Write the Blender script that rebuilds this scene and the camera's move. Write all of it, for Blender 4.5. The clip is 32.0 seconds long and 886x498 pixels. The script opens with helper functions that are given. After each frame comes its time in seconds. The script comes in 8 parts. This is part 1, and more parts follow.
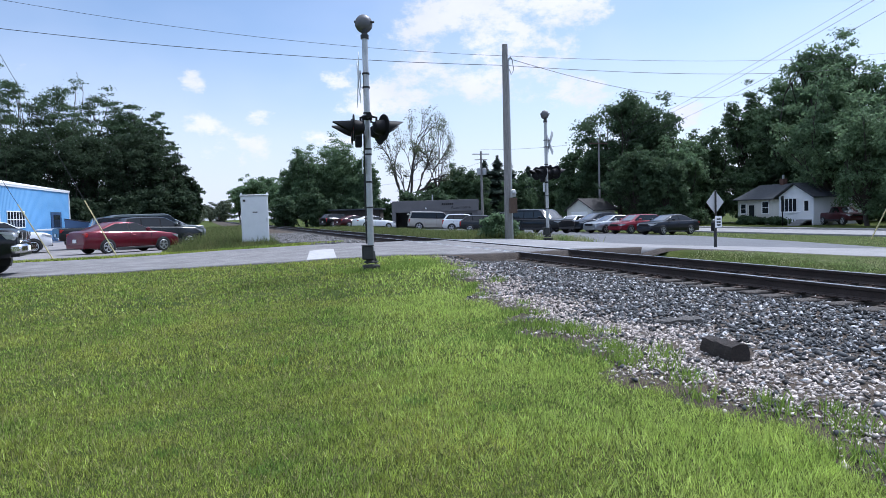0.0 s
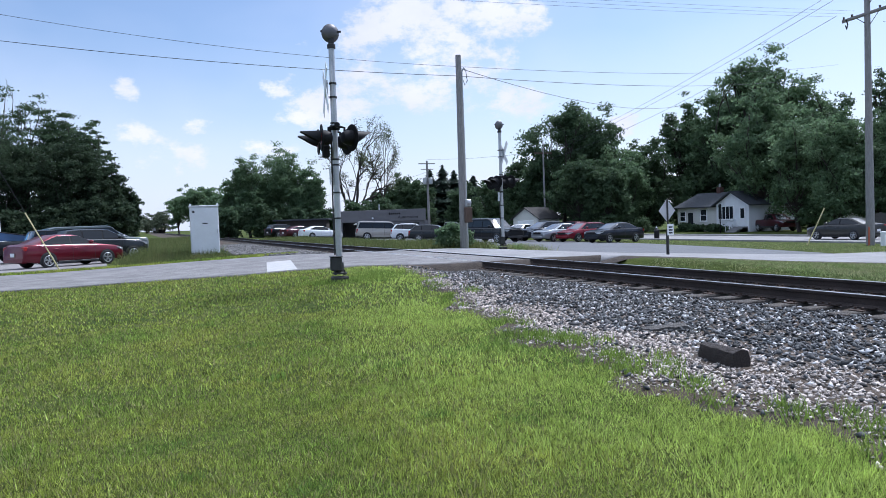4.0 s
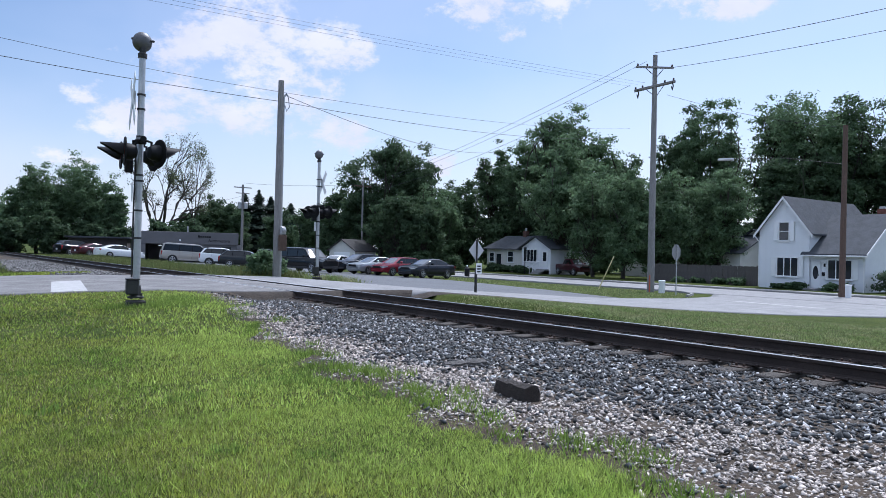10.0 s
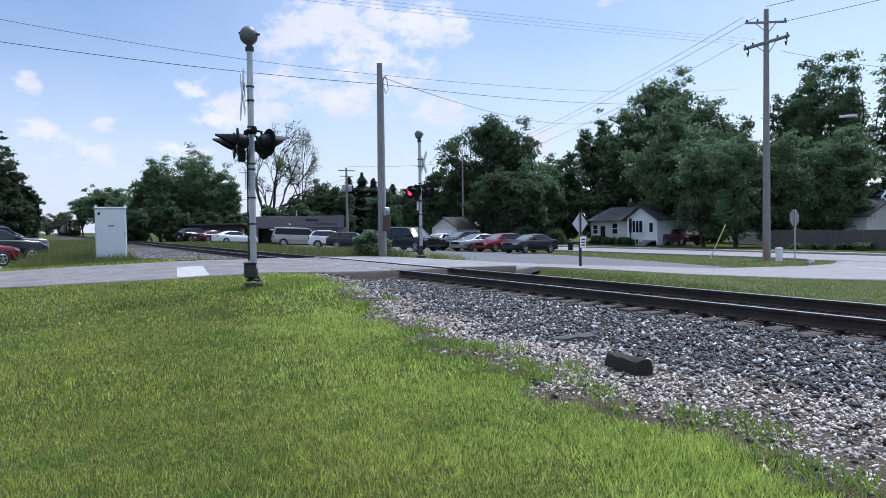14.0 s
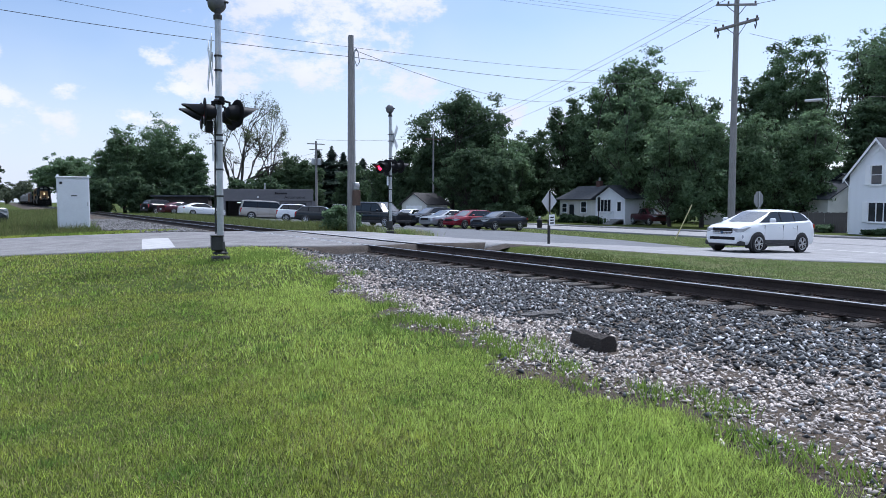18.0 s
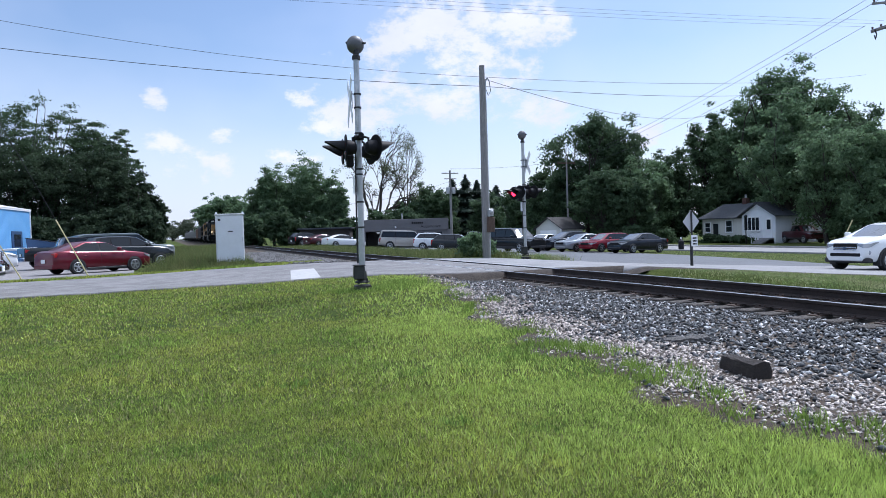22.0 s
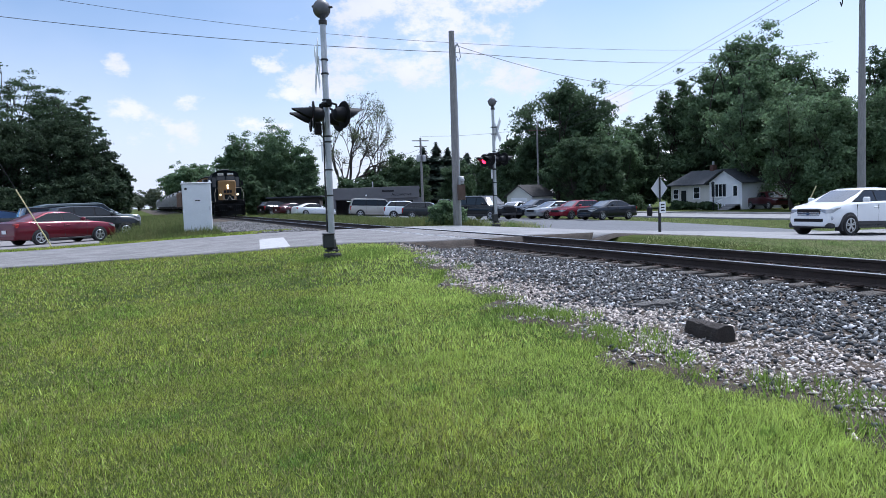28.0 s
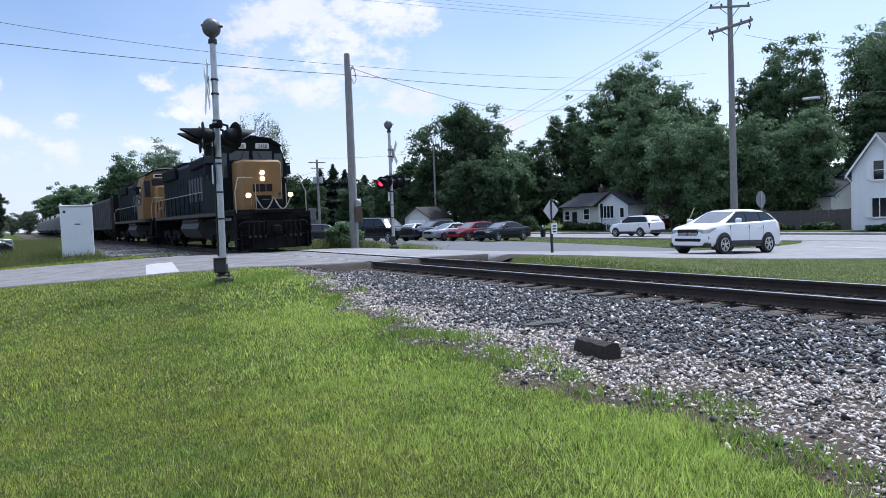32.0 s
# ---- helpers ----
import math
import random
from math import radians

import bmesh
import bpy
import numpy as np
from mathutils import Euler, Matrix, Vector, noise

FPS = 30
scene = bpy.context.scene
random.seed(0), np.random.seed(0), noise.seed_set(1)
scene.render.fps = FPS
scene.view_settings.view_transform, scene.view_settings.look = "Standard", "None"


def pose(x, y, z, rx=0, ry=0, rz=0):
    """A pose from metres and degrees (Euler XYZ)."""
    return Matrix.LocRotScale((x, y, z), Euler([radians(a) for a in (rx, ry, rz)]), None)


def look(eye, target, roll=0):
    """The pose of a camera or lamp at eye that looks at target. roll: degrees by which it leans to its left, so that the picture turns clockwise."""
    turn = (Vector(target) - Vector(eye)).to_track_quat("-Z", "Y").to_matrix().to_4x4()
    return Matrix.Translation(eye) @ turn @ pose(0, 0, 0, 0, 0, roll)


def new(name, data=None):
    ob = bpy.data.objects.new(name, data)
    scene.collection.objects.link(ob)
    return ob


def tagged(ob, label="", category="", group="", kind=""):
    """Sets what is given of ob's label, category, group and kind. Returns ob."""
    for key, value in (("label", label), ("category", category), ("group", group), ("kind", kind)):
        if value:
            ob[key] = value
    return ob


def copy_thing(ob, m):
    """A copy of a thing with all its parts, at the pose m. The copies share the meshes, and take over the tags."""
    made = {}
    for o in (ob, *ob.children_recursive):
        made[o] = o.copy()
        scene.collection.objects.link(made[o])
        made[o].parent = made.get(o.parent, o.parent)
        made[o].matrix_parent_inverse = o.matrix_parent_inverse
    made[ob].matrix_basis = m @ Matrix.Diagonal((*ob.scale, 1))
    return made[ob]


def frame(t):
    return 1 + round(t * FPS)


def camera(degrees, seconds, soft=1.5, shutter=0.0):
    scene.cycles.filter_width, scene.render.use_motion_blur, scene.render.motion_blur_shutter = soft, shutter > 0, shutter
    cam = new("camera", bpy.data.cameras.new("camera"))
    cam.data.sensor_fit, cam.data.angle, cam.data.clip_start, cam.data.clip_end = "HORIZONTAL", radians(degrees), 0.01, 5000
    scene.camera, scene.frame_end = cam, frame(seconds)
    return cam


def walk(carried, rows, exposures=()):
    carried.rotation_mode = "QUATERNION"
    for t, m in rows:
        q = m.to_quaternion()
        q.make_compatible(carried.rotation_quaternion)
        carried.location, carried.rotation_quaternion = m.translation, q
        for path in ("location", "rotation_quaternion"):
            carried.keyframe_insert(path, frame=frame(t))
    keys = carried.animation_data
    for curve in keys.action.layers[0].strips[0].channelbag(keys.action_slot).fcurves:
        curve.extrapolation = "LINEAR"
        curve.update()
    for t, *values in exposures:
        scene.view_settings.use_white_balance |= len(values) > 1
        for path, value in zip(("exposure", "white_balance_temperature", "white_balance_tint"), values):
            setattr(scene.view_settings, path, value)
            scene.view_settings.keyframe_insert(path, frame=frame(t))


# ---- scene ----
cam = camera(62.7, 32.0, soft=0.8)
PATH = [
    (0, 0.475, -0.153, 1.453, 87.15, 1.75, -18.02),
    (0.5, 0.273, -0.142, 1.473, 87.08, 1.93, -21.88),
    (1, 0.084, 0.021, 1.477, 87.03, 2.22, -24.54),
    (1.5, 0.012, 0.069, 1.486, 87.00, 2.35, -25.69),
    (2, -0.010, 0.066, 1.481, 87.07, 2.61, -25.06),
    (2.5, -0.020, 0.069, 1.483, 87.08, 2.64, -23.35),
    (4.5, -0.030, 0.059, 1.491, 87.96, 2.19, -22.54),
    (5, -0.033, 0.062, 1.491, 88.35, 2.19, -23.92),
    (5.5, -0.039, 0.048, 1.493, 88.65, 2.37, -23.04),
    (6, -0.059, 0.047, 1.502, 88.98, 2.49, -21.74),
    (6.5, -0.051, 0.034, 1.507, 89.31, 2.35, -21.47),
    (7, -0.048, 0.038, 1.505, 89.62, 2.05, -23.12),
    (7.5, -0.040, 0.041, 1.504, 89.93, 1.62, -26.28),
    (8, 0.005, 0.016, 1.500, 90.14, 1.03, -29.71),
    (8.5, 0.019, 0.023, 1.496, 90.33, 0.32, -33.00),
    (9, 0.018, 0.029, 1.494, 90.41, -0.47, -35.47),
    (9.5, 0.036, 0.035, 1.489, 90.33, -1.09, -36.79),
    (10, 0.031, 0.034, 1.493, 90.13, -1.22, -36.88),
    (10.5, 0.025, 0.031, 1.489, 89.82, -0.79, -35.75),
    (11, 0.005, 0.026, 1.495, 89.52, 0.00, -33.59),
    (11.5, -0.006, 0.040, 1.507, 89.33, 1.15, -30.49),
    (12, -0.015, 0.041, 1.505, 89.15, 1.66, -28.79),
    (12.5, 0.002, 0.050, 1.500, 88.98, 1.57, -28.57),
    (13, -0.008, 0.037, 1.501, 88.70, 1.29, -28.76),
    (13.5, -0.014, 0.033, 1.501, 88.41, 1.03, -28.95),
    (14, -0.022, 0.018, 1.498, 88.23, 0.89, -28.91),
    (14.5, -0.012, 0.023, 1.500, 88.10, 0.74, -29.03),
    (16.5, -0.012, 0.013, 1.495, 87.38, 0.02, -30.68),
    (17, -0.014, 0.008, 1.497, 87.04, -0.07, -30.99),
    (17.5, -0.015, 0.005, 1.496, 86.70, -0.13, -31.17),
    (18, -0.026, 0.003, 1.497, 86.32, -0.09, -31.27),
    (18.5, -0.026, 0.000, 1.491, 86.00, -0.07, -31.20),
    (19, -0.024, 0.002, 1.489, 85.85, 0.04, -31.07),
    (19.5, -0.021, 0.000, 1.492, 85.90, 0.07, -30.69),
    (20, -0.029, -0.007, 1.490, 86.30, 0.35, -29.83),
    (20.5, -0.041, -0.015, 1.493, 86.95, 0.73, -28.30),
    (21, -0.029, -0.004, 1.496, 87.71, 1.23, -25.83),
    (21.5, -0.038, -0.028, 1.497, 88.28, 1.65, -23.14),
    (22, -0.052, -0.018, 1.494, 88.53, 1.80, -20.75),
    (22.5, -0.032, 0.005, 1.491, 88.45, 1.88, -18.85),
    (23, -0.034, 0.006, 1.489, 88.22, 1.93, -17.82),
    (23.5, -0.034, 0.003, 1.489, 87.97, 2.03, -17.75),
    (24, -0.024, 0.010, 1.488, 87.77, 2.10, -18.21),
    (24.5, -0.028, 0.005, 1.488, 87.54, 2.16, -18.84),
    (25, -0.033, 0.002, 1.488, 87.28, 2.17, -19.62),
    (25.5, -0.029, -0.001, 1.488, 86.96, 2.14, -20.46),
    (27.5, -0.019, -0.003, 1.488, 86.22, 2.18, -22.53),
    (28, -0.018, -0.004, 1.487, 85.94, 2.09, -23.02),
    (28.5, -0.014, -0.002, 1.488, 85.64, 1.96, -23.67),
    (29, -0.016, -0.005, 1.487, 85.35, 1.81, -24.51),
    (29.5, -0.004, 0.002, 1.487, 85.12, 1.84, -25.51),
    (30, -0.001, -0.003, 1.493, 85.26, 1.99, -26.49),
    (30.5, -0.004, -0.027, 1.496, 85.70, 2.31, -27.37),
    (31, -0.004, -0.029, 1.502, 86.19, 2.60, -28.03),
    (31.5, 0.005, -0.020, 1.498, 86.75, 2.67, -28.96),
    (32, 0.018, -0.024, 1.501, 87.35, 2.28, -31.02),
]
walk(cam, [(t, pose(x, y, z, rx, ry, rz)) for t, x, y, z, rx, ry, rz in PATH],
     [(0.0, 0.12, 5760.0, 14.0), (5.0, 0.07, 5760.0, 14.0), (9.0, -0.02, 5760.0, 14.0), (14.0, -0.02, 5760.0, 14.0), (20.0, 0.09, 5760.0, 14.0), (25.0, 0.09, 5760.0, 14.0), (32.0, 0.10, 5760.0, 14.0)])

# ---- light: hazy summer sky, sun behind thin cloud ahead and to the right ----
SUN_AZ, SUN_EL = 72.0, 56.0   # degrees clockwise from +y, and above the horizon
sun_dir = Vector((math.sin(radians(SUN_AZ)) * math.cos(radians(SUN_EL)), math.cos(radians(SUN_AZ)) * math.cos(radians(SUN_EL)), math.sin(radians(SUN_EL))))
sun_lamp = bpy.data.lights.new("sun", "SUN")
sun_lamp.energy, sun_lamp.angle, sun_lamp.color = 4.2, radians(9.0), (1.0, 0.985, 0.96)
new("sun", sun_lamp).matrix_world = look(sun_dir * 100, (0, 0, 0))

world = bpy.data.worlds.new("world")
scene.world = world
world.use_nodes = True


def nodes_of(tree):
    """Two short makers: a node with set values, and a link."""
    def node(kind, **values):
        n = tree.nodes.new(kind)
        for key, value in values.items():
            if key.startswith("i_"):
                n.inputs[int(key[2:])].default_value = value
            else:
                setattr(n, key, value)
        return n
    return node, tree.links.new


def direction(az, slope):
    v = Vector((math.sin(radians(az)), math.cos(radians(az)), slope))
    return v.normalized()


def build_sky():
    tree = world.node_tree
    tree.nodes.clear()
    node, link = nodes_of(tree)
    out = node("ShaderNodeOutputWorld")
    bg = node("ShaderNodeBackground", i_1=1.0)
    sky = node("ShaderNodeTexSky", sky_type="NISHITA", sun_disc=False, sun_elevation=radians(SUN_EL), sun_rotation=radians(SUN_AZ), air_density=1.0, dust_density=1.2, ozone_density=1.2)
    scale = node("ShaderNodeVectorMath", operation="SCALE")
    scale.inputs[3].default_value = 0.140
    link(sky.outputs[0], scale.inputs[0])
    coord = node("ShaderNodeTexCoord")
    way = coord.outputs["Generated"]

    def math_node(op, a, b=None, clamp=False):
        n = node("ShaderNodeMath", operation=op, use_clamp=clamp)
        for k, v in enumerate((a, b)):
            if v is None:
                continue
            if isinstance(v, (int, float)):
                n.inputs[k].default_value = v
            else:
                link(v, n.inputs[k])
        return n.outputs[0]

    # big soft noise bends the outlines, finer noise gives the puffs
    def noise_at(size, detail, rough, off=0.0):
        m = node("ShaderNodeMapping")
        m.inputs[1].default_value = (off, off * 0.7, 0)
        m.inputs[3].default_value = (1.0, 1.0, 1.6)
        link(way, m.inputs[0])
        n = node("ShaderNodeTexNoise", i_2=size, i_3=detail, i_4=rough)
        link(m.outputs[0], n.inputs[0])
        return n.outputs[0]
    puff = noise_at(17.0, 12.0, 0.64)
    wide = noise_at(3.0, 4.0, 0.5, 2.3)
    # heaps of cloud: centre by azimuth and slope, radius across and up
    heaps = [(19.4, .295, .060, .050), (23.6, .290, .075, .062), (27.3, .268, .062, .045), (29.6, .255, .035, .028), (17.4, .245, .048, .036), (22.6, .230, .090, .06), (26.6, .222, .060, .05),
             (16.4, .200, .060, .035), (21.2, .185, .085, .045), (26.6, .172, .070, .036), (29.6, .155, .040, .022), (15.0, .160, .06, .03), (12.0, .155, .04, .03), (10.6, .186, .028, .018),
             (41.5, .345, .085, .045), (47.0, .37, .06, .04), (54.5, .345, .055, .030), (58.0, .325, .055, .028), (-0.4, .180, .018, .018), (1.0, .122, .045, .026), (3.9, .131, .024, .014), (2.4, .095, .060, .026), (9.8, .104, .045, .024),
             (-9.0, .36, .05, .02), (36.8, .112, .03, .02), (40.5, .105, .03, .02)]
    body = None
    for az, slope, rx, ry in heaps:
        c = direction(az, slope)
        right = Vector((math.cos(radians(az)), -math.sin(radians(az)), 0))
        up = right.cross(c).normalized()
        up = up if up.z > 0 else -up
        sub = node("ShaderNodeVectorMath", operation="SUBTRACT")
        link(way, sub.inputs[0])
        sub.inputs[1].default_value = c
        terms = []
        for axis, r in ((right, rx), (up, ry), (c, 0.3)):
            dot = node("ShaderNodeVectorMath", operation="DOT_PRODUCT")
            link(sub.outputs[0], dot.inputs[0])
            dot.inputs[1].default_value = axis / r
            terms.append(math_node("POWER", math_node("ABSOLUTE", dot.outputs["Value"]), 2.0))
        d = math_node("ADD", math_node("ADD", terms[0], terms[1]), terms[2])
        heap = math_node("SUBTRACT", 1.0, d)
        body = heap if body is None else math_node("SMOOTH_MAX", body, heap)
    edge = math_node("SUBTRACT", math_node("ADD", math_node("MULTIPLY", math_node("MAXIMUM", math_node("MINIMUM", body, 0.85), -0.9), 0.72), math_node("MULTIPLY", math_node("SUBTRACT", puff, 0.5), 4.6)), 0.14)
    mask = math_node("MULTIPLY", math_node("ADD", edge, 0.04), 1.15, True)
    soft = math_node("MULTIPLY", math_node("MULTIPLY", mask, mask), math_node("SUBTRACT", 3.0, math_node("MULTIPLY", mask, 2.0)))
    # thin veil low down and in drifts
    sep = node("ShaderNodeSeparateXYZ")
    link(way, sep.inputs[0])
    low = math_node("SUBTRACT", 1.0, math_node("MULTIPLY", sep.outputs[2], 4.2), True)
    veil = math_node("MULTIPLY", math_node("ADD", math_node("MULTIPLY", low, 0.78), math_node("MULTIPLY", math_node("SUBTRACT", wide, 0.42), 0.9)), 0.9, True)
    # shaded undersides
    shade = noise_at(5.0, 5.0, 0.55, 5.1)
    ramp = node("ShaderNodeMix", data_type="RGBA")
    link(math_node("MULTIPLY", math_node("SUBTRACT", shade, 0.38), 3.0, True), ramp.inputs[0])
    ramp.inputs[6].default_value, ramp.inputs[7].default_value = (0.80, 0.81, 0.93, 1), (1.0, 0.975, 1.0, 1)
    mix1 = node("ShaderNodeMix", data_type="RGBA")
    link(veil, mix1.inputs[0])
    link(scale.outputs[0], mix1.inputs[6])
    mix1.inputs[7].default_value = (0.84, 0.89, 1.02, 1)
    # unseen brightening of the sky overhead, added to raise the light on the ground
    high = math_node("MULTIPLY", math_node("SUBTRACT", sep.outputs[2], 0.42), 3.2, True)
    mix3 = node("ShaderNodeMix", data_type="RGBA")
    link(high, mix3.inputs[0])
    link(mix1.outputs[2], mix3.inputs[6])
    mix3.inputs[7].default_value = (1.0, 1.10, 1.25, 1)
    mix2 = node("ShaderNodeMix", data_type="RGBA")
    link(soft, mix2.inputs[0])
    link(mix3.outputs[2], mix2.inputs[6])
    link(ramp.outputs[2], mix2.inputs[7])
    link(mix2.outputs[2], bg.inputs[0])
    link(bg.outputs[0], out.inputs[0])


build_sky()

# ---- materials ----
MATS = {}


def mat(name, base, rough=0.6, metal=0.0, vary=0.25, size=6.0, fine=60.0, bump=0.0, coat=0.0, glow=None, glow_strength=0.0, tint=None, random=0.0, stretch=(1, 1, 1), spec=0.5, dirt=0.0, thin=0.0):
    """A procedural surface: base colour varied at two scales, with grain relief."""
    if name in MATS:
        return MATS[name]
    m = bpy.data.materials.new(name)
    m.use_nodes = True
    tree = m.node_tree
    node, link = nodes_of(tree)
    p = tree.nodes["Principled BSDF"]
    p.inputs["Roughness"].default_value = rough
    p.inputs["Metallic"].default_value = metal
    p.inputs["Specular IOR Level"].default_value = spec
    p.inputs["Coat Weight"].default_value = coat
    p.inputs["Coat Roughness"].default_value = 0.08
    coord = node("ShaderNodeTexCoord")
    mapping = node("ShaderNodeMapping")
    mapping.inputs[3].default_value = stretch
    link(coord.outputs["Object"], mapping.inputs[0])
    big = node("ShaderNodeTexNoise", i_2=1.0 / size * 4, i_3=5.0, i_4=0.6)
    small = node("ShaderNodeTexNoise", i_2=fine, i_3=3.0, i_4=0.6)
    link(mapping.outputs[0], big.inputs[0])
    link(mapping.outputs[0], small.inputs[0])
    other = tint if tint else tuple(c * (1 - vary) for c in base)
    mixer = node("ShaderNodeMix", data_type="RGBA")
    spread = node("ShaderNodeMapRange", i_1=0.35, i_2=0.65)
    link(big.outputs[0], spread.inputs[0])
    link(spread.outputs[0], mixer.inputs[0])
    mixer.inputs[6].default_value, mixer.inputs[7].default_value = (*base, 1), (*other, 1)
    value = node("ShaderNodeMapRange", i_1=0.3, i_2=0.7, i_3=1 - vary * 0.6, i_4=1 + vary * 0.4)
    link(small.outputs[0], value.inputs[0])
    factor = value.outputs[0]
    if random:
        info = node("ShaderNodeNewGeometry")
        r = node("ShaderNodeMapRange", i_3=1 - random, i_4=1 + random)
        link(info.outputs["Random Per Island"], r.inputs[0])
        mul = node("ShaderNodeMath", operation="MULTIPLY")
        link(factor, mul.inputs[0])
        link(r.outputs[0], mul.inputs[1])
        factor = mul.outputs[0]
    scale = node("ShaderNodeVectorMath", operation="SCALE")
    link(mixer.outputs[2], scale.inputs[0])
    link(factor, scale.inputs[3])
    colour = scale.outputs[0]
    if dirt:
        mud = node("ShaderNodeMix", data_type="RGBA")
        spot = node("ShaderNodeTexNoise", i_2=2.2, i_3=8.0, i_4=0.7)
        link(mapping.outputs[0], spot.inputs[0])
        cut = node("ShaderNodeMapRange", i_1=0.5, i_2=0.75, i_4=dirt)
        link(spot.outputs[0], cut.inputs[0])
        link(cut.outputs[0], mud.inputs[0])
        link(colour, mud.inputs[6])
        mud.inputs[7].default_value = (0.12, 0.09, 0.06, 1)
        colour = mud.outputs[2]
    link(colour, p.inputs["Base Color"])
    if bump:
        b = node("ShaderNodeBump", i_0=bump, i_1=0.02)
        link(small.outputs[0], b.inputs["Height"])
        link(b.outputs[0], p.inputs["Normal"])
    if glow:
        p.inputs["Emission Color"].default_value = (*glow, 1)
        p.inputs["Emission Strength"].default_value = glow_strength
    if thin:
        clear = node("ShaderNodeBsdfTranslucent")
        link(colour, clear.inputs[0])
        both = node("ShaderNodeMixShader", i_0=thin)
        link(p.outputs[0], both.inputs[1])
        link(clear.outputs[0], both.inputs[2])
        link(both.outputs[0], tree.nodes["Material Output"].inputs[0])
    MATS[name] = m
    return m


def glass_mat(name, base, rough=0.04):
    return mat(name, base, rough, 0.0, 0.05, spec=0.5, coat=0.0)


M_RAIL = mat("rail steel side", (0.055, 0.040, 0.034), 0.75, 0.3, 0.4, 2, 40, 0.3)
M_RAILTOP = mat("rail head polished", (0.55, 0.55, 0.56), 0.28, 1.0, 0.1, 2, 60)
M_TIE = mat("creosoted tie", (0.105, 0.090, 0.078), 0.9, 0, 0.5, 1.0, 30, 0.8, stretch=(1, 6, 6))
M_PLATE = mat("rusty plate", (0.075, 0.048, 0.036), 0.85, 0.2, 0.4, 1, 50, 0.3)
M_ASPHALT = mat("old asphalt", (0.225, 0.215, 0.21), 0.9, 0, 0.38, 3.0, 140, 0.5)
M_LOT = mat("parking asphalt", (0.13, 0.135, 0.145), 0.9, 0, 0.2, 7.0, 120, 0.3)
M_CONCRETE = mat("concrete", (0.265, 0.26, 0.26), 0.85, 0, 0.28, 3.0, 70, 0.25)
M_GALV = mat("aluminium mast", (0.50, 0.51, 0.52), 0.45, 0.75, 0.15, 1.0, 30, 0.05)
M_BLACK = mat("black enamel", (0.011, 0.011, 0.013), 0.6, 0, 0.3, 1.0, 30, 0.05, spec=0.22)
M_DARKMETAL = mat("dark iron", (0.05, 0.05, 0.05), 0.6, 0.4, 0.3, 1.0, 40, 0.1)
M_POLE = mat("weathered pole wood", (0.285, 0.275, 0.27), 0.9, 0, 0.3, 0.8, 25, 0.5, stretch=(6, 6, 0.5))
M_POLEBROWN = mat("brown pole wood", (0.13, 0.085, 0.065), 0.9, 0, 0.3, 0.8, 25, 0.5, stretch=(6, 6, 0.5))
M_WIRE = mat("wire", (0.03, 0.03, 0.033), 0.6, 0, 0.05)
M_WHITE = mat("white enamel", (0.72, 0.74, 0.76), 0.5, 0, 0.06, 2.0, 20, 0.02)
M_SIDING = mat("white siding", (0.74, 0.76, 0.79), 0.6, 0, 0.06, 3.0, 30, 0.03)
M_CREAM = mat("cream siding", (0.62, 0.61, 0.57), 0.7, 0, 0.1, 3.0, 30, 0.03)
M_SHINGLE = mat("grey shingles", (0.055, 0.062, 0.074), 0.9, 0, 0.3, 2.0, 45, 0.5)
M_GLASS = glass_mat("window glass", (0.02, 0.024, 0.03))
M_TRIM = mat("white trim", (0.78, 0.79, 0.80), 0.5, 0, 0.05, 2.0, 20)
M_BLUE = mat("blue steel cladding", (0.16, 0.38, 0.66), 0.45, 0.0, 0.08, 6.0, 20, 0.02)
M_DKBLUE = mat("dark blue paint", (0.03, 0.07, 0.15), 0.5, 0, 0.15)
M_SHOP = mat("grey shop front", (0.14, 0.135, 0.14), 0.7, 0, 0.15, 5.0, 20, 0.05)
# Near-black that paints shade into rim wells and the shop bay
M_SHADE = mat("shade black", (0.012, 0.012, 0.012), 0.9, 0, 0.2)
M_TYRE = mat("tyre rubber", (0.018, 0.018, 0.019), 0.85, 0, 0.2, 1.0, 30, 0.1)
M_RIM = mat("alloy rim", (0.55, 0.56, 0.58), 0.3, 0.9, 0.08)
M_CHROME = mat("chrome", (0.7, 0.7, 0.72), 0.12, 1.0, 0.03)
M_CARGLASS = mat("car glass", (0.006, 0.008, 0.009), 0.02, 0.0, 0.05, spec=0.6)
M_PLASTIC = mat("black plastic", (0.025, 0.025, 0.027), 0.6, 0, 0.15, 1.0, 40)
M_LAMP = mat("headlamp lens", (0.40, 0.42, 0.45), 0.08, 0.3, 0.05, coat=0.6)
M_REDLENS = mat("red lens", (0.35, 0.012, 0.015), 0.12, 0, 0.1, coat=0.5)
M_AMBER = mat("amber lens", (0.55, 0.20, 0.03), 0.2, 0, 0.1)
M_YELLOW = mat("yellow guard plastic", (0.62, 0.53, 0.28), 0.6, 0, 0.12)
M_BARK = mat("bark", (0.060, 0.050, 0.042), 0.95, 0, 0.4, 1.0, 14, 0.7, stretch=(2, 2, 0.6))
M_FENCE = mat("weathered fence board", (0.11, 0.10, 0.095), 0.9, 0, 0.3, 1.0, 20, 0.3, stretch=(8, 8, 0.6))
M_PAINT = mat("road paint", (0.44, 0.43, 0.42), 0.8, 0, 0.2, 1.0, 40, 0.1)


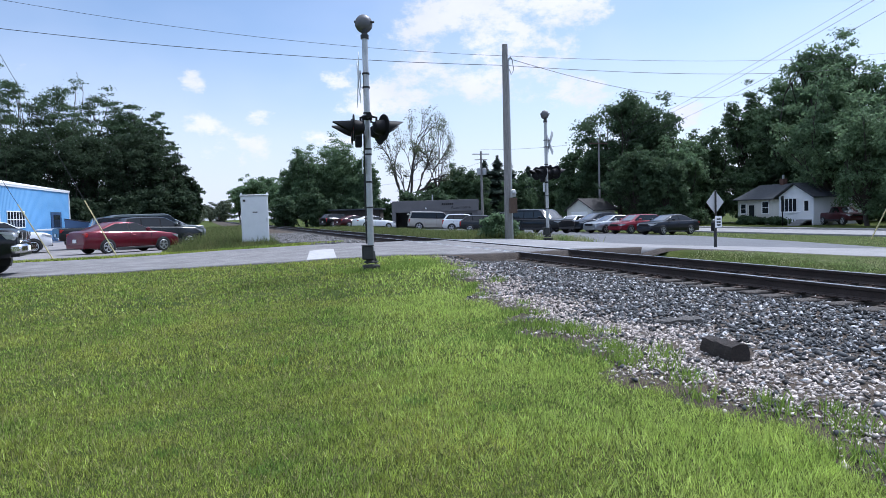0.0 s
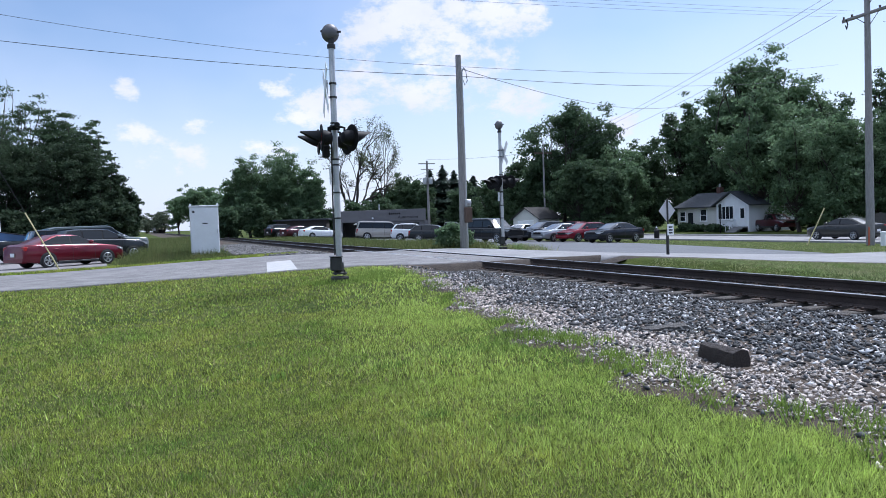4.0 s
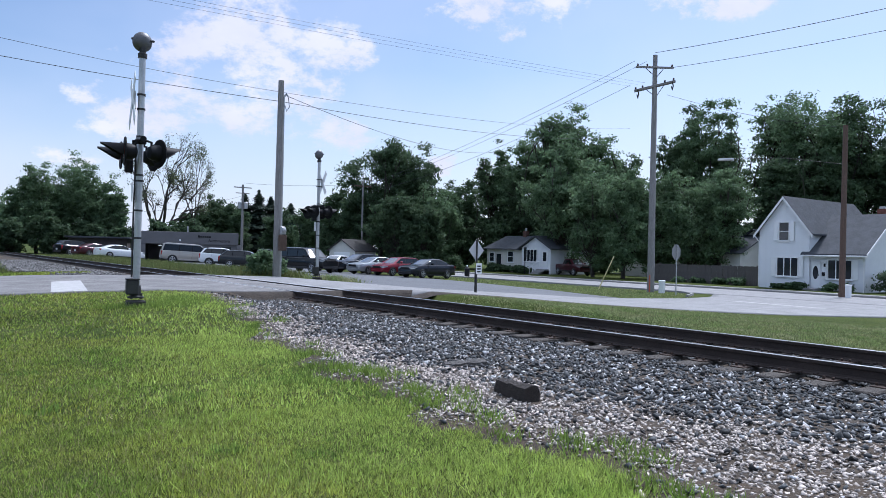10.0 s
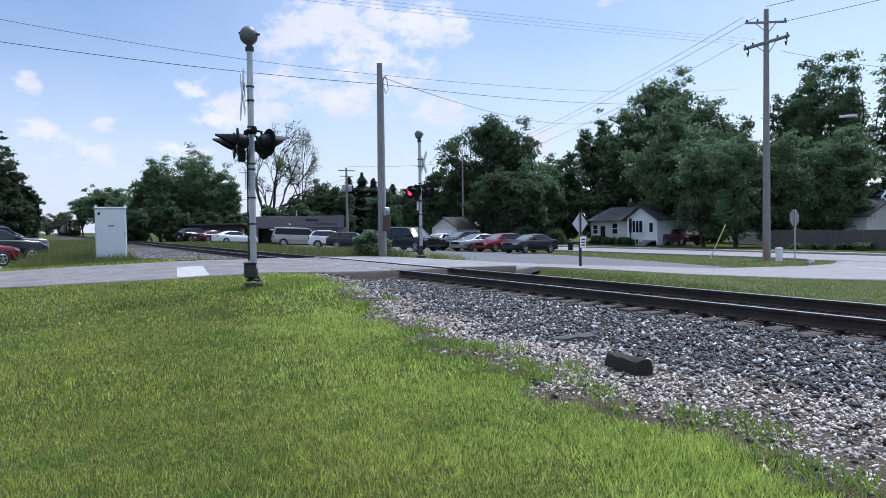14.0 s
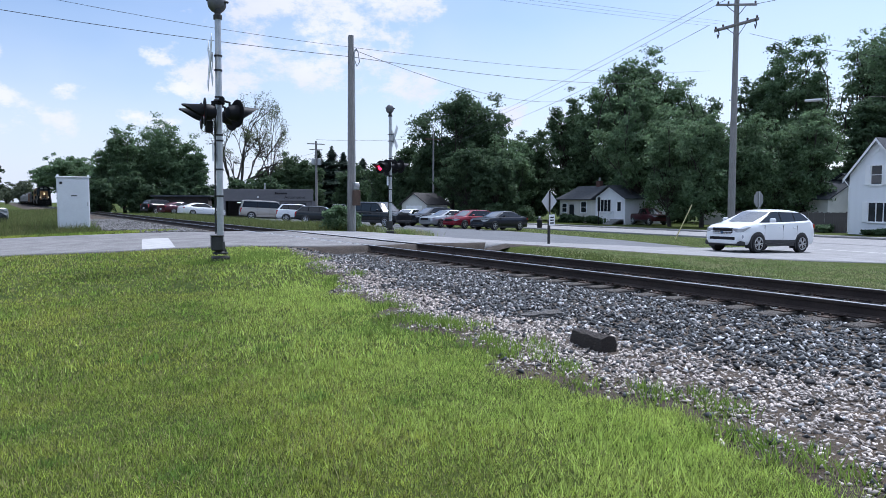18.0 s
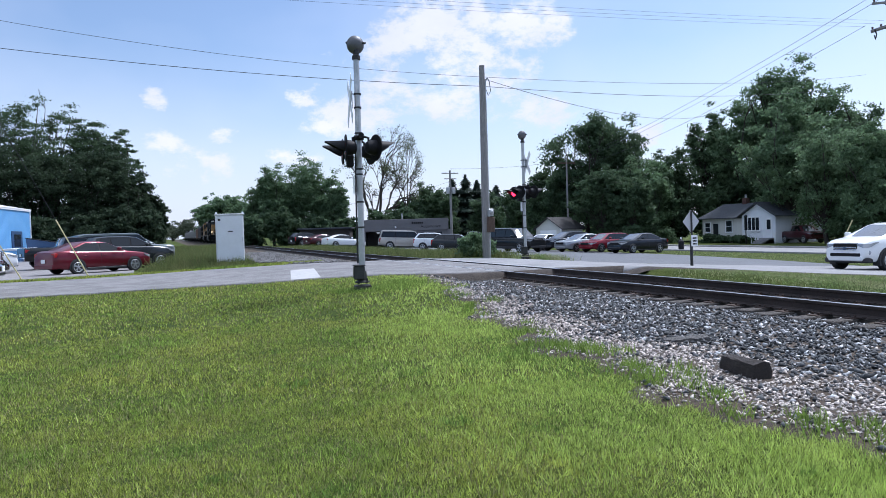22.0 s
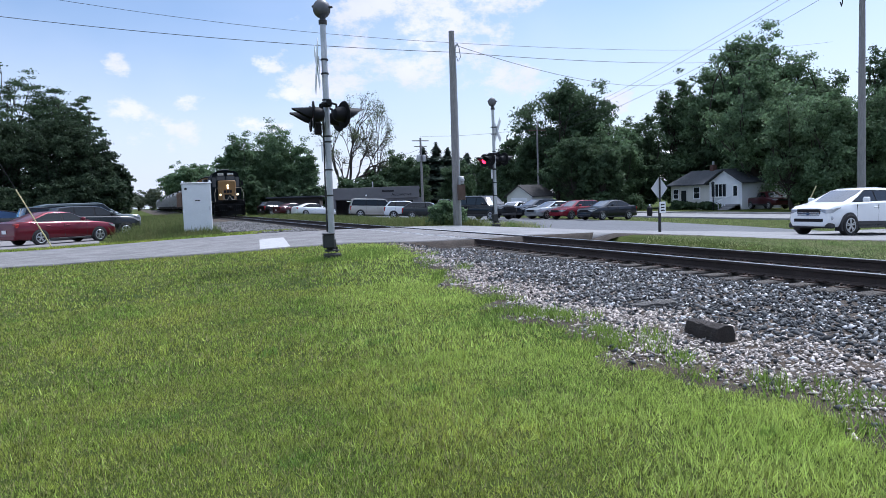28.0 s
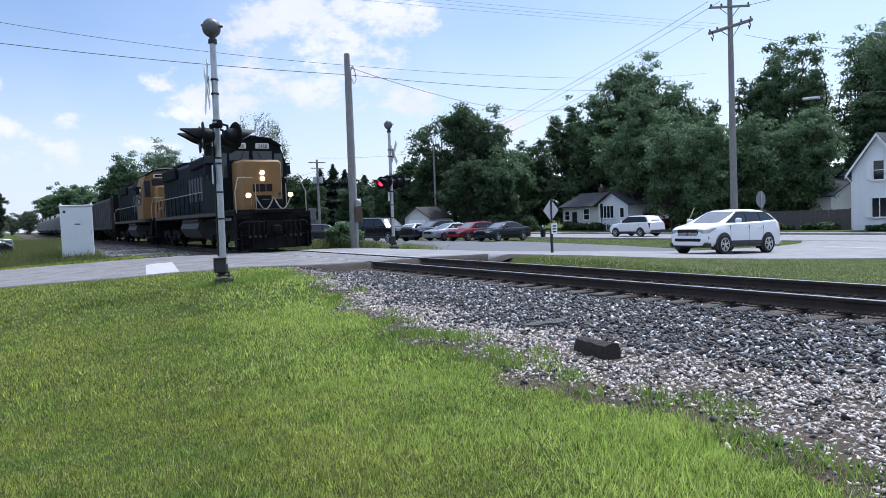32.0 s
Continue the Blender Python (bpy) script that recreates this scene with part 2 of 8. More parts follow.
# ---- mesh building ----
class Shape:
    """Gathers vertices and faces of one mesh."""

    def __init__(self):
        self.v, self.f = [], []

    def add(self, verts, faces):
        k = len(self.v)
        self.v += [tuple(p) for p in verts]
        self.f += [tuple(i + k for i in q) for q in faces]
        return self

    def box(self, x0, y0, z0, x1, y1, z1, c=0.0, m=None):
        """A box, chamfered by c, turned by m."""
        cx, cy, cz = (x0 + x1) / 2, (y0 + y1) / 2, (z0 + z1) / 2
        hx, hy, hz = abs(x1 - x0) / 2, abs(y1 - y0) / 2, abs(z1 - z0) / 2
        if c <= 0:
            pts = [(sx * hx, sy * hy, sz * hz) for sx in (-1, 1) for sy in (-1, 1) for sz in (-1, 1)]
            faces = [(0, 1, 3, 2), (4, 6, 7, 5), (0, 4, 5, 1), (2, 3, 7, 6), (0, 2, 6, 4), (1, 5, 7, 3)]
        else:
            c = min(c, hx * 0.9, hy * 0.9, hz * 0.9)
            pts, faces, at = [], [], {}
            for sx in (-1, 1):
                for sy in (-1, 1):
                    for sz in (-1, 1):
                        for a in range(3):
                            q = [sx * (hx - c), sy * (hy - c), sz * (hz - c)]
                            q[a] = (sx * hx, sy * hy, sz * hz)[a]
                            at[sx, sy, sz, a] = len(pts)
                            pts.append(tuple(q))
            S = (-1, 1)
            for s in S:
                faces.append((at[s, -1, -1, 0], at[s, 1, -1, 0], at[s, 1, 1, 0], at[s, -1, 1, 0]))
                faces.append((at[-1, s, -1, 1], at[1, s, -1, 1], at[1, s, 1, 1], at[-1, s, 1, 1]))
                faces.append((at[-1, -1, s, 2], at[1, -1, s, 2], at[1, 1, s, 2], at[-1, 1, s, 2]))
                for u in S:
                    faces.append((at[-1, s, u, 1], at[1, s, u, 1], at[1, s, u, 2], at[-1, s, u, 2]))
                    faces.append((at[s, -1, u, 0], at[s, 1, u, 0], at[s, 1, u, 2], at[s, -1, u, 2]))
                    faces.append((at[s, u, -1, 0], at[s, u, 1, 0], at[s, u, 1, 1], at[s, u, -1, 1]))
                    for w in S:
                        faces.append((at[s, u, w, 0], at[s, u, w, 1], at[s, u, w, 2]))
        if m is None:
            pts = [(x + cx, y + cy, z + cz) for x, y, z in pts]
        else:
            pts = [tuple(m @ Vector((x + cx, y + cy, z + cz))) for x, y, z in pts]
        return self.add(pts, faces)

    def tube(self, points, radii, n=8, cap=True):
        """A tube along points with a radius at each."""
        pts = [Vector(p) for p in points]
        if isinstance(radii, (int, float)):
            radii = [radii] * len(pts)
        k = len(self.v)
        u = None
        for i, p in enumerate(pts):
            d = (pts[min(i + 1, len(pts) - 1)] - pts[max(i - 1, 0)]).normalized()
            if u is None:
                u = d.orthogonal().normalized()
            u = (u - d * u.dot(d)).normalized()
            w = d.cross(u)
            for j in range(n):
                a = 2 * math.pi * j / n
                self.v.append(tuple(p + (u * math.cos(a) + w * math.sin(a)) * radii[i]))
        for i in range(len(pts) - 1):
            for j in range(n):
                self.f.append((k + i * n + j, k + i * n + (j + 1) % n, k + (i + 1) * n + (j + 1) % n, k + (i + 1) * n + j))
        if cap:
            self.f.append(tuple(k + j for j in reversed(range(n))))
            self.f.append(tuple(k + (len(pts) - 1) * n + j for j in range(n)))
        return self

    def lathe(self, profile, n=16, m=None):
        """Turns (radius, height) pairs about z, placed by m."""
        k = len(self.v)
        for r, z in profile:
            for j in range(n):
                a = 2 * math.pi * j / n
                q = Vector((r * math.cos(a), r * math.sin(a), z))
                self.v.append(tuple(m @ q if m else q))
        for i in range(len(profile) - 1):
            for j in range(n):
                self.f.append((k + i * n + j, k + i * n + (j + 1) % n, k + (i + 1) * n + (j + 1) % n, k + (i + 1) * n + j))
        self.f.append(tuple(k + j for j in reversed(range(n))))
        self.f.append(tuple(k + (len(profile) - 1) * n + j for j in range(n)))
        return self

    def loft(self, sections, closed=True, cap=True):
        """Joins rings of equal length."""
        k, n = len(self.v), len(sections[0])
        for s in sections:
            self.v += [tuple(p) for p in s]
        for i in range(len(sections) - 1):
            for j in range(n if closed else n - 1):
                self.f.append((k + i * n + j, k + i * n + (j + 1) % n, k + (i + 1) * n + (j + 1) % n, k + (i + 1) * n + j))
        if cap:
            self.f.append(tuple(k + j for j in reversed(range(n))))
            self.f.append(tuple(k + (len(sections) - 1) * n + j for j in range(n)))
        return self

    def prism(self, outline, axis, a, b):
        """An outline of pairs, pushed along an axis from a to b."""
        def put(p, h):
            return {"x": (h, p[0], p[1]), "y": (p[0], h, p[1]), "z": (p[0], p[1], h)}[axis]
        return self.loft([[put(p, a) for p in outline], [put(p, b) for p in outline]])

    def mesh(self, name):
        data = bpy.data.meshes.new(name)
        data.from_pydata(self.v, [], self.f)
        return data


def part(name, shape, material, parent, label="", smooth=False, bevel=0.0):
    """Links a shape as one mesh object under a thing or a part."""
    data = shape.mesh(name)
    bm = bmesh.new()
    bm.from_mesh(data)
    if bevel:
        bmesh.ops.bevel(bm, geom=[e for e in bm.edges if len(e.link_faces) == 2 and e.calc_face_angle(0) > 0.6], offset=bevel, segments=2, affect="EDGES", clamp_overlap=True)
    bmesh.ops.recalc_face_normals(bm, faces=bm.faces)
    bm.to_mesh(data)
    bm.free()
    data.materials.append(material)
    if smooth:
        data.shade_smooth()
        data.set_sharp_from_angle(angle=radians(38))
    ob = new(name, data)
    if parent is not None:
        ob.parent = parent
    if label:
        ob["label"] = label
    return ob


def thing(name, m, label, category, group="", kind=""):
    ob = new(name)
    ob.matrix_world = m
    return tagged(ob, label, category, group, kind)


def plain(name, shape, material, label="", category="", kind="", group="", smooth=False, m=None):
    ob = tagged(part(name, shape, material, None, "", smooth), label, category, group, kind)
    if m is not None:
        ob.matrix_world = m
    return ob


def bulk(name, verts, faces, material, label="", category="", kind="stuff", parent=None, smooth=False):
    """A large mesh from number arrays."""
    data = bpy.data.meshes.new(name)
    verts = np.asarray(verts, dtype=np.float32)
    faces = np.asarray(faces, dtype=np.int32)
    k = faces.shape[1]
    data.vertices.add(len(verts))
    data.vertices.foreach_set("co", verts.ravel())
    data.loops.add(faces.size)
    data.loops.foreach_set("vertex_index", faces.ravel())
    data.polygons.add(len(faces))
    data.polygons.foreach_set("loop_start", np.arange(len(faces), dtype=np.int32) * k)
    data.update(calc_edges=True)
    data.validate()
    data.materials.append(material)
    if smooth:
        data.shade_smooth()
    ob = new(name, data)
    if parent is not None:
        ob.parent = parent
    return tagged(ob, label, category, "", kind)


def lettering(text, size, material, parent):
    """Raised lettering in the built-in font, as a mesh."""
    c = bpy.data.curves.new("lettering", "FONT")
    c.body, c.size, c.extrude, c.align_x = text, size, 0.003, "CENTER"
    tmp = new("lettering_curve", c)
    me = bpy.data.meshes.new_from_object(tmp)
    bpy.data.objects.remove(tmp)
    me.materials.clear()
    me.materials.append(material)
    o = new("lettering", me)
    o.parent = parent
    return o

# ---- ground, roads and track ----
TRACK_X, RAIL_Z = 9.15, 0.35


def smooth(a, b, x):
    t = np.clip((x - a) / (b - a), 0, 1)
    return t * t * (3 - 2 * t)


def ground_z(x, y):
    """Height of the earth, before roads and ballast are laid on it."""
    x, y = np.asarray(x, float), np.asarray(y, float)
    run = np.interp(x, [-1500, -60, -10, 0, 3, 5, 7, 11.5, 14, 16, 23, 33, 45, 60, 1500], [-1.0, -0.2, -0.02, 0.02, 0.07, 0.10, 0.10, 0.10, 0.06, 0.02, -0.37, -0.66, -0.86, -0.9, -1.2])
    cross = np.interp(x, [-1500, -60, -10, -5, 0, 2, 4, 6, 12, 14, 16, 23, 33, 45, 60, 1500], [-1.0, -0.2, 0.02, 0.07, 0.14, 0.22, 0.29, 0.31, 0.31, 0.17, 0.02, -0.37, -0.66, -0.86, -0.9, -1.2])
    k = smooth(8.0, 15.0, y) * (1 - smooth(32.0, 40.0, y))
    bed = smooth(6.0, 6.8, x) * (1 - smooth(11.8, 12.6, x))
    k = k * (1 - bed) + bed * smooth(17.4, 17.8, y) * (1 - smooth(28.9, 29.3, y))
    z = run * (1 - k) + cross * k
    roll = 0.02 * np.sin(x * 0.9 + 1.3) * np.sin(y * 0.7) * smooth(8, 3, x)
    return z + roll


EDGE_Y = [-40, 2, 5, 7.3, 9.8, 11.7, 14, 16, 18.0, 28.4, 30, 34, 60]
EDGE_X = [3.5, 3.72, 3.78, 3.95, 4.45, 4.85, 5.3, 5.8, 6.1, 6.3, 4.6, 3.6, 3.7]


def edge_x(y):
    """Where the grass ends and the stones begin."""
    return np.interp(y, EDGE_Y, EDGE_X) + 0.16 * np.sin(y * 2.3) + 0.10 * np.sin(y * 5.9 + 1)


def lawn_z(x, y):
    """The turf: sinks out of sight under the railway's stones."""
    z = ground_z(x, y)
    e = edge_x(y)
    near = smooth(e + 0.15, e + 0.5, x) * (1 - smooth(12.0, 12.5, x)) * (y < 18.0)
    far = smooth(e + 0.1, e + 0.6, x) * (1 - smooth(12.0, 12.5, x)) * (y > 28.6)
    slot = smooth(7.9, 8.25, x) * (1 - smooth(10.05, 10.4, x)) * (y > 17) * (y < 29.5)
    return z - 0.35 * np.maximum(near, far) - 0.12 * slot


def gz(x, y):
    return float(ground_z(x, y))


def sheet(name, xs, ys, height, material, **tags):
    X, Y = np.meshgrid(xs, ys)
    Z = height(X, Y)
    V = np.stack([X, Y, Z], -1).reshape(-1, 3)
    n, m = len(xs), len(ys)
    i = np.arange(n * m).reshape(m, n)
    F = np.stack([i[:-1, :-1], i[:-1, 1:], i[1:, 1:], i[1:, :-1]], -1).reshape(-1, 4)
    return bulk(name, V, F, material, smooth=True, **tags)


def steps(*runs):
    out = []
    for a, b, s in runs:
        out += list(np.arange(a, b - 1e-6, s))
    return np.array(out + [runs[-1][1]])


def grass_material():
    # Ground colour kept dark to stand for the shade between blades
    m = mat("mown grass", (0.045, 0.066, 0.014), 0.95, 0, 0.8, 6.0, 45, 1.0, tint=(0.075, 0.092, 0.022), spec=0.08)
    return m


M_GRASS = grass_material()
sheet("ground", steps((-1500, -300, 300), (-300, -60, 40), (-60, -14, 3), (-14, 18, 0.4), (18, 70, 2), (70, 310, 40), (310, 1510, 300)),
      steps((-800, -80, 120), (-80, -8, 6), (-8, 42, 0.5), (42, 130, 3), (130, 330, 40), (330, 2130, 300)), lawn_z, M_GRASS,
      label="mown green lawn and rough grass over level ground", category="ground", kind="structure")


def along(line, n):
    pts = np.array(line, float)
    d = np.r_[0, np.cumsum(np.hypot(*np.diff(pts, axis=0).T))]
    s = np.linspace(0, d[-1], n)
    return np.stack([np.interp(s, d, pts[:, 0]), np.interp(s, d, pts[:, 1])], -1)


def strip(name, a, b, lift, material, n=60, m=10, skirt=0.0, height=ground_z, skirt_mat=None, **tags):
    """A surface between two edge lines, laid on the ground."""
    A, Bb = along(a, n), along(b, n)
    w = np.linspace(0, 1, m)[None, :, None]
    P = A[:, None, :] * (1 - w) + Bb[:, None, :] * w
    Z = height(P[..., 0], P[..., 1]) + lift
    if skirt:
        P = np.concatenate([P[:, :1], P, P[:, -1:]], 1)
        Z = np.concatenate([Z[:, :1] - skirt, Z, Z[:, -1:] - skirt], 1)
    V = np.concatenate([P, Z[..., None]], -1).reshape(-1, 3)
    i = np.arange(V.shape[0]).reshape(n, -1)
    F = np.stack([i[:-1, :-1], i[:-1, 1:], i[1:, 1:], i[1:, :-1]], -1).reshape(-1, 4)
    return bulk(name, V, F, material, **tags)


# the road over the crossing: west leg, panels between the rails, east leg
strip("road_west", [(-90, 20.4), (-20, 21.2), (-5, 21.6), (-2.4, 21.2), (0, 20.5), (2, 19.75), (3.2, 19.65), (4.6, 19.6), (5.6, 19.2), (6.2, 18.4), (6.9, 18.0), (8.34, 17.8)],
      [(-90, 28.6), (-20, 29.4), (-5, 30.0), (0, 30.2), (4, 29.8), (7, 29.0), (8.34, 28.8)], 0.030, M_ASPHALT, n=120, m=24, skirt=0.34,
      label="pale worn asphalt road rising to the crossing", category="road", kind="structure")
strip("crossing_panel", [(8.53, 17.9), (8.53, 28.6)], [(9.77, 17.95), (9.77, 28.6)], 0.004, M_ASPHALT, n=20, m=6, skirt=0.2,
      label="asphalt panel between the rails", category="road", kind="structure")
strip("road_east", [(9.98, 17.95), (12.0, 17.5), (14.3, 16.1), (16, 14.4), (18, 12.9), (22, 12.3), (26, 11.2), (32, 9.6), (38.2, 7.6)],
      [(9.98, 28.5), (12, 26.6), (14.5, 24.2), (17, 22.6), (22, 21.9), (25, 20.6), (30, 21.0), (35, 22.6), (38.2, 24.5)], 0.030, M_CONCRETE, n=110, m=24, skirt=0.3,
      label="pale concrete road running down to the street", category="road", kind="structure")
strip("parking_lot", [(14.6, 24.3), (15.5, 32), (17, 50), (18, 95)], [(25.6, 21.0), (28.4, 28.6), (31.5, 40), (36, 95)], 0.016, M_LOT, n=60, m=16, skirt=0.1,
      label="dark asphalt parking lot of a repair shop", category="pavement", kind="structure")
strip("street", [(38, -120), (38.2, 20), (38.4, 40), (38.6, 140)], [(47.4, -120), (47.4, 20), (47.6, 40), (48, 140)], 0.028, M_CONCRETE, n=90, m=8, skirt=0.2,
      label="pale concrete street past the houses", category="road", kind="structure")
strip("driveway_lot", [(-60, 31.0), (-8, 31.6), (-1.4, 32.6)], [(-60, 95), (-8, 95), (-4.0, 95)], 0.022, mat("gravelly asphalt", (0.24, 0.225, 0.22), 0.9, 0, 0.2, 5, 100, 0.3), n=50, m=30, skirt=0.06,
      label="pale parking lot before a blue workshop", category="pavement", kind="structure")
strip("sidewalk", [(50.2, -60), (50.2, 90)], [(51.6, -60), (51.6, 90)], 0.03, M_CONCRETE, n=80, m=3, skirt=0.1, label="concrete sidewalk before the houses", category="pavement", kind="structure")


def kerb(name, line, label):
    A = along(line, 80)
    k = Shape()
    secs = []
    for i, (x, y) in enumerate(A):
        d = A[min(i + 1, 79)] - A[max(i - 1, 0)]
        d = d / np.hypot(*d)
        nx, ny = -d[1], d[0]
        z = gz(x, y)
        secs.append([(x + nx * o, y + ny * o, z + h) for o, h in ((-0.09, -0.1), (-0.07, 0.10), (-0.04, 0.12), (0.07, 0.12), (0.09, -0.1))])
    k.loft(secs)
    plain(name, k, M_CONCRETE, label, "kerb", "structure", smooth=True)


kerb("kerb_east", [(47.5, -100), (47.5, 20), (47.7, 40), (48.1, 130)], "worn concrete kerb beside the lawn")
kerb("kerb_island", [(38.3, 60), (38.2, 29), (37.6, 26), (36.0, 24.4), (33, 22.7)], "concrete kerb round the grass island")

# Panel edging, whitened to stand for the sky's glint on the rails
for k_, (xa, xb) in enumerate(((8.20, 8.31), (8.53, 8.60), (9.70, 9.77), (9.99, 10.10))):
    strip("crossing_edge", [(xa, 17.95), (xa, 28.5)], [(xb, 17.95), (xb, 28.5)], 0.036 if k_ in (0, 3) else 0.014, mat("pale edging with rail glint", (0.50, 0.48, 0.46), 0.85, 0, 0.35, 1.0, 60, 0.3), n=24, m=3, skirt=0.05, label="pale edging strip along a rail, whitened for the rail's sky glint", category="road", kind="structure")

# earth bank where the road's edge breaks off beside the ballast
# Dirt colour lowered to take in the shadow on the broken-off bank
M_DIRT = mat("brown dirt", (0.060, 0.046, 0.036), 0.95, 0, 0.5, 1.0, 30, 0.8, tint=(0.036, 0.028, 0.022))
strip("road_bank", [(5.5, 18.9), (6.0, 18.1), (6.6, 17.65), (7.2, 17.45), (8.2, 17.4), (10.2, 17.4), (11.8, 17.2)], [(5.7, 19.0), (6.25, 18.22), (6.9, 17.88), (8.2, 17.72), (8.34, 17.70), (10.2, 17.84), (12.0, 17.40)], 0.0, M_DIRT, n=40, m=5,
      height=lambda x, y: np.where(np.arange(5)[None, :] > 3, 0.335, np.array([0.10, 0.17, 0.25, 0.315, 0.335])[None, :] + 0.02 * np.sin(x * 9) * np.sin(y * 11)), label="crumbling brown earth at the road's edge", category="earth bank", kind="structure")

strip("road_bank_east", [(11.7, 17.1), (12.9, 16.5), (14.1, 15.6), (15.8, 14.0), (17.8, 12.6)], [(12.0, 17.42), (13.1, 16.75), (14.3, 15.98), (15.95, 14.32), (18.0, 12.85)], 0.0, M_DIRT, n=40, m=5,
      height=lambda x, y: ground_z(x, y) + np.array([-0.03, 0.0, 0.018, 0.028, 0.034])[None, :] + 0.008 * np.sin(x * 9) * np.sin(y * 11), label="bare brown earth along the road's edge", category="earth bank", kind="structure")

# painted marks
strip("stop_line", [(3.05, 20.0), (3.68, 24.1)], [(3.87, 19.95), (4.55, 24.6)], 0.036, M_PAINT, n=8, m=5, label="white painted stop line across the road", category="road marking", kind="structure")
strip("stop_line_street", [(30.3, 14.6), (31.2, 19.2)], [(30.8, 14.5), (31.7, 19.1)], 0.036, M_PAINT, n=8, m=5, label="white painted line by the street", category="road marking", kind="structure")


# ---- track ----
def ballast_z(x, y):
    d = np.abs(x - TRACK_X)
    top = np.interp(x, [3.2, 4.2, 5.6, 6.9, 7.7, 10.6, 11.4, 12.4, 13.0], [0.04, 0.085, 0.11, 0.125, 0.128, 0.128, 0.10, 0.05, -0.1])
    mid = np.interp(d, [0, 0.6, 0.72, 0.85, 1.35], [0.105, 0.11, 0.10, 0.105, 0.128])
    z = np.where(d < 1.35, np.minimum(top, mid), top)
    e = edge_x(y)
    low = ground_z(x, y) - 0.06 + 0.085 * smooth(e - 0.42, e + 0.02, x)
    return np.where(x < 8.0, np.maximum(z * smooth(e - 0.1, e + 0.9, x) + low * (1 - smooth(e - 0.1, e + 0.9, x)), low * (1 - smooth(6.6, 7.6, x)) + z * smooth(6.6, 7.6, x)), z)


def rough(x, y):
    return ballast_z(x, y) + 0.012 * np.sin(x * 7.3 + np.sin(y * 5.1) * 2) * np.sin(y * 6.7 + np.cos(x * 4.3) * 2)


M_BALLAST = mat("ballast bed", (0.046, 0.034, 0.023), 0.95, 0, 0.6, 1.6, 40, 1.0, tint=(0.066, 0.044, 0.026))
sheet("ballast_near", steps((2.9, 13.0, 0.14)), steps((-30, -4, 1.0), (-4, 18.1, 0.16)), rough, M_BALLAST, label="crushed stone ballast bed of the railway", category="ballast", kind="structure")
sheet("ballast_far", steps((3.0, 13.0, 0.4)), steps((28.4, 90, 0.8), (90, 800, 10)), rough, M_BALLAST, label="crushed stone ballast bed of the railway", category="ballast", kind="structure")


def rail(x, name):
    """One rail: foot, web and head, with its polished running surface."""
    t = thing(name, pose(x, 0, RAIL_Z), "rust-brown steel rail with a polished head", "rail", "rails of the track", "structure")
    half = [(0.075, -0.171), (0.075, -0.160), (0.03, -0.148), (0.010, -0.130), (0.010, -0.055), (0.034, -0.042), (0.037, -0.012), (0.032, -0.003)]
    out = half + [(-a, b) for a, b in reversed(half)]
    for a, b in ((-60, 60), (60, 420), (420, 800)):
        part("rail_body", Shape().prism(out, "y", a, b), M_RAIL, t)
    part("rail_head", Shape().prism([(0.033, -0.004), (0.026, 0.0), (-0.026, 0.0), (-0.033, -0.004)], "y", -60, 800), M_RAILTOP, t, "polished running surface")
    return t


rail(TRACK_X - 0.755, "rail")
rail(TRACK_X + 0.755, "rail")


def ties():
    rnd = random.Random(4)
    body = Shape().box(-1.3, -0.115, -0.17, 1.3, 0.115, 0.0, 0.015).mesh("tie")
    body.materials.append(M_TIE)
    plate = Shape().box(-0.19, -0.09, 0.0, 0.19, 0.09, 0.014, 0.004)
    for sx in (-0.11, 0.11):
        for sy in (-0.05, 0.05):
            plate.box(sx - 0.014, sy - 0.014, 0.01, sx + 0.014, sy + 0.014, 0.045, 0.004)
    plate = plate.mesh("tie_plate")
    plate.materials.append(M_PLATE)
    ys = list(np.arange(-6, 17.7, 0.52)) + list(np.arange(29.2, 84, 0.52))
    for y in ys:
        o = new("tie", body)
        o.matrix_world = pose(TRACK_X + rnd.uniform(-0.07, 0.07), y + rnd.uniform(-0.03, 0.03), 0.166 + rnd.uniform(-0.008, 0.006), rnd.uniform(-0.6, 0.6), 0, rnd.uniform(-1.2, 1.2))
        tagged(o, "weathered wooden railway tie bedded in ballast", "railway tie", "ties of the track", "structure")
        for s in (-0.755, 0.755) if y < 40 else ():
            p = new("tie_plate", plate)
            p.parent = o
            p.location = (s, 0, 0.0)
    far = Shape()
    for y in np.arange(84.5, 300, 0.6):
        far.box(TRACK_X - 1.3, y - 0.11, 0.0, TRACK_X + 1.3, y + 0.11, 0.165)
    plain("far_ties", far, M_TIE, "weathered wooden ties further along the line", "railway tie", "stuff")
    clips = Shape()
    for y in np.arange(-6, 17.7, 0.52):
        for s in (-0.755, 0.755):
            for o in (-0.17, 0.17):
                clips.box(TRACK_X + s - 0.095, y + o - 0.02, 0.182, TRACK_X + s + 0.095, y + o + 0.02, 0.205, 0.004)
    plain("rail_anchors", clips, M_RAIL, "small rusty rail anchors clipped under the rails", "rail anchor", "stuff")


ties()

# ---- crossing equipment ----
M_LIT = mat("lit red lens", (0.5, 0.01, 0.02), 0.2, 0, 0.05, glow=(1.0, 0.02, 0.06), glow_strength=5.0)
M_BACKPLATE = mat("black background disc", (0.010, 0.010, 0.011), 0.7, 0, 0.2, spec=0.15)
M_FOUND = mat("stained concrete", (0.05, 0.047, 0.044), 0.9, 0, 0.35, 1.0, 25, 0.4)
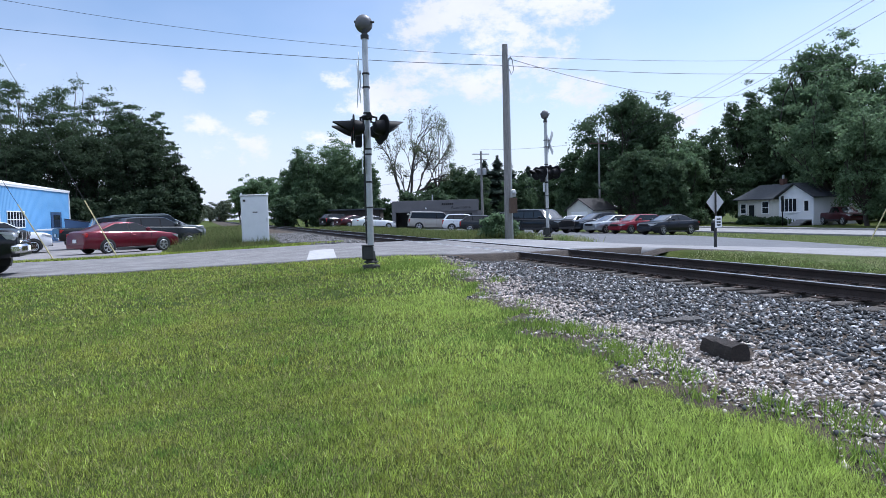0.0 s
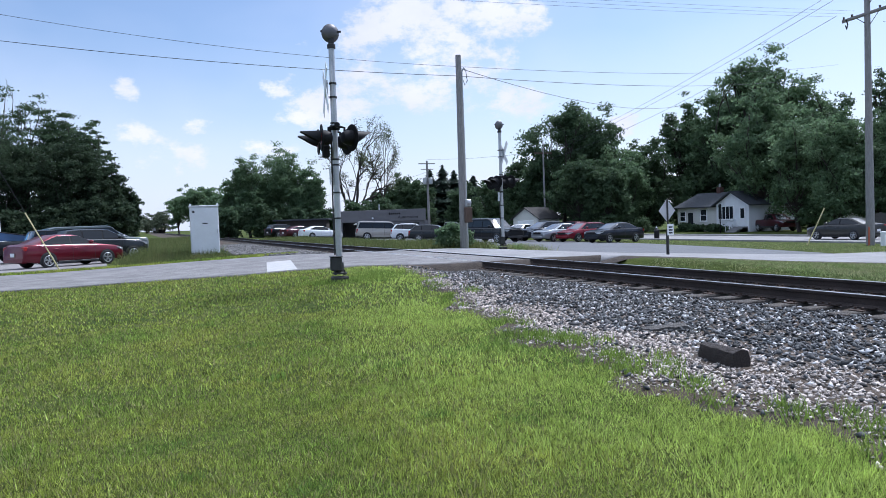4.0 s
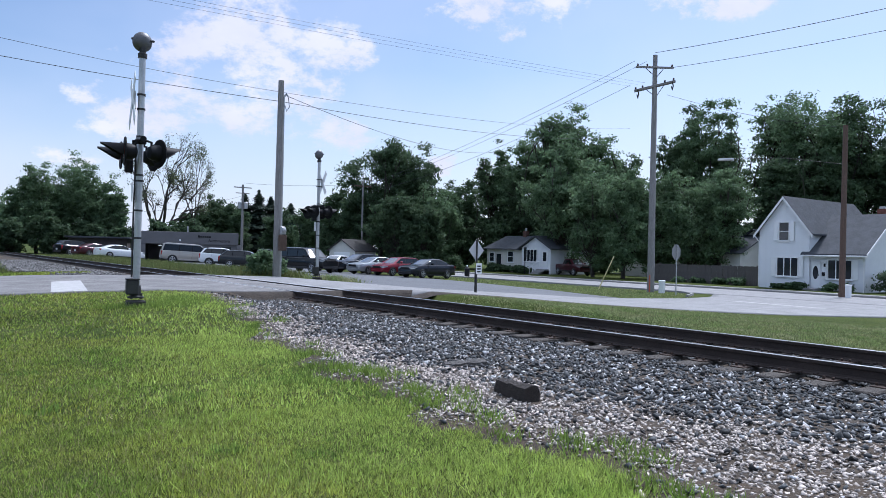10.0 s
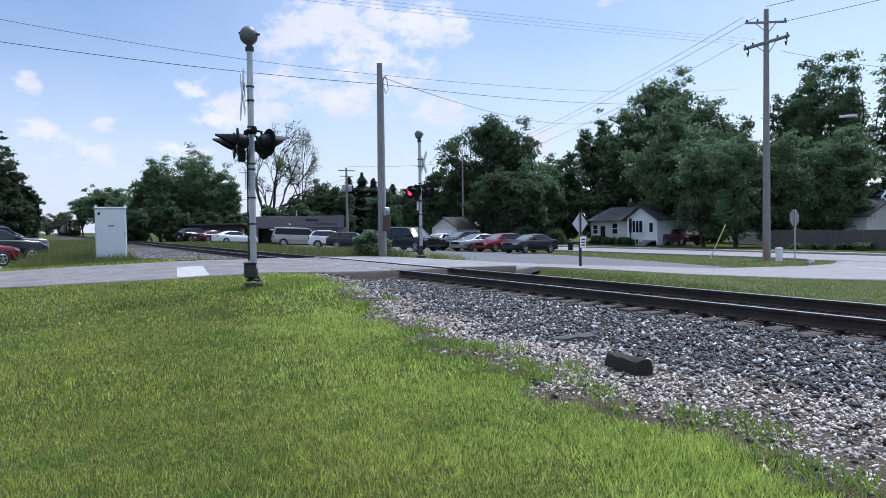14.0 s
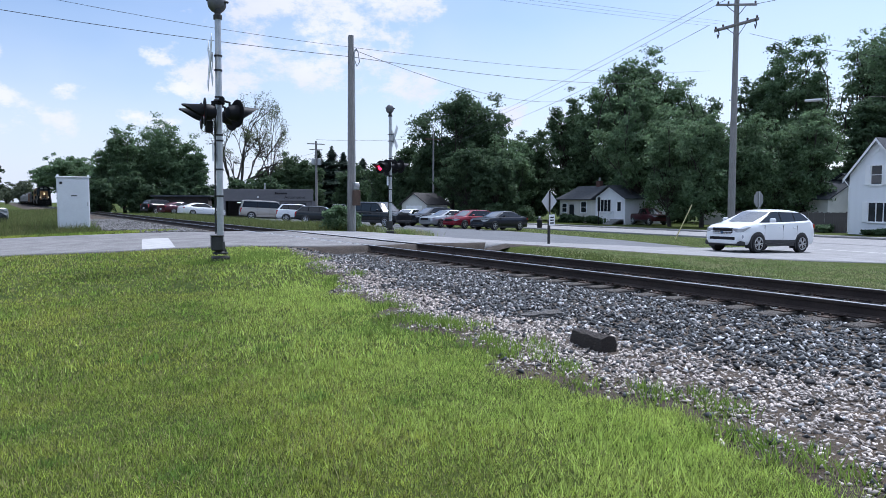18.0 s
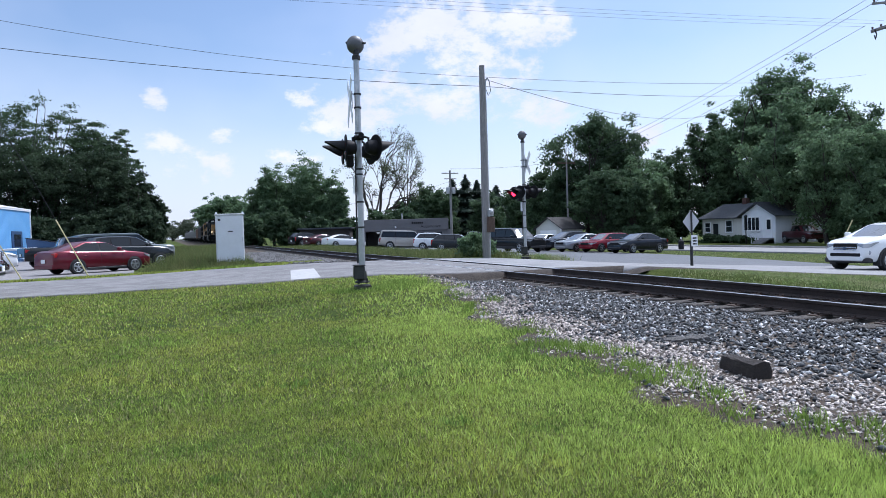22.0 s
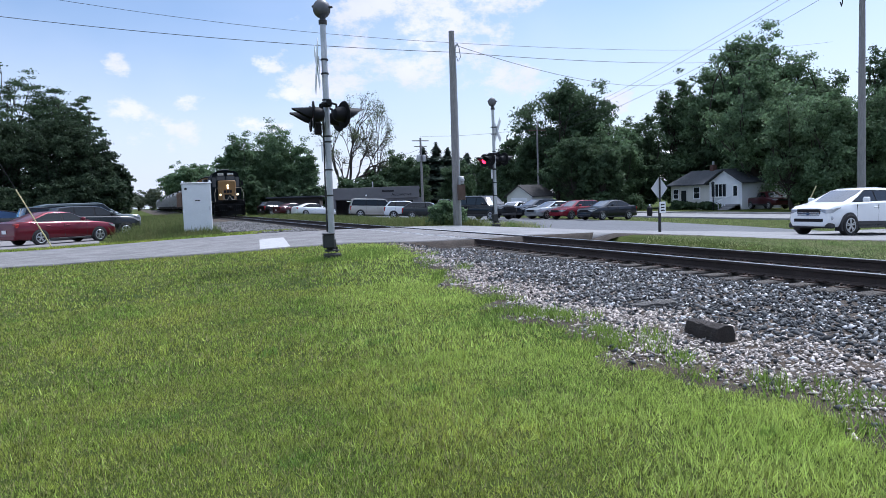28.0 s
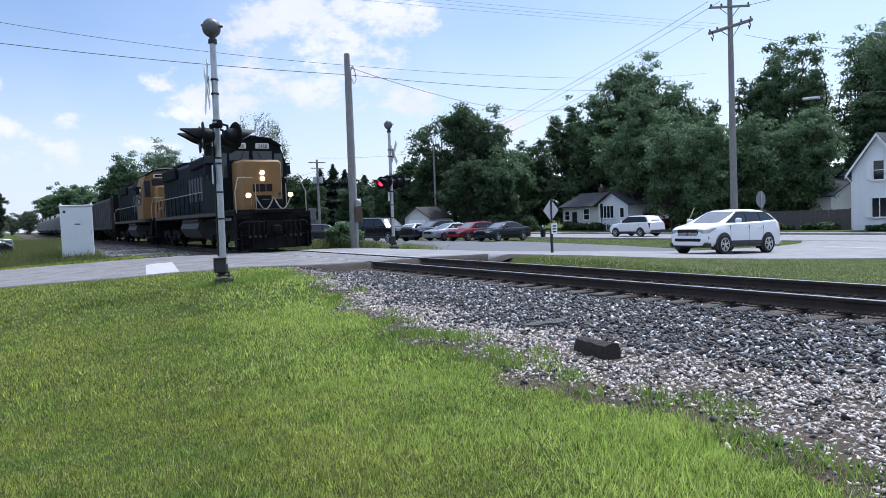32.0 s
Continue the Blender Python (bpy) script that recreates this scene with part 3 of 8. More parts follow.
BLANKING_FLAPS = []


def lamp_head(parent, x, y, z, face, lit):
    """A flashing lamp: cast housing, black disc, long hood and red lens; it faces +x or -x."""
    s = 1 if face > 0 else -1
    turn = pose(0, 0, 0, 0, 90 * s, 0)
    h = part("lamp_housing", Shape().lathe([(0.05, -0.22), (0.11, -0.20), (0.145, -0.12), (0.16, -0.02), (0.16, 0.0)], 20, turn), M_BLACK, parent, "black cast lamp housing", True)
    h.matrix_local = pose(x, y, z, 0, 0, 20 if s > 0 else (30 if lit else 0))
    x = y = z = 0.0
    part("background_disc", Shape().lathe([(0.265, -0.012), (0.272, 0.0), (0.265, 0.014), (0.16, 0.016)], 28, turn), M_BACKPLATE, h)
    hood = Shape()
    rings = []
    for i in range(9):
        d = 0.02 + 0.40 * i / 8
        ring = []
        for k in range(13):
            a = radians(-125 + 250 * k / 12) * (1 - 0.74 * (i / 8) ** 1.25)
            r = 0.148 - 0.012 * i / 8
            ring.append((x + s * d, y + r * math.sin(a), z + r * math.cos(a)))
        for k in reversed(range(13)):
            a = radians(-125 + 250 * k / 12) * (1 - 0.74 * (i / 8) ** 1.25)
            r = 0.142 - 0.012 * i / 8
            ring.append((x + s * d, y + r * math.sin(a), z + r * math.cos(a)))
        rings.append(ring)
    hood.loft(rings)
    part("hood", hood, M_BLACK, h, "long black lamp hood", True)
    part("lens", Shape().lathe([(0.135, 0.004), (0.13, 0.02), (0.09, 0.032), (0.03, 0.037)], 20, turn), M_LIT if lit else M_REDLENS, h, "red lens", True)
    if lit:
        # Added flap that blanks the always-glowing lens between flashes
        flap = Shape().lathe([(0.139, -0.040), (0.139, 0.004)], 20, Matrix.Translation((0, 0, -0.139)) @ pose(0, 0, 0, 0, 90 * s, 0))
        f = part("shutter", flap, M_BLACK, h, "black flap added to blank the glowing lens")
        f.location = (x + s * 0.042, y, z + 0.139)
        BLANKING_FLAPS.append((f, s))


def crossing_signal(x, y, z, side, height, lamp_z, buck_z, label, lean=(0, 0), lit=False):
    """A mast with bell, crossbuck and two pairs of lamps; side is the way its crossbuck faces along x."""
    t = thing("crossing_signal", pose(x, y, z, lean[0], lean[1], -8), label, "railway signal", "crossing signals")
    part("foundation", Shape().box(-0.17, -0.17, -0.35, 0.17, 0.17, 0.05, 0.02), M_FOUND, t, "stained concrete foundation", bevel=0.0)
    base = part("base_casting", Shape().lathe([(0.150, 0.10), (0.150, 0.125), (0.100, 0.15), (0.085, 0.34)], 16), M_DARKMETAL, t, "dark cast base", True)
    for a in range(4):
        bx, by = 0.125 * math.cos(a * math.pi / 2 + 0.785), 0.125 * math.sin(a * math.pi / 2 + 0.785)
        part("bolt", Shape().tube([(bx, by, 0.08), (bx, by, 0.19)], 0.02, 6), M_DARKMETAL, base)
    j = part("junction_box", Shape().box(-0.19, -0.17, 0.17, 0.04, 0.05, 0.45, 0.02), M_DARKMETAL, t, "dark cast junction box")
    part("box_lid", Shape().box(-0.20, -0.18, 0.45, 0.05, 0.06, 0.475, 0.008), M_DARKMETAL, j)
    part("mast", Shape().tube([(0, 0, 0.15), (0, 0, height * 0.5), (0, 0, height - 0.42)], [0.068, 0.064, 0.060], 16), M_GALV, t, "grey aluminium mast", True)
    for h in (1.25, 1.78, 2.35, lamp_z - 0.40, buck_z - 0.14, buck_z + 0.14, lamp_z + 0.34):
        part("band", Shape().lathe([(0.070, h - 0.018), (0.078, h - 0.018), (0.078, h + 0.018), (0.070, h + 0.018)], 14), M_DARKMETAL, t)
    bell = part("bell", Shape().lathe([(0.03, 0.07), (0.10, 0.06), (0.165, 0.02), (0.190, -0.03), (0.185, -0.05), (0.05, -0.07)], 24, Matrix.Translation((0, 0, height - 0.19)) @ pose(0, 0, 0, 100, 0, 14)), mat("grey bell", (0.16, 0.16, 0.17), 0.5, 0.5, 0.2), t, "round grey bell gong", True)
    part("bell_neck", Shape().lathe([(0.085, height - 0.50), (0.085, height - 0.42), (0.06, height - 0.40), (0.06, height - 0.30)], 14), M_DARKMETAL, bell, "", True)
    part("bell_mount", Shape().box(-0.21, -0.025, height - 0.17, 0.21, 0.025, height - 0.13, 0.01), M_DARKMETAL, bell)
    arm = part("crossarm", Shape().tube([(0, -0.50, lamp_z + 0.24), (0, 0.50, lamp_z + 0.24)], 0.035, 10), M_BLACK, t, "black lamp crossarm", True)
    for s in (-1, 1):
        part("arm_cap", Shape().tube([(0, s * 0.46, lamp_z + 0.24), (0, s * 0.54, lamp_z + 0.24)], 0.055, 10), M_BLACK, arm)
        part("arm_bracket", Shape().box(-0.10, s * 0.10 - 0.03, lamp_z + 0.19, 0.10, s * 0.10 + 0.03, lamp_z + 0.29, 0.01), M_BLACK, arm)
    for face in (-1, 1):
        for s in (-1, 1):
            part("lamp_bracket", Shape().tube([(0, s * 0.38, lamp_z + 0.24), (face * 0.16, s * 0.38, lamp_z + 0.20), (face * 0.16, s * 0.38, lamp_z)], 0.026, 8), M_BLACK, t, "", True)
            lamp_head(t, face * 0.30, s * 0.38, lamp_z, face, lit and face == -1)
    part("relay_can", Shape().box(-0.26, -0.10, lamp_z - 0.36, -0.12, 0.10, lamp_z - 0.12, 0.02), M_BLACK, t)
    b = part("crossbuck", Shape().box(side * 0.105, -0.05, buck_z - 0.20, side * 0.135, 0.05, buck_z + 0.20), M_GALV, t, "white crossbuck of two boards")
    for k, a in enumerate((45, -45)):
        o = side * (0.15 + 0.012 * k)
        part("board", Shape().box(o - 0.004, -0.61, -0.115, o + 0.004, 0.61, 0.115, 0, Matrix.Translation((0, 0, buck_z)) @ pose(0, 0, 0, a, 0, 0)), M_TRIM, b, "white board")
    for k in (-0.14, 0.14):
        part("clamp", Shape().box(-0.10, -0.05, buck_z + k - 0.012, 0.17 * side + 0.05, 0.05, buck_z + k + 0.012), M_DARKMETAL, b)
    part("notice_plate", Shape().box(-0.125 * 1, -0.11, 1.95, -0.118, 0.11, 2.32), M_TRIM, t, "small white notice plate")
    part("conduit", Shape().tube([(-0.085, 0.03, 0.5), (-0.085, 0.03, 1.6), (-0.07, 0.03, lamp_z)], 0.016, 6), M_DARKMETAL, t)
    return t


crossing_signal(3.72, 14.77, 0.36, -1, 5.22, 2.86, 3.87, "grey crossing signal mast with black lamps standing in the grass", (0, 0.3))
crossing_signal(13.86, 27.08, gz(13.86, 27.08) + 0.06, 1, 5.28, 2.72, 3.92, "grey crossing signal mast with red lamps beside the parking lot", (0, 0), True)


def relay_cabinet():
    x0, x1, y0, y1, z0, z1 = -0.60, 0.60, -0.5, 0.5, 0.16, 2.27
    t = thing("relay_cabinet", pose(2.60, 34.4, 0.22, 0, 0, -2), "tall white steel relay cabinet on short legs beside the track", "cabinet")
    part("cabinet_body", Shape().box(x0, y0, z0, x1, y1, z1, 0.02), M_WHITE, t, "white painted steel body")
    part("cabinet_roof", Shape().box(x0 - 0.05, y0 - 0.06, z1, x1 + 0.05, y1 + 0.05, z1 + 0.05, 0.015), M_WHITE, t, "overhanging white roof")
    d = part("cabinet_door", Shape().box(x0 + 0.03, y0 - 0.025, z0 + 0.05, x1 - 0.03, y0 - 0.004, z1 - 0.06, 0.008), M_WHITE, t, "white double-skinned door")
    part("door_plate", Shape().box(-0.10, y0 - 0.034, 1.50, 0.12, y0 - 0.026, 1.545), M_DARKMETAL, d, "small dark maker's plate")
    part("vent", Shape().box(x0 + 0.09, y0 - 0.05, 2.0, x0 + 0.19, y0 - 0.026, 2.10, 0.01), M_DARKMETAL, d, "small dark lamp fitting")
    part("door_handle", Shape().box(x1 - 0.10, y0 - 0.06, 1.1, x1 - 0.07, y0 - 0.026, 1.25, 0.008), M_GALV, d)
    for x in (x0 + 0.03, x1 - 0.03):
        part("lifting_lug", Shape().lathe([(0.02, -0.012), (0.05, -0.012), (0.05, 0.012), (0.02, 0.012)], 12, Matrix.Translation((x, y0 + 0.05, z1 + 0.09)) @ pose(0, 0, 0, 90, 0, 0)), M_WHITE, t)
        for y in (y0 + 0.08, y1 - 0.08):
            part("leg", Shape().box(x - 0.045, y - 0.045, -0.12, x + 0.045, y + 0.045, z0), M_DARKMETAL, t, "dark steel leg")
    part("conduit", Shape().tube([(x1 - 0.2, y0 + 0.05, z0 + 0.02), (x1 - 0.2, y0 + 0.05, -0.15)], 0.05, 8), M_DARKMETAL, t)


relay_cabinet()


def sleeper_block():
    """A short cut end of an old tie, lying on the stones."""
    s = Shape()
    rnd = random.Random(8)
    secs = []
    for i in range(9):
        u = -0.25 + 0.50 * i / 8
        ring = []
        for a, b in ((-0.085, 0), (-0.09, 0.08), (-0.075, 0.15), (0.0, 0.165), (0.075, 0.15), (0.09, 0.08), (0.085, 0.0), (0, -0.01)):
            ring.append((u + rnd.uniform(-0.012, 0.012), a + rnd.uniform(-0.01, 0.01), b + rnd.uniform(-0.012, 0.012)))
        secs.append(ring)
    s.loft(secs)
    plain("tie_offcut", s, mat("dark old timber", (0.055, 0.043, 0.036), 0.92, 0, 0.5, 0.4, 45, 0.9, stretch=(2, 8, 8)), "short dark offcut of an old wooden tie on the stones", "wood block", m=pose(4.72, 5.08, 0.105, 0, 2, 80), smooth=True)


sleeper_block()


def buried_slab(x, y):
    """A worn flat piece of timber, half sunk among the stones."""
    rnd = random.Random(12)
    secs = []
    for i in range(8):
        u = -0.26 + 0.52 * i / 7
        wdt = 0.10 * (0.75 + 0.25 * math.sin(math.pi * i / 7)) + rnd.uniform(-0.012, 0.012)
        secs.append([(u, -wdt, -0.06), (u + rnd.uniform(-0.01, 0.01), -wdt * 0.96, 0.035 + rnd.uniform(-0.008, 0.008)), (u, 0.0, 0.05 + rnd.uniform(-0.008, 0.008)), (u, wdt * 0.95, 0.035 + rnd.uniform(-0.008, 0.008)), (u, wdt, -0.06)])
    plain("timber_slab", Shape().loft(secs), mat("grey old timber", (0.14, 0.13, 0.12), 0.92, 0, 0.4, 0.4, 40, 0.8, stretch=(2, 8, 8)), "weathered grey timber slab half sunk in the ballast", "wood block", m=pose(x, y, 0.135, 2, -3, -20), smooth=True)


buried_slab(5.49, 6.83)

# ---- poles, signs and wires ----
def pole_body(t, h, r0, r1, material, label):
    return part("pole", Shape().tube([(0, 0, -0.5), (0, 0, h * 0.5), (0, 0, h)], [r0, (r0 + r1) / 2, r1], 14), material, t, label, True)


def insulator(parent, x, y, z):
    part("insulator", Shape().lathe([(0.03, 0), (0.06, 0.03), (0.04, 0.06), (0.065, 0.09), (0.035, 0.14)], 10, Matrix.Translation((x, y, z))), mat("brown porcelain", (0.06, 0.035, 0.03), 0.25, 0, 0.1), parent)


tB = thing("utility_pole", pose(12.84, 28.8, gz(12.84, 28.8), 0, 0.3, 0), "weathered grey wooden utility pole with an electric meter", "utility pole", "utility poles")
pole_body(tB, 8.28, 0.17, 0.12, M_POLE, "weathered grey wood")
part("conduit", Shape().tube([(0.17, -0.06, 0), (0.15, -0.05, 4), (0.13, -0.05, 7.6)], 0.03, 8), M_GALV, tB)
mB = part("meter_box", Shape().box(-0.02, -0.36, 1.1, 0.28, -0.15, 1.75, 0.02), M_POLEBROWN, tB, "rust-brown meter box")
part("meter", Shape().lathe([(0.09, 0), (0.09, 0.07), (0.05, 0.10)], 16, Matrix.Translation((0.13, -0.36, 1.95)) @ pose(0, 0, 0, 90, 0, 0)), M_GALV, mB, "round glass meter", True)
part("meter_socket", Shape().box(0.02, -0.34, 1.78, 0.24, -0.16, 2.1, 0.02), M_GALV, mB)
part("weather_head", Shape().tube([(0.13, -0.05, 7.6), (0.22, -0.07, 7.75), (0.30, -0.08, 7.62)], 0.04, 8), M_GALV, tB, "", True)
part("drip_loop", Shape().tube([(0.30, -0.08, 7.62), (0.36, -0.08, 7.2), (0.24, -0.08, 7.0), (0.16, -0.06, 7.25)], 0.015, 6), M_WIRE, tB)

PC = (35.9, 27.2)
tC = thing("utility_pole", pose(*PC, gz(*PC), 0, 0, 0), "tall weathered utility pole with two crossarms on the grass island", "utility pole", "utility poles")
pole_body(tC, 14.1, 0.22, 0.13, M_POLE, "weathered grey wood")
c1 = part("crossarm", Shape().box(-1.15, -0.16, -0.06, 1.15, -0.05, 0.06, 0.015, Matrix.Translation((0, 0, 13.35)) @ pose(0, 0, 0, 0, 9, -72)), M_POLE, tC, "upper wooden crossarm")
c2 = part("crossarm", Shape().box(-1.2, -0.17, -0.06, 1.2, -0.05, 0.06, 0.015, Matrix.Translation((0, 0, 12.25)) @ pose(0, 0, 0, 0, -12, -52)), M_POLE, tC, "lower wooden crossarm")
c3 = part("crossarm", Shape().box(-1.2, 0.05, -0.06, 1.2, 0.17, 0.06, 0.015, Matrix.Translation((0, 0, 12.25)) @ pose(0, 0, 0, 0, -12, -52)), M_POLE, tC, "lower wooden crossarm")
for u in (-1.05, -0.45, 1.05):
    q = Matrix.Translation((0, 0, 13.35)) @ pose(0, 0, 0, 0, 9, -72) @ Vector((u, -0.1, 0.06))
    insulator(c1, *q)
for u in (-1.1, -0.7, 0.6, 1.1):
    q = Matrix.Translation((0, 0, 12.25)) @ pose(0, 0, 0, 0, -12, -52) @ Vector((u, -0.1, 0.06))
    insulator(c2, *q)
for s in (-1, 1):
    q = Matrix.Translation((0, 0, 13.35)) @ pose(0, 0, 0, 0, 9, -72) @ Vector((0.6 * s, -0.1, 0))
    part("brace", Shape().tube([tuple(q), (0, -0.1, 12.75)], 0.02, 6), M_DARKMETAL, tC)
    q = Matrix.Translation((0, 0, 12.25)) @ pose(0, 0, 0, 0, -12, -52) @ Vector((0.6 * s, -0.1, 0))
    part("brace", Shape().tube([tuple(q), (0, -0.1, 11.6)], 0.02, 6), M_DARKMETAL, tC)
    q = Matrix.Translation((0, 0, 12.25)) @ pose(0, 0, 0, 0, -12, -52) @ Vector((1.0 * s, -0.2, 0))
    part("cutout", Shape().tube([(q.x, q.y, q.z), (q.x + 0.12, q.y, q.z - 0.25), (q.x + 0.03, q.y, q.z - 0.5), (q.x - 0.05, q.y, q.z - 0.3)], 0.035, 6), M_DARKMETAL, tC, "looped fuse cutout")
part("ground_guard", Shape().tube([(-0.22, -0.08, 0), (-0.21, -0.08, 1.0)], 0.04, 6), mat("orange marker", (0.55, 0.12, 0.05), 0.6), tC, "orange cable guard")

tD = thing("utility_pole", pose(46.5, 21.05, gz(46.5, 21.05), 0, 0.4, 0), "brown wooden utility pole beside the street", "utility pole", "utility poles")
pole_body(tD, 10.6, 0.19, 0.14, M_POLEBROWN, "dark brown wood")
lampD = part("lamp_arm", Shape().tube([(0, 0, 8.2), (-1.2, 3.2, 8.75), (-2.4, 6.0, 8.8)], 0.018, 6), M_DARKMETAL, tD, "long street lamp arm", True)
part("lamp_hood", Shape().loft([[(-2.4 + a * w - 0.35 * d, 6.0 + 0.9 * d + b * 0, 8.78 + c) for a, b, c in ((-1, 0, 0), (-0.6, 0, 0.10), (0.6, 0, 0.10), (1, 0, 0), (0.6, 0, -0.07), (-0.6, 0, -0.07))] for d, w in ((0, 0.06), (0.3, 0.17), (0.8, 0.17), (1.0, 0.06))]), M_GALV, lampD, "grey street lamp head", True)

# poles seen further off
tE = thing("utility_pole", pose(36.5, 93.1, gz(36.5, 93), 0, 0, 0), "distant wooden utility pole with a crossarm beyond the shop", "utility pole", "utility poles")
pole_body(tE, 10.4, 0.2, 0.13, M_POLE, "")
part("crossarm", Shape().box(-1.2, -0.07, 9.95, 1.2, 0.07, 10.07), M_POLE, tE)
part("crossarm", Shape().box(-0.9, -0.07, 9.2, 0.9, 0.07, 9.3), M_POLE, tE)
part("transformer", Shape().lathe([(0.25, 7.2), (0.28, 7.3), (0.28, 8.0), (0.2, 8.1)], 12, Matrix.Translation((0.4, -0.1, 0))), M_GALV, tE, "grey transformer can")
part("transformer", Shape().lathe([(0.25, 7.2), (0.28, 7.3), (0.28, 8.0), (0.2, 8.1)], 12, Matrix.Translation((-0.4, -0.1, 0))), M_GALV, tE, "grey transformer can")
tF = thing("utility_pole", pose(45.7, 77.6, gz(45.7, 77.6), 0, 0, 0), "distant dark utility pole before the trees", "utility pole", "utility poles")
pole_body(tF, 10.7, 0.13, 0.09, M_POLE, "")
part("crossarm", Shape().box(-1.2, -0.08, 10.0, 1.2, 0.08, 10.14), M_POLEBROWN, tF)
tG = thing("utility_pole", pose(-8.7, 31.0, gz(-8.7, 31), 0, 0, 0), "weathered wooden utility pole with guy wires beside the lot", "utility pole", "utility poles")
pole_body(tG, 12.6, 0.2, 0.14, M_POLE, "weathered grey wood")
part("crossarm", Shape().box(-0.1, -1.2, 9.9, 0.1, 1.2, 10.02), M_POLE, tG)


def wire(name, a, b, sag, r=0.011, label="thin black overhead wire between poles"):
    a, b = Vector(a), Vector(b)
    pts = []
    for i in range(25):
        u = i / 24
        p = a.lerp(b, u)
        p.z -= sag * 4 * u * (1 - u)
        pts.append(p)
    plain(name, Shape().tube(pts, r * 0.72, 5), M_WIRE, label, "wire", group="overhead wires")


zC = gz(*PC)
# two lines along the road: corner pole, meter pole, on past the island
wire("overhead_wire", (-8.7, 31.0, 10.2), (12.84, 28.8, 8.05), 0.42, 0.011)
wire("overhead_wire", (-8.7, 31.0, 9.0), (12.84, 28.8, 7.65), 0.28, 0.016)
wire("overhead_wire", (12.84, 28.8, 8.05), (57, 46, 13.8), 0.5, 0.012)
wire("overhead_wire", (12.84, 28.8, 7.65), (57, 48, 13.1), 0.6, 0.017)
wire("overhead_wire", (-8.7, 31.0, 10.2), (-34, 31.5, 11.4), 0.3, 0.014)
wire("overhead_wire", (-8.7, 31.0, 9.0), (-34, 31.5, 10.2), 0.3, 0.019)
# Far end and sag are set to fit the camera's view
wire("service_drop", (12.84, 28.8, 8.0), (55, 62, 13.0), 1.1, 0.018, "black twisted wire, its far end set to fit the camera's view")
# high lines on the tall pole
wire("overhead_wire", (35.15, 28.1, zC + 13.8), (45.7, 77.6, 9.3), 0.6, 0.017)
wire("overhead_wire", (35.6, 27.6, zC + 13.75), (46.6, 77.6, 9.3), 0.6, 0.017)
wire("overhead_wire", (35.0, 28.3, zC + 12.35), (45.7, 77.6, 8.3), 0.8, 0.017)
wire("overhead_wire", (35.9, 27.2, zC + 14.25), (38.5, -14, 15.0), 0.9, 0.022)
wire("overhead_wire", (36.4, 26.5, zC + 13.3), (39.6, -14, 14.4), 0.9, 0.019)
for k in range(3):
    wire("overhead_wire", (35.0 + 0.3 * k, 28.3 - 0.3 * k, zC + 12.3 + 0.1 * k), (-8.7, 30.4 + 0.6 * k, 11.0 + 0.35 * k), 0.25, 0.007)
wire("overhead_wire", (36.3, 26.6, zC + 11.7), (46.5, 21.05, 9.6), 0.3, 0.014)
wire("overhead_wire", (36.5, 93.1, 9.9), (45.7, 77.6, 9.5), 0.3, 0.02)
wire("overhead_wire", (36.5, 93.1, 8.2), (20, 88, 5), 0.5, 0.02)
# guy wires with yellow guards
for foot, top in (((-3.0, 31.6), (-8.7, 31.0, 12.4)), ((-5.4, 32.2), (-8.7, 31.0, 7.0))):
    f = Vector((*foot, gz(*foot)))
    d = (Vector(top) - f).normalized()
    plain("guy_wire", Shape().tube([f, Vector(top)], 0.010, 5), M_WIRE, "steel guy wire anchored in the verge", "wire", group="guy wires")
    plain("guy_guard", Shape().tube([f + d * 0.02, f + d * 2.5], 0.024, 8), M_YELLOW, "pale yellow plastic guard on a guy wire", "guy guard", group="guy guards", smooth=True)


# ---- signs, posts and pedestals ----
def diamond_sign():
    t = thing("warning_sign", pose(16.9, 20.46, gz(16.9, 20.46), 0, 0, 8), "bare back of a diamond warning sign on a steel post", "road sign", "road signs")
    part("post", Shape().box(-0.03, -0.02, -0.4, 0.03, 0.02, 1.95, 0.006), M_DARKMETAL, t, "dark steel post")
    part("post", Shape().box(-0.035, 0.03, -0.4, 0.035, 0.07, 0.9, 0.006), M_DARKMETAL, t, "dark steel post stub")
    s = Shape().box(-0.285, 0.022, -0.285, 0.285, 0.028, 0.285, 0, Matrix.Translation((0, 0, 1.56)) @ pose(0, 0, 0, 0, 45, 0))
    part("sign_panel", s, mat("sign back pale", (0.50, 0.51, 0.52), 0.6, 0.2, 0.1), t, "dull aluminium diamond panel")
    p = part("plate", Shape().box(-0.06, -0.034, 0.70, 0.24, -0.026, 1.09), M_TRIM, t, "white plate with dark lettering bars")
    for k in range(3):
        part("bar", Shape().box(0.0, -0.040, 0.76 + 0.10 * k, 0.18, -0.034, 0.81 + 0.10 * k), M_BLACK, p)


diamond_sign()


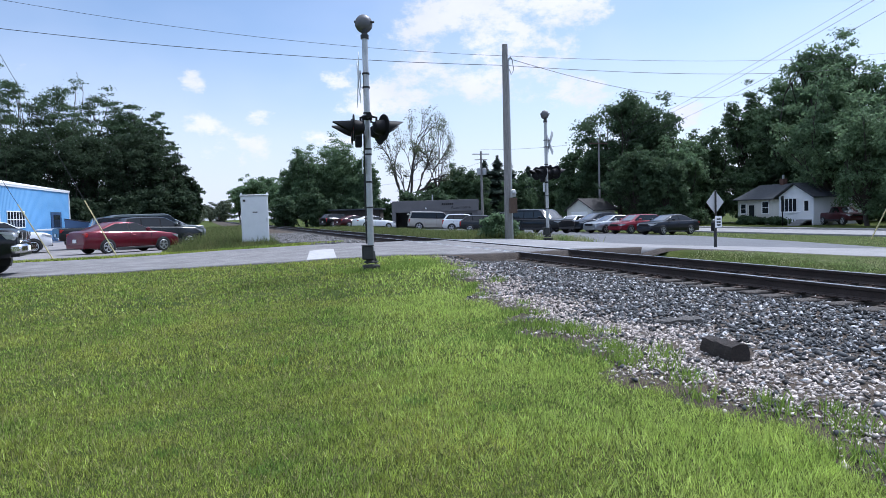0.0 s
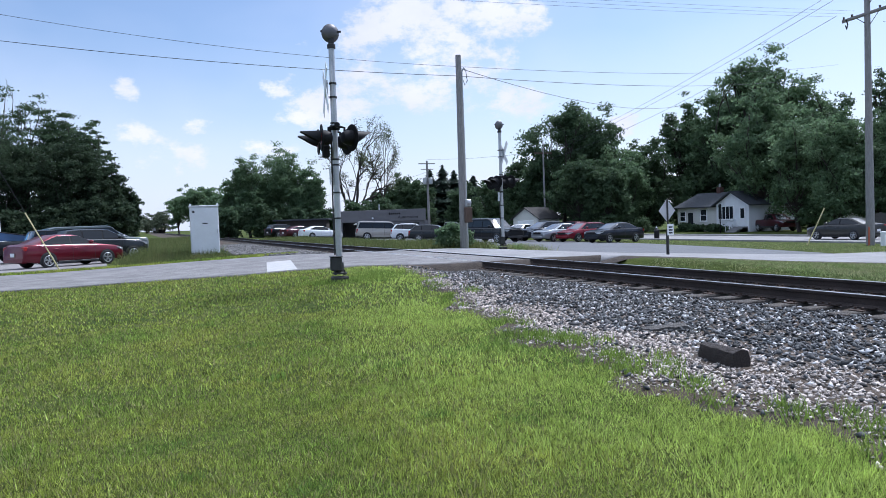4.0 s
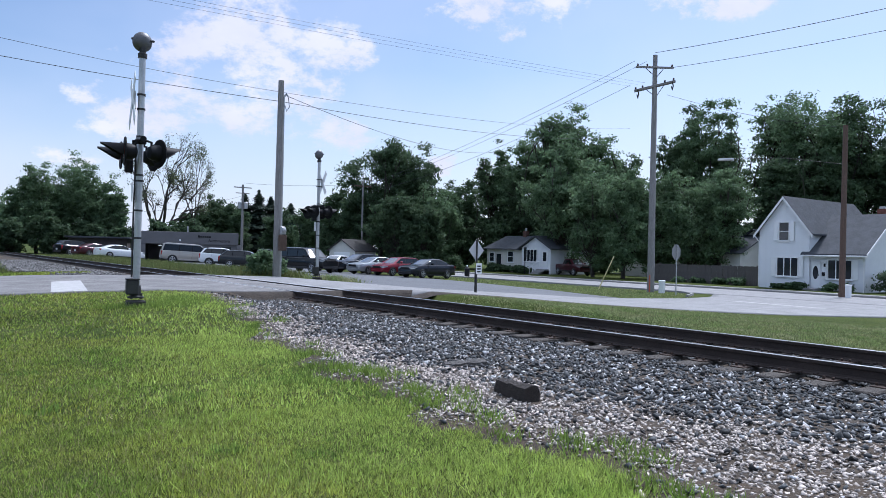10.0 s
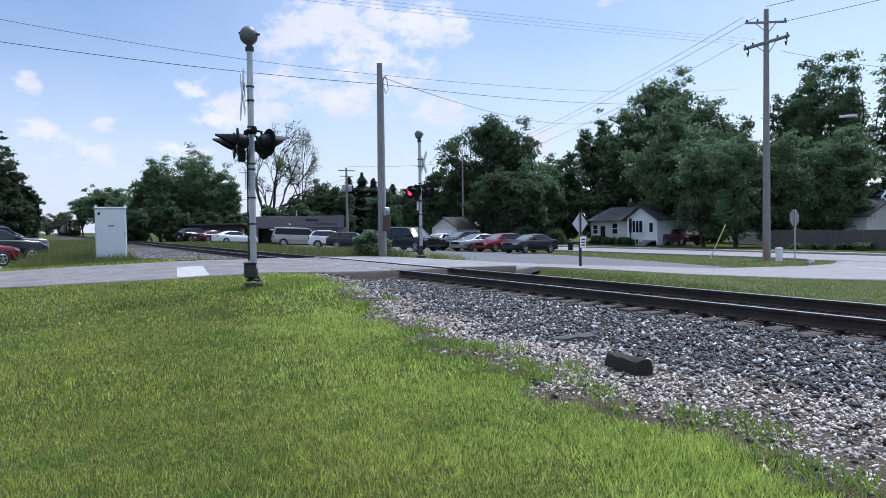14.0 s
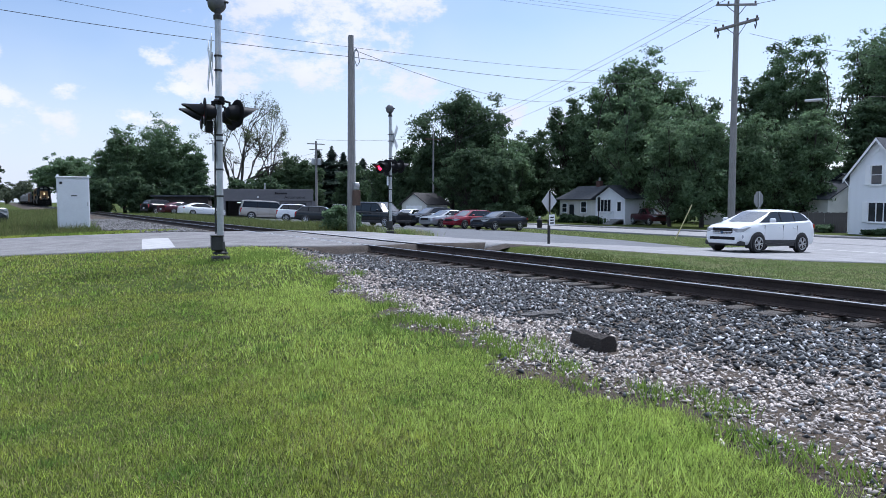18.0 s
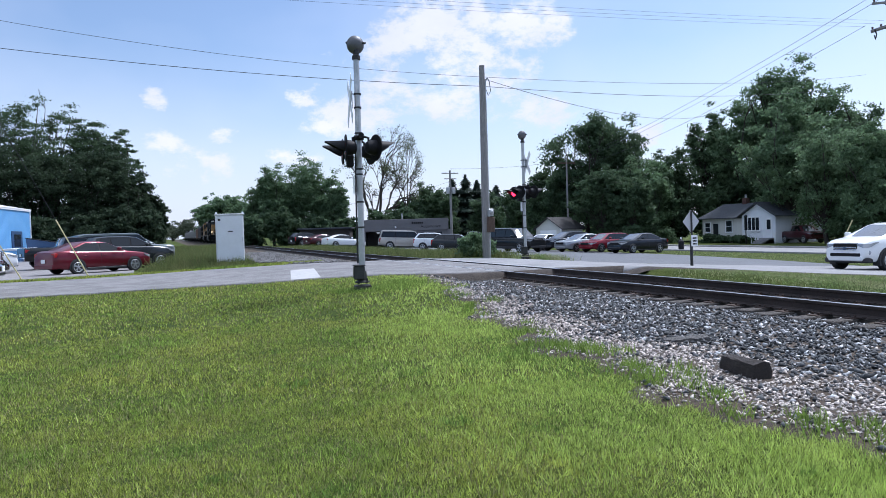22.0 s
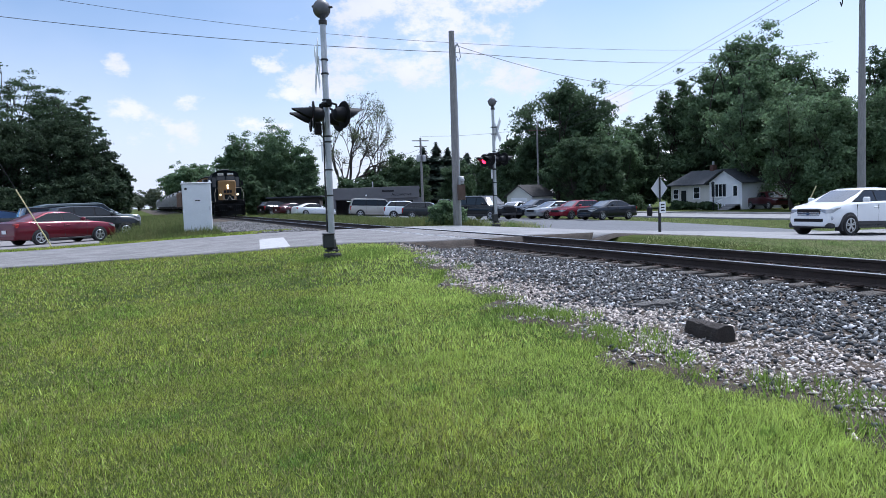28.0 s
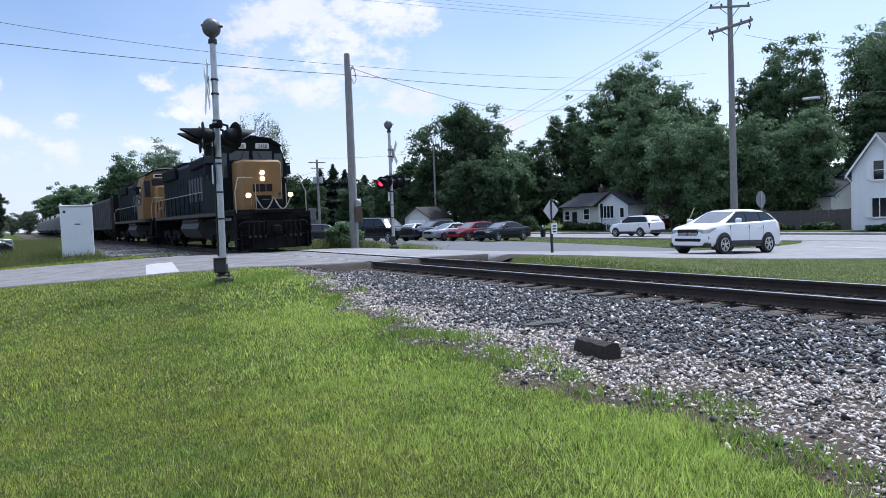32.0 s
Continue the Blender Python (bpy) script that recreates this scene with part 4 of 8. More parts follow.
def stop_sign():
    t = thing("stop_sign", pose(34.3, 24.3, gz(34.3, 24.3), 0, 0, 4), "grey back of an octagonal sign on a steel post", "road sign", "road signs")
    part("post", Shape().box(-0.03, -0.02, -0.4, 0.03, 0.02, 2.8, 0.006), M_GALV, t, "galvanised steel post")
    pts = [(0.42 / math.cos(math.pi / 8) * math.cos(math.pi / 8 + k * math.pi / 4), 2.36 + 0.42 / math.cos(math.pi / 8) * math.sin(math.pi / 8 + k * math.pi / 4)) for k in range(8)]
    part("sign_panel", Shape().prism(pts, "y", 0.022, 0.028), mat("sign back", (0.25, 0.255, 0.26), 0.6, 0.3, 0.1), t, "dull aluminium octagon")


stop_sign()
for x, y, h in ((35.47, 26.09, 0.72), (45.9, 20.4, 0.8)):
    t = thing("pedestal", pose(x, y, gz(x, y)), "white plastic utility pedestal in the grass", "utility pedestal", "utility pedestals")
    part("pedestal_body", Shape().box(-0.14, -0.14, -0.1, 0.14, 0.14, h, 0.03), M_TRIM, t)
    part("pedestal_cap", Shape().box(-0.155, -0.155, h - 0.08, 0.155, 0.155, h + 0.03, 0.03), M_TRIM, t)
t = thing("marker_post", pose(34.75, 30.2, gz(34.75, 30.2), 0, 24, -35), "leaning yellow marker post in the grass", "marker post")
part("post", Shape().tube([(0, 0, -0.2), (0, 0, 2.25)], 0.035, 8), M_YELLOW, t, "", True)



def street_bin(x, y):
    t = thing("litter_bin", pose(x, y, gz(x, y)), "black round litter bin with a pale lid on the verge", "litter bin")
    part("bin_body", Shape().lathe([(0.20, 0.0), (0.22, 0.06), (0.23, 0.66), (0.21, 0.72)], 16), M_BLACK, t, "", True)
    part("bin_lid", Shape().lathe([(0.22, 0.72), (0.18, 0.82), (0.08, 0.90), (0.04, 0.93)], 16), M_DARKMETAL, t, "domed lid", True)
    part("bin_knob", Shape().lathe([(0.07, 0.93), (0.08, 1.0), (0.03, 1.05)], 10), M_TRIM, t, "pale knob", True)


street_bin(40.3, 50.1)

# ---- vehicles ----
def paint(name, base, metal=0.35):
    return mat("car paint " + name, base, 0.34, metal, 0.05, 3.0, 90, coat=0.6, spec=0.20)


M_SCREEN = mat("windscreen glass", (0.035, 0.040, 0.045), 0.03, 0.0, 0.05, spec=1.0, coat=1.0)
P_RED = paint("dark red", (0.115, 0.005, 0.016))
P_BRIGHT = paint("red", (0.19, 0.007, 0.018))
P_WHITE = paint("white", (0.78, 0.79, 0.80), 0.0)
P_BLACK = paint("black", (0.005, 0.0055, 0.007))
P_NAVY = paint("navy", (0.006, 0.008, 0.014))
P_SILVER = paint("silver", (0.36, 0.38, 0.40), 0.7)
P_BEIGE = paint("beige", (0.42, 0.39, 0.35), 0.4)
P_GREY = paint("dark grey", (0.016, 0.019, 0.021))
P_MAROON = paint("maroon", (0.06, 0.009, 0.015))
P_GREEN = paint("grey green", (0.10, 0.12, 0.115))
P_OLIVE = paint("olive grey", (0.045, 0.044, 0.040))
P_BLUEGREY = paint("blue grey", (0.10, 0.12, 0.16))

# outlines: length, width, top line of the lower body, glasshouse, pillars, wheels
CARS = {
    "sedan": dict(L=4.84, W=1.83, sill=0.24, top=[(2.42, 0.56), (2.40, 0.72), (2.28, 0.82), (1.95, 0.89), (1.25, 0.97), (0.95, 0.99), (-1.35, 1.03), (-1.75, 1.07), (-2.22, 1.06), (-2.37, 0.98), (-2.42, 0.78)],
                  house=[(1.10, 0.98), (0.22, 1.40), (-0.85, 1.42), (-1.88, 1.06)], roof=[(0.22, 1.39), (-0.10, 1.445), (-0.45, 1.465), (-0.80, 1.45), (-1.05, 1.40)], wr=0.60, pillars=[-0.25], r=0.33, ax=1.42, bx=-1.38),
    "suv": dict(L=4.52, W=1.84, sill=0.30, top=[(2.26, 0.68), (2.20, 0.92), (1.95, 1.02), (1.20, 1.09), (1.0, 1.11), (-1.2, 1.17), (-2.05, 1.20), (-2.22, 1.10), (-2.26, 0.95)],
                house=[(1.15, 1.10), (0.25, 1.60), (-1.70, 1.60), (-2.10, 1.19)], roof=[(0.25, 1.60), (-0.2, 1.66), (-1.2, 1.66), (-1.78, 1.60)], wr=0.63, pillars=[-0.12, -1.12], r=0.345, ax=1.38, bx=-1.31),
    "crossover": dict(L=4.52, W=1.84, sill=0.30, top=[(2.26, 0.52), (2.255, 0.78), (2.19, 0.91), (1.95, 1.01), (1.40, 1.105), (1.1, 1.14), (-1.0, 1.22), (-1.9, 1.28), (-2.12, 1.20), (-2.24, 1.05), (-2.26, 0.80)],
                 house=[(1.30, 1.12), (0.32, 1.575), (-1.62, 1.56), (-2.10, 1.26)], roof=[(0.32, 1.555), (-0.02, 1.625), (-0.45, 1.655), (-0.95, 1.645), (-1.40, 1.60), (-1.78, 1.515)], wr=0.60, pillars=[-0.10, -0.98], r=0.36, ax=1.40, bx=-1.29),
    "wagon": dict(L=4.62, W=1.80, sill=0.26, top=[(2.31, 0.62), (2.2, 0.78), (1.3, 0.96), (1.0, 0.99), (-1.5, 1.05), (-2.15, 1.06), (-2.31, 0.9)],
                  house=[(1.08, 0.98), (0.30, 1.44), (-1.65, 1.46), (-2.15, 1.06)], roof=[(0.30, 1.44), (-0.2, 1.50), (-1.2, 1.50), (-1.68, 1.45)], wr=0.62, pillars=[-0.15, -1.1], r=0.33, ax=1.38, bx=-1.32),
    "bigsuv": dict(L=5.60, W=2.0, sill=0.36, top=[(2.80, 0.75), (2.76, 1.08), (1.55, 1.18), (1.35, 1.20), (-2.6, 1.22), (-2.76, 1.20), (-2.80, 0.9)],
                   house=[(1.45, 1.19), (0.80, 1.80), (-2.55, 1.84), (-2.74, 1.21)], roof=[(0.80, 1.80), (0.5, 1.90), (-2.2, 1.92), (-2.58, 1.84)], wr=0.76, pillars=[0.0, -1.15], r=0.39, ax=1.78, bx=-1.72),
    "tall_pickup": dict(L=5.22, W=1.88, sill=0.50, top=[(2.61, 0.92), (2.57, 1.20), (2.40, 1.27), (1.35, 1.33), (1.15, 1.34), (-0.75, 1.36), (-0.80, 1.33), (-2.55, 1.33), (-2.61, 1.30)],
                        house=[(1.22, 1.33), (0.60, 1.84), (-0.50, 1.86), (-0.74, 1.34)], roof=[(0.60, 1.84), (0.30, 1.90), (-0.2, 1.91), (-0.52, 1.86)], wr=0.72, pillars=[-0.02], r=0.405, ax=1.63, bx=-1.57),
    "pickup": dict(L=5.22, W=1.85, sill=0.42, top=[(2.61, 0.80), (2.55, 1.06), (1.35, 1.17), (1.15, 1.18), (-0.75, 1.20), (-0.80, 1.17), (-2.55, 1.17), (-2.61, 1.15)],
                   house=[(1.22, 1.17), (0.60, 1.68), (-0.50, 1.70), (-0.74, 1.18)], roof=[(0.60, 1.68), (0.30, 1.745), (-0.2, 1.75), (-0.52, 1.70)], wr=0.70, pillars=[-0.02], r=0.375, ax=1.63, bx=-1.57),
}


def wheel(parent, x, y, r, side, rim_label="silver alloy rim"):
    """Tyre with rim and spokes; the empty turns about its axle."""
    hub = part("wheel", Shape().lathe([(r * 0.66, -0.11), (r * 0.93, -0.115), (r, -0.08), (r, 0.08), (r * 0.93, 0.115), (r * 0.66, 0.11)], 26, pose(0, 0, 0, 90, 0, 0)), M_TYRE, parent, "black tyre", True)
    hub.location = (x, y, r)
    s = Shape()
    o = side * 0.108
    s.tube([(r * 0.645 * math.cos(a), o, r * 0.645 * math.sin(a)) for a in np.linspace(0, 2 * math.pi, 25)], r * 0.045, 5)
    for k in range(10):
        a = 2 * math.pi * (k + (0.22 if k % 2 else -0.22)) / 10
        s.box(r * 0.10, -0.010, -r * 0.045, r * 0.63, 0.014, r * 0.045, 0, Matrix.Translation((0, o, 0)) @ pose(0, 0, 0, 0, math.degrees(a), 0))
    s.lathe([(r * 0.17, -0.01), (r * 0.17, 0.016), (r * 0.1, 0.024)], 14, Matrix.Translation((0, o, 0)) @ pose(0, 0, 0, -90 * side, 0, 0))
    part("rim", s, M_RIM, hub, rim_label)
    # Black disc for the shade behind the spokes
    part("rim_well", Shape().lathe([(r * 0.66, -0.01), (r * 0.66, 0.003)], 20, Matrix.Translation((0, side * 0.112 - side * 0.012, 0)) @ pose(0, 0, 0, 90, 0, 0)), M_SHADE, hub)
    return hub


def car(name, kind, m, colour, label, group="", trim=None, category="car"):
    c = CARS[kind]
    L, W, w = c["L"], c["W"], c["W"] / 2
    t = thing(name, m, label, category, group)
    nose = 0.84 if kind in ("pickup", "tall_pickup", "bigsuv") else 0.72
    top = c["top"]
    tx, tz = [p[0] for p in reversed(top)], [p[1] for p in reversed(top)]
    xs = sorted({p[0] for p in top} | {c["ax"] - 0.5, c["ax"] + 0.5, c["bx"] - 0.5, c["bx"] + 0.5, 0.0, L / 2 - 0.18, -L / 2 + 0.15, L / 2 - 0.4, L / 2 - 0.03, L / 2 - 0.09})
    secs = []
    for x in xs:
        e = min(1.0, nose + (1 - nose) * math.sqrt(max(0.0, min((L / 2 - x) / 0.60, 1)))) * min(1.0, 0.86 + 0.14 * math.sqrt(max(0.0, min((x + L / 2) / 0.4, 1))))
        ww, zt = w * e, float(np.interp(x, tx, tz))
        zs = c["sill"] + (0.06 if abs(x) > L / 2 - 0.2 else 0)
        zb = zs + (zt - zs) * 0.62
        half = [(ww * 0.90, zs), (ww * 0.97, zs + 0.08), (ww, zs + 0.25 * (zt - zs)), (ww, zb), (ww * 0.965, zt - 0.07), (ww * 0.90, zt - 0.012), (ww * 0.55, zt + 0.012)]
        secs.append([(x, a, b) for a, b in half] + [(x, 0, zt + 0.022)] + [(x, -a, b) for a, b in reversed(half)])
    body = part("body", Shape().loft(secs), colour, t, "", True)
    # glasshouse
    hs, wr = c["house"], c["wr"]
    belt, roof_z = hs[0][1], max(p[1] for p in c["roof"])
    wb = w * 0.90

    def half_at(z):
        return wb + (wr - wb) * min(1.0, max(0.0, (z - belt) / (roof_z - belt)))
    line = [hs[0]] + c["roof"] + [hs[3]]
    secs = []
    for i, (x, z) in enumerate(line):
        h = half_at(z)
        low = belt - 0.03
        secs.append([(x, wb + 0.0, low), (x, h * 1.0, z - 0.035) if z > belt + 0.1 else (x, wb * 0.99, low + 0.02), (x, h * 0.90, z), (x, 0, z + 0.012), (x, -h * 0.90, z), (x, -h * 1.0, z - 0.035) if z > belt + 0.1 else (x, -wb * 0.99, low + 0.02), (x, -wb, low)])
    part("roof", Shape().loft(secs), colour, t, "", True)

    def front_x(z):
        return float(np.interp(z, [hs[0][1], hs[1][1]], [hs[0][0], hs[1][0]]))

    def rear_x(z):
        return float(np.interp(z, [hs[3][1], hs[2][1]], [hs[3][0], hs[2][0]]))
    zb, zt = belt + 0.05, hs[1][1] - 0.035
    # windscreen and rear window, set just proud of the shell
    for nm, fx, s in (("windscreen", front_x, 1), ("rear_window", rear_x, -1)):
        z0, z1 = (zb - 0.02, hs[1][1] - 0.02) if s > 0 else (max(zb, hs[3][1] + 0.05), hs[2][1] - 0.05)
        g = Shape()
        rows = []
        for z in np.linspace(z0, z1, 4):
            x = fx(z) + s * 0.018
            h = half_at(z) * 0.86
            rows.append([(x - s * 0.05, h, z), (x + s * 0.006, h * 0.6, z + 0.004), (x + s * 0.010, 0, z + 0.005), (x + s * 0.006, -h * 0.6, z + 0.004), (x - s * 0.05, -h, z)])
        g.loft(rows, closed=False, cap=False)
        part(nm, g, M_SCREEN, t, "glass mirroring the sky", True)
    # side windows
    cuts = [9.0] + c["pillars"] + [-9.0]
    for side in (1, -1):
        g = Shape()
        ring = [(front_x(z) - 0.075, z) for z in np.linspace(zb - 0.03, zt + 0.022, 4)] + [(rear_x(z) + 0.13, z) for z in np.linspace(zt + 0.022, zb - 0.03, 4)]
        g.loft([[(x, side * (half_at(z) - 0.05), z) for x, z in ring], [(x, side * (half_at(z) + 0.008), z) for x, z in ring]])
        part("window_surround", g, M_BLACK, t, "black window surround")
    for side in (1, -1):
        for a, b in zip(cuts[:-1], cuts[1:]):
            g = Shape()
            ring = []
            for z in np.linspace(zb, zt, 4):
                ring.append((min(a - 0.035, front_x(z) - 0.10), z))
            for z in np.linspace(zt, zb, 4):
                ring.append((max(b + 0.035, rear_x(z) + 0.16), z))
            if ring[0][0] - ring[-1][0] < 0.12:
                continue
            ring = [(max(x, ring[-1][0]) if i < 4 else min(x, ring[0][0]), z) for i, (x, z) in enumerate(ring)]
            outer = [(x, side * (half_at(z) + 0.014), z) for x, z in ring]
            inner = [(x, side * (half_at(z) - 0.05), z) for x, z in ring]
            g.loft([inner, outer])
            part("side_window", g, M_CARGLASS, t, "dark tinted glass")
    # arches: black discs that paint the wheel wells' shade, cladding too on SUVs; wheels
    for x in (c["ax"], c["bx"]):
        for side in (1, -1):
            arch = Shape()
            gap = 0.075 if kind in ("suv", "crossover") else 0.05
            ring = [(x + (c["r"] + gap) * math.cos(radians(a)), c["r"] + (c["r"] + gap) * math.sin(radians(a))) for a in range(-25, 206, 15)]
            arch.prism(ring, "y", side * (w - 0.25), side * (w + 0.003))
            part("wheel_arch", arch, M_PLASTIC, t, "black disc for arch trim and the painted shade of the wheel well")
            wheel(t, x, side * (w - 0.075), c["r"], side)
    sill = c["sill"]
    for side in (1, -1):
        part("rocker", Shape().box(c["bx"] + c["r"] + 0.1, side * (w - 0.06), sill - 0.03, c["ax"] - c["r"] - 0.1, side * (w + 0.006), sill + (0.14 if kind in ("suv", "bigsuv", "pickup") else 0.05), 0.01), trim or M_PLASTIC, t, "dark rocker panel")
        part("mirror", Shape().box(front_x(belt + 0.1) - 0.42, side * (w + 0.02), belt + 0.03, front_x(belt + 0.1) - 0.24, side * (w + 0.22), belt + 0.19, 0.04), colour, t, "", True)
        z1 = float(np.interp(L / 2 - 0.2, tx, tz))
        lens, n_ = Shape(), 9
        rows = []
        for q in range(n_):
            u = q / (n_ - 1)
            if u < 0.6:                       # back along the wing
                xq = L / 2 - 0.42 * (1 - u / 0.6) - 0.01
                eq = min(1.0, nose + (1 - nose) * math.sqrt(max(0.0, min((L / 2 - xq) / 0.60, 1))))
                yq, hi, lo = w * eq + 0.006, 0.05 + 0.02 * (1 - u / 0.6), 0.10 + 0.10 * u / 0.6
            else:                             # round the corner and across the nose
                xq, yq, hi, lo = L / 2 + 0.008, w * (nose - 0.65 * (u - 0.6)) + 0.004, 0.06, 0.20 - 0.10 * (u - 0.6) / 0.4
            zq = float(np.interp(min(xq, L / 2 - 0.16), tx, tz))
            rows.append([(xq, side * yq, zq - hi), (xq, side * yq, zq - lo), (xq - 0.05, side * (yq - 0.05), zq - lo), (xq - 0.05, side * (yq - 0.05), zq - hi)])
        lens.loft(rows)
        part("headlight", lens, M_LAMP, t, "clear headlight", True)
        z2 = float(np.interp(-L / 2 + 0.15, tx, tz))
        tall = 0.42 if kind in ("suv", "bigsuv", "wagon") else 0.20
        part("taillight", Shape().box(-L / 2 + 0.03, side * (w * 0.62), z2 - 0.06 - tall, -L / 2 + 0.30, side * (w * 0.93), z2 - 0.06, 0.03), M_REDLENS, t, "red taillight", True)
        for a, b in zip(([front_x(belt) - 0.1] + c["pillars"])[:2], c["pillars"][:2] + [c["pillars"][-1] - 0.9]):
            part("door_handle", Shape().box(b + 0.08, side * (w - 0.01), belt - 0.17, b + 0.26, side * (w + 0.022), belt - 0.13, 0.01), colour, t)
        for px in [front_x(belt) - 0.28] + c["pillars"]:
            part("door_seam", Shape().box(px - 0.004, side * (w - 0.02), sill + 0.12, px + 0.004, side * (w + 0.0015), belt - 0.06), M_PLASTIC, t)
    part("grille", Shape().box(L / 2 - 0.2, -w * 0.48, z1 - 0.24, L / 2 + 0.014, w * 0.48, z1 - 0.06, 0.02), M_BLACK, t, "black grille")
    part("front_bumper", Shape().box(L / 2 - 0.25, -w * (nose - 0.04), sill + 0.02, L / 2 + 0.02, w * (nose - 0.04), sill + 0.20, 0.03), M_PLASTIC if kind in ("suv", "bigsuv") else colour, t, "", True)
    part("rear_bumper", Shape().box(-L / 2 - 0.03, -w * 0.84, sill + 0.03, -L / 2 + 0.25, w * 0.84, sill + 0.24, 0.03), M_PLASTIC if kind in ("suv",) else (M_CHROME if kind in ("bigsuv", "pickup") else colour), t, "", True)
    part("number_plate", Shape().box(-L / 2 - 0.034, -0.16, sill + 0.30, -L / 2 - 0.02, 0.16, sill + 0.46), M_TRIM, t, "blank pale plate")
    return t


def stand(x, y, deg, dz=0.02):
    a = radians(deg)
    f = gz(x + math.cos(a), y + math.sin(a)) - gz(x - math.cos(a), y - math.sin(a))
    return pose(x, y, gz(x, y) + dz + 0.005, 0, -math.degrees(math.atan2(f, 2)), deg)


# the lot by the blue workshop
car("sedan", "sedan", stand(-3.25, 37.6, 36), P_RED, "dark red sedan parked beside the verge", "cars by the workshop")
car("crossover", "suv", stand(-2.1, 42.4, 24), P_GREY, "dark grey crossover parked behind the red sedan", "cars by the workshop")
car("large_suv", "bigsuv", stand(-2.6, 47.6, 20), P_GREEN, "grey-green boxy sport utility vehicle parked in a row", "cars by the workshop")
car("suv", "suv", stand(-2.0, 51.6, 16), P_SILVER, "silver sport utility car parked in a row", "cars by the workshop")
car("sedan", "sedan", stand(-2.1, 55.2, 16), P_SILVER, "silver sedan parked in a row", "cars by the workshop")
car("sedan", "sedan", stand(-2.7, 59.2, 10), P_BLUEGREY, "blue-grey sedan parked at the row's end", "cars by the workshop")
car("sedan", "sedan", stand(-2.9, 64, 8), P_WHITE, "white sedan parked at the row's far end", "cars by the workshop")
car("pickup", "pickup", stand(-5.2, 46.4, 22), P_BLACK, "black pickup parked near the workshop", "cars by the workshop", category="pickup truck")
car("suv", "suv", stand(-9.6, 42.5, 14), P_WHITE, "white sport utility car near the workshop", "cars by the workshop")
# the lot by the repair shop
car("sedan", "sedan", stand(32.4, 45.2, 192), P_NAVY, "dark navy sedan parked at the row's end", "cars by the shop")
car("wagon", "wagon", stand(32.2, 49.0, 192), P_BRIGHT, "bright red estate car parked in a row", "cars by the shop")
car("sedan", "sedan", stand(31.6, 51.6, 192), P_SILVER, "silver-blue sedan parked in a row", "cars by the shop")
car("suv", "suv", stand(31.9, 54.6, 192), P_NAVY, "dark blue sport utility car parked in a row", "cars by the shop")
car("sedan", "sedan", stand(31.6, 58.2, 214), P_WHITE, "white sedan parked on the lot", "cars by the shop")
car("large_suv", "bigsuv", stand(25.6, 52.0, -74), P_BLACK, "black large sport utility vehicle on the lot", "cars by the shop")
car("large_suv", "bigsuv", stand(22.5, 70.2, -13), P_BEIGE, "beige long sport utility vehicle before the shop", "cars by the shop", trim=P_BEIGE)
car("suv", "suv", stand(24.4, 66.3, -25), P_WHITE, "white sport utility car before the shop", "cars by the shop")
car("wagon", "wagon", stand(24.4, 61.0, -30), P_GREY, "dark grey hatchback on the lot", "cars by the shop")
car("pickup", "pickup", stand(26.6, 62.5, -20), P_BLACK, "dark pickup on the lot", "cars by the shop", category="pickup truck")
car("sedan", "sedan", stand(18.8, 82.0, 10), P_WHITE, "white sedan at the edge of the lot", "cars by the shop")
car("sedan", "sedan", stand(17.2, 85.0, 20), P_MAROON, "maroon sedan at the edge of the lot", "cars by the shop")
car("suv", "suv", stand(15.8, 88.0, 20), P_BLACK, "black sport utility car at the edge of the lot", "cars by the shop")
car("pickup", "pickup", stand(59.0, 55.0, 255), P_MAROON, "maroon pickup in the cottage drive", category="pickup truck")


def front_pickup():
    """The dark pickup whose nose reaches into view, with chrome bars."""
    t = car("pickup", "tall_pickup", stand(-7.0, 22.85, 0), P_NAVY, "dark blue pickup with a chrome grille standing on the road", category="pickup truck")
    part("grille_bar", Shape().box(2.55, -0.50, 0.90, 2.64, 0.50, 0.96, 0.02), M_CHROME, t, "chrome grille bar")
    part("grille_bar", Shape().box(2.53, -0.54, 1.15, 2.62, 0.54, 1.20, 0.02), M_CHROME, t, "chrome grille bar")
    for y in (-0.26, 0.26):
        part("grille_strut", Shape().box(2.55, y - 0.05, 0.90, 2.635, y + 0.05, 1.19, 0.015, None), M_CHROME, t, "chrome grille strut")
    for s in (-1, 1):
        part("front_lamp", Shape().box(2.20, s * 0.52, 0.96, 2.585, s * 0.88, 1.19, 0.05), M_LAMP, t, "large clear headlamp", True)
    part("bumper_bar", Shape().box(2.42, -0.90, 0.62, 2.72, 0.90, 0.86, 0.06), M_CHROME, t, "chrome bumper", True)
    part("front_plate", Shape().box(2.72, -0.16, 0.66, 2.73, 0.16, 0.81), M_TRIM, t, "blank pale plate")


front_pickup()

# moving vehicles
ESCAPE = car("small_suv", "crossover", stand(23.3, 18.0, 184), P_WHITE, "white small sport utility car waiting at the crossing")
for zz in (0.70, 0.77):
    part("grille_bar", Shape().box(2.20, -0.42, zz - 0.014, 2.285, 0.42, zz + 0.014, 0.006), M_CHROME, ESCAPE, "chrome grille bar")
part("badge", Shape().lathe([(0.055, 0), (0.055, 0.02)], 14, Matrix.Translation((2.275, 0, 0.735)) @ pose(0, 0, 0, 0, 90, 0)), M_DKBLUE, ESCAPE, "small blue oval badge")
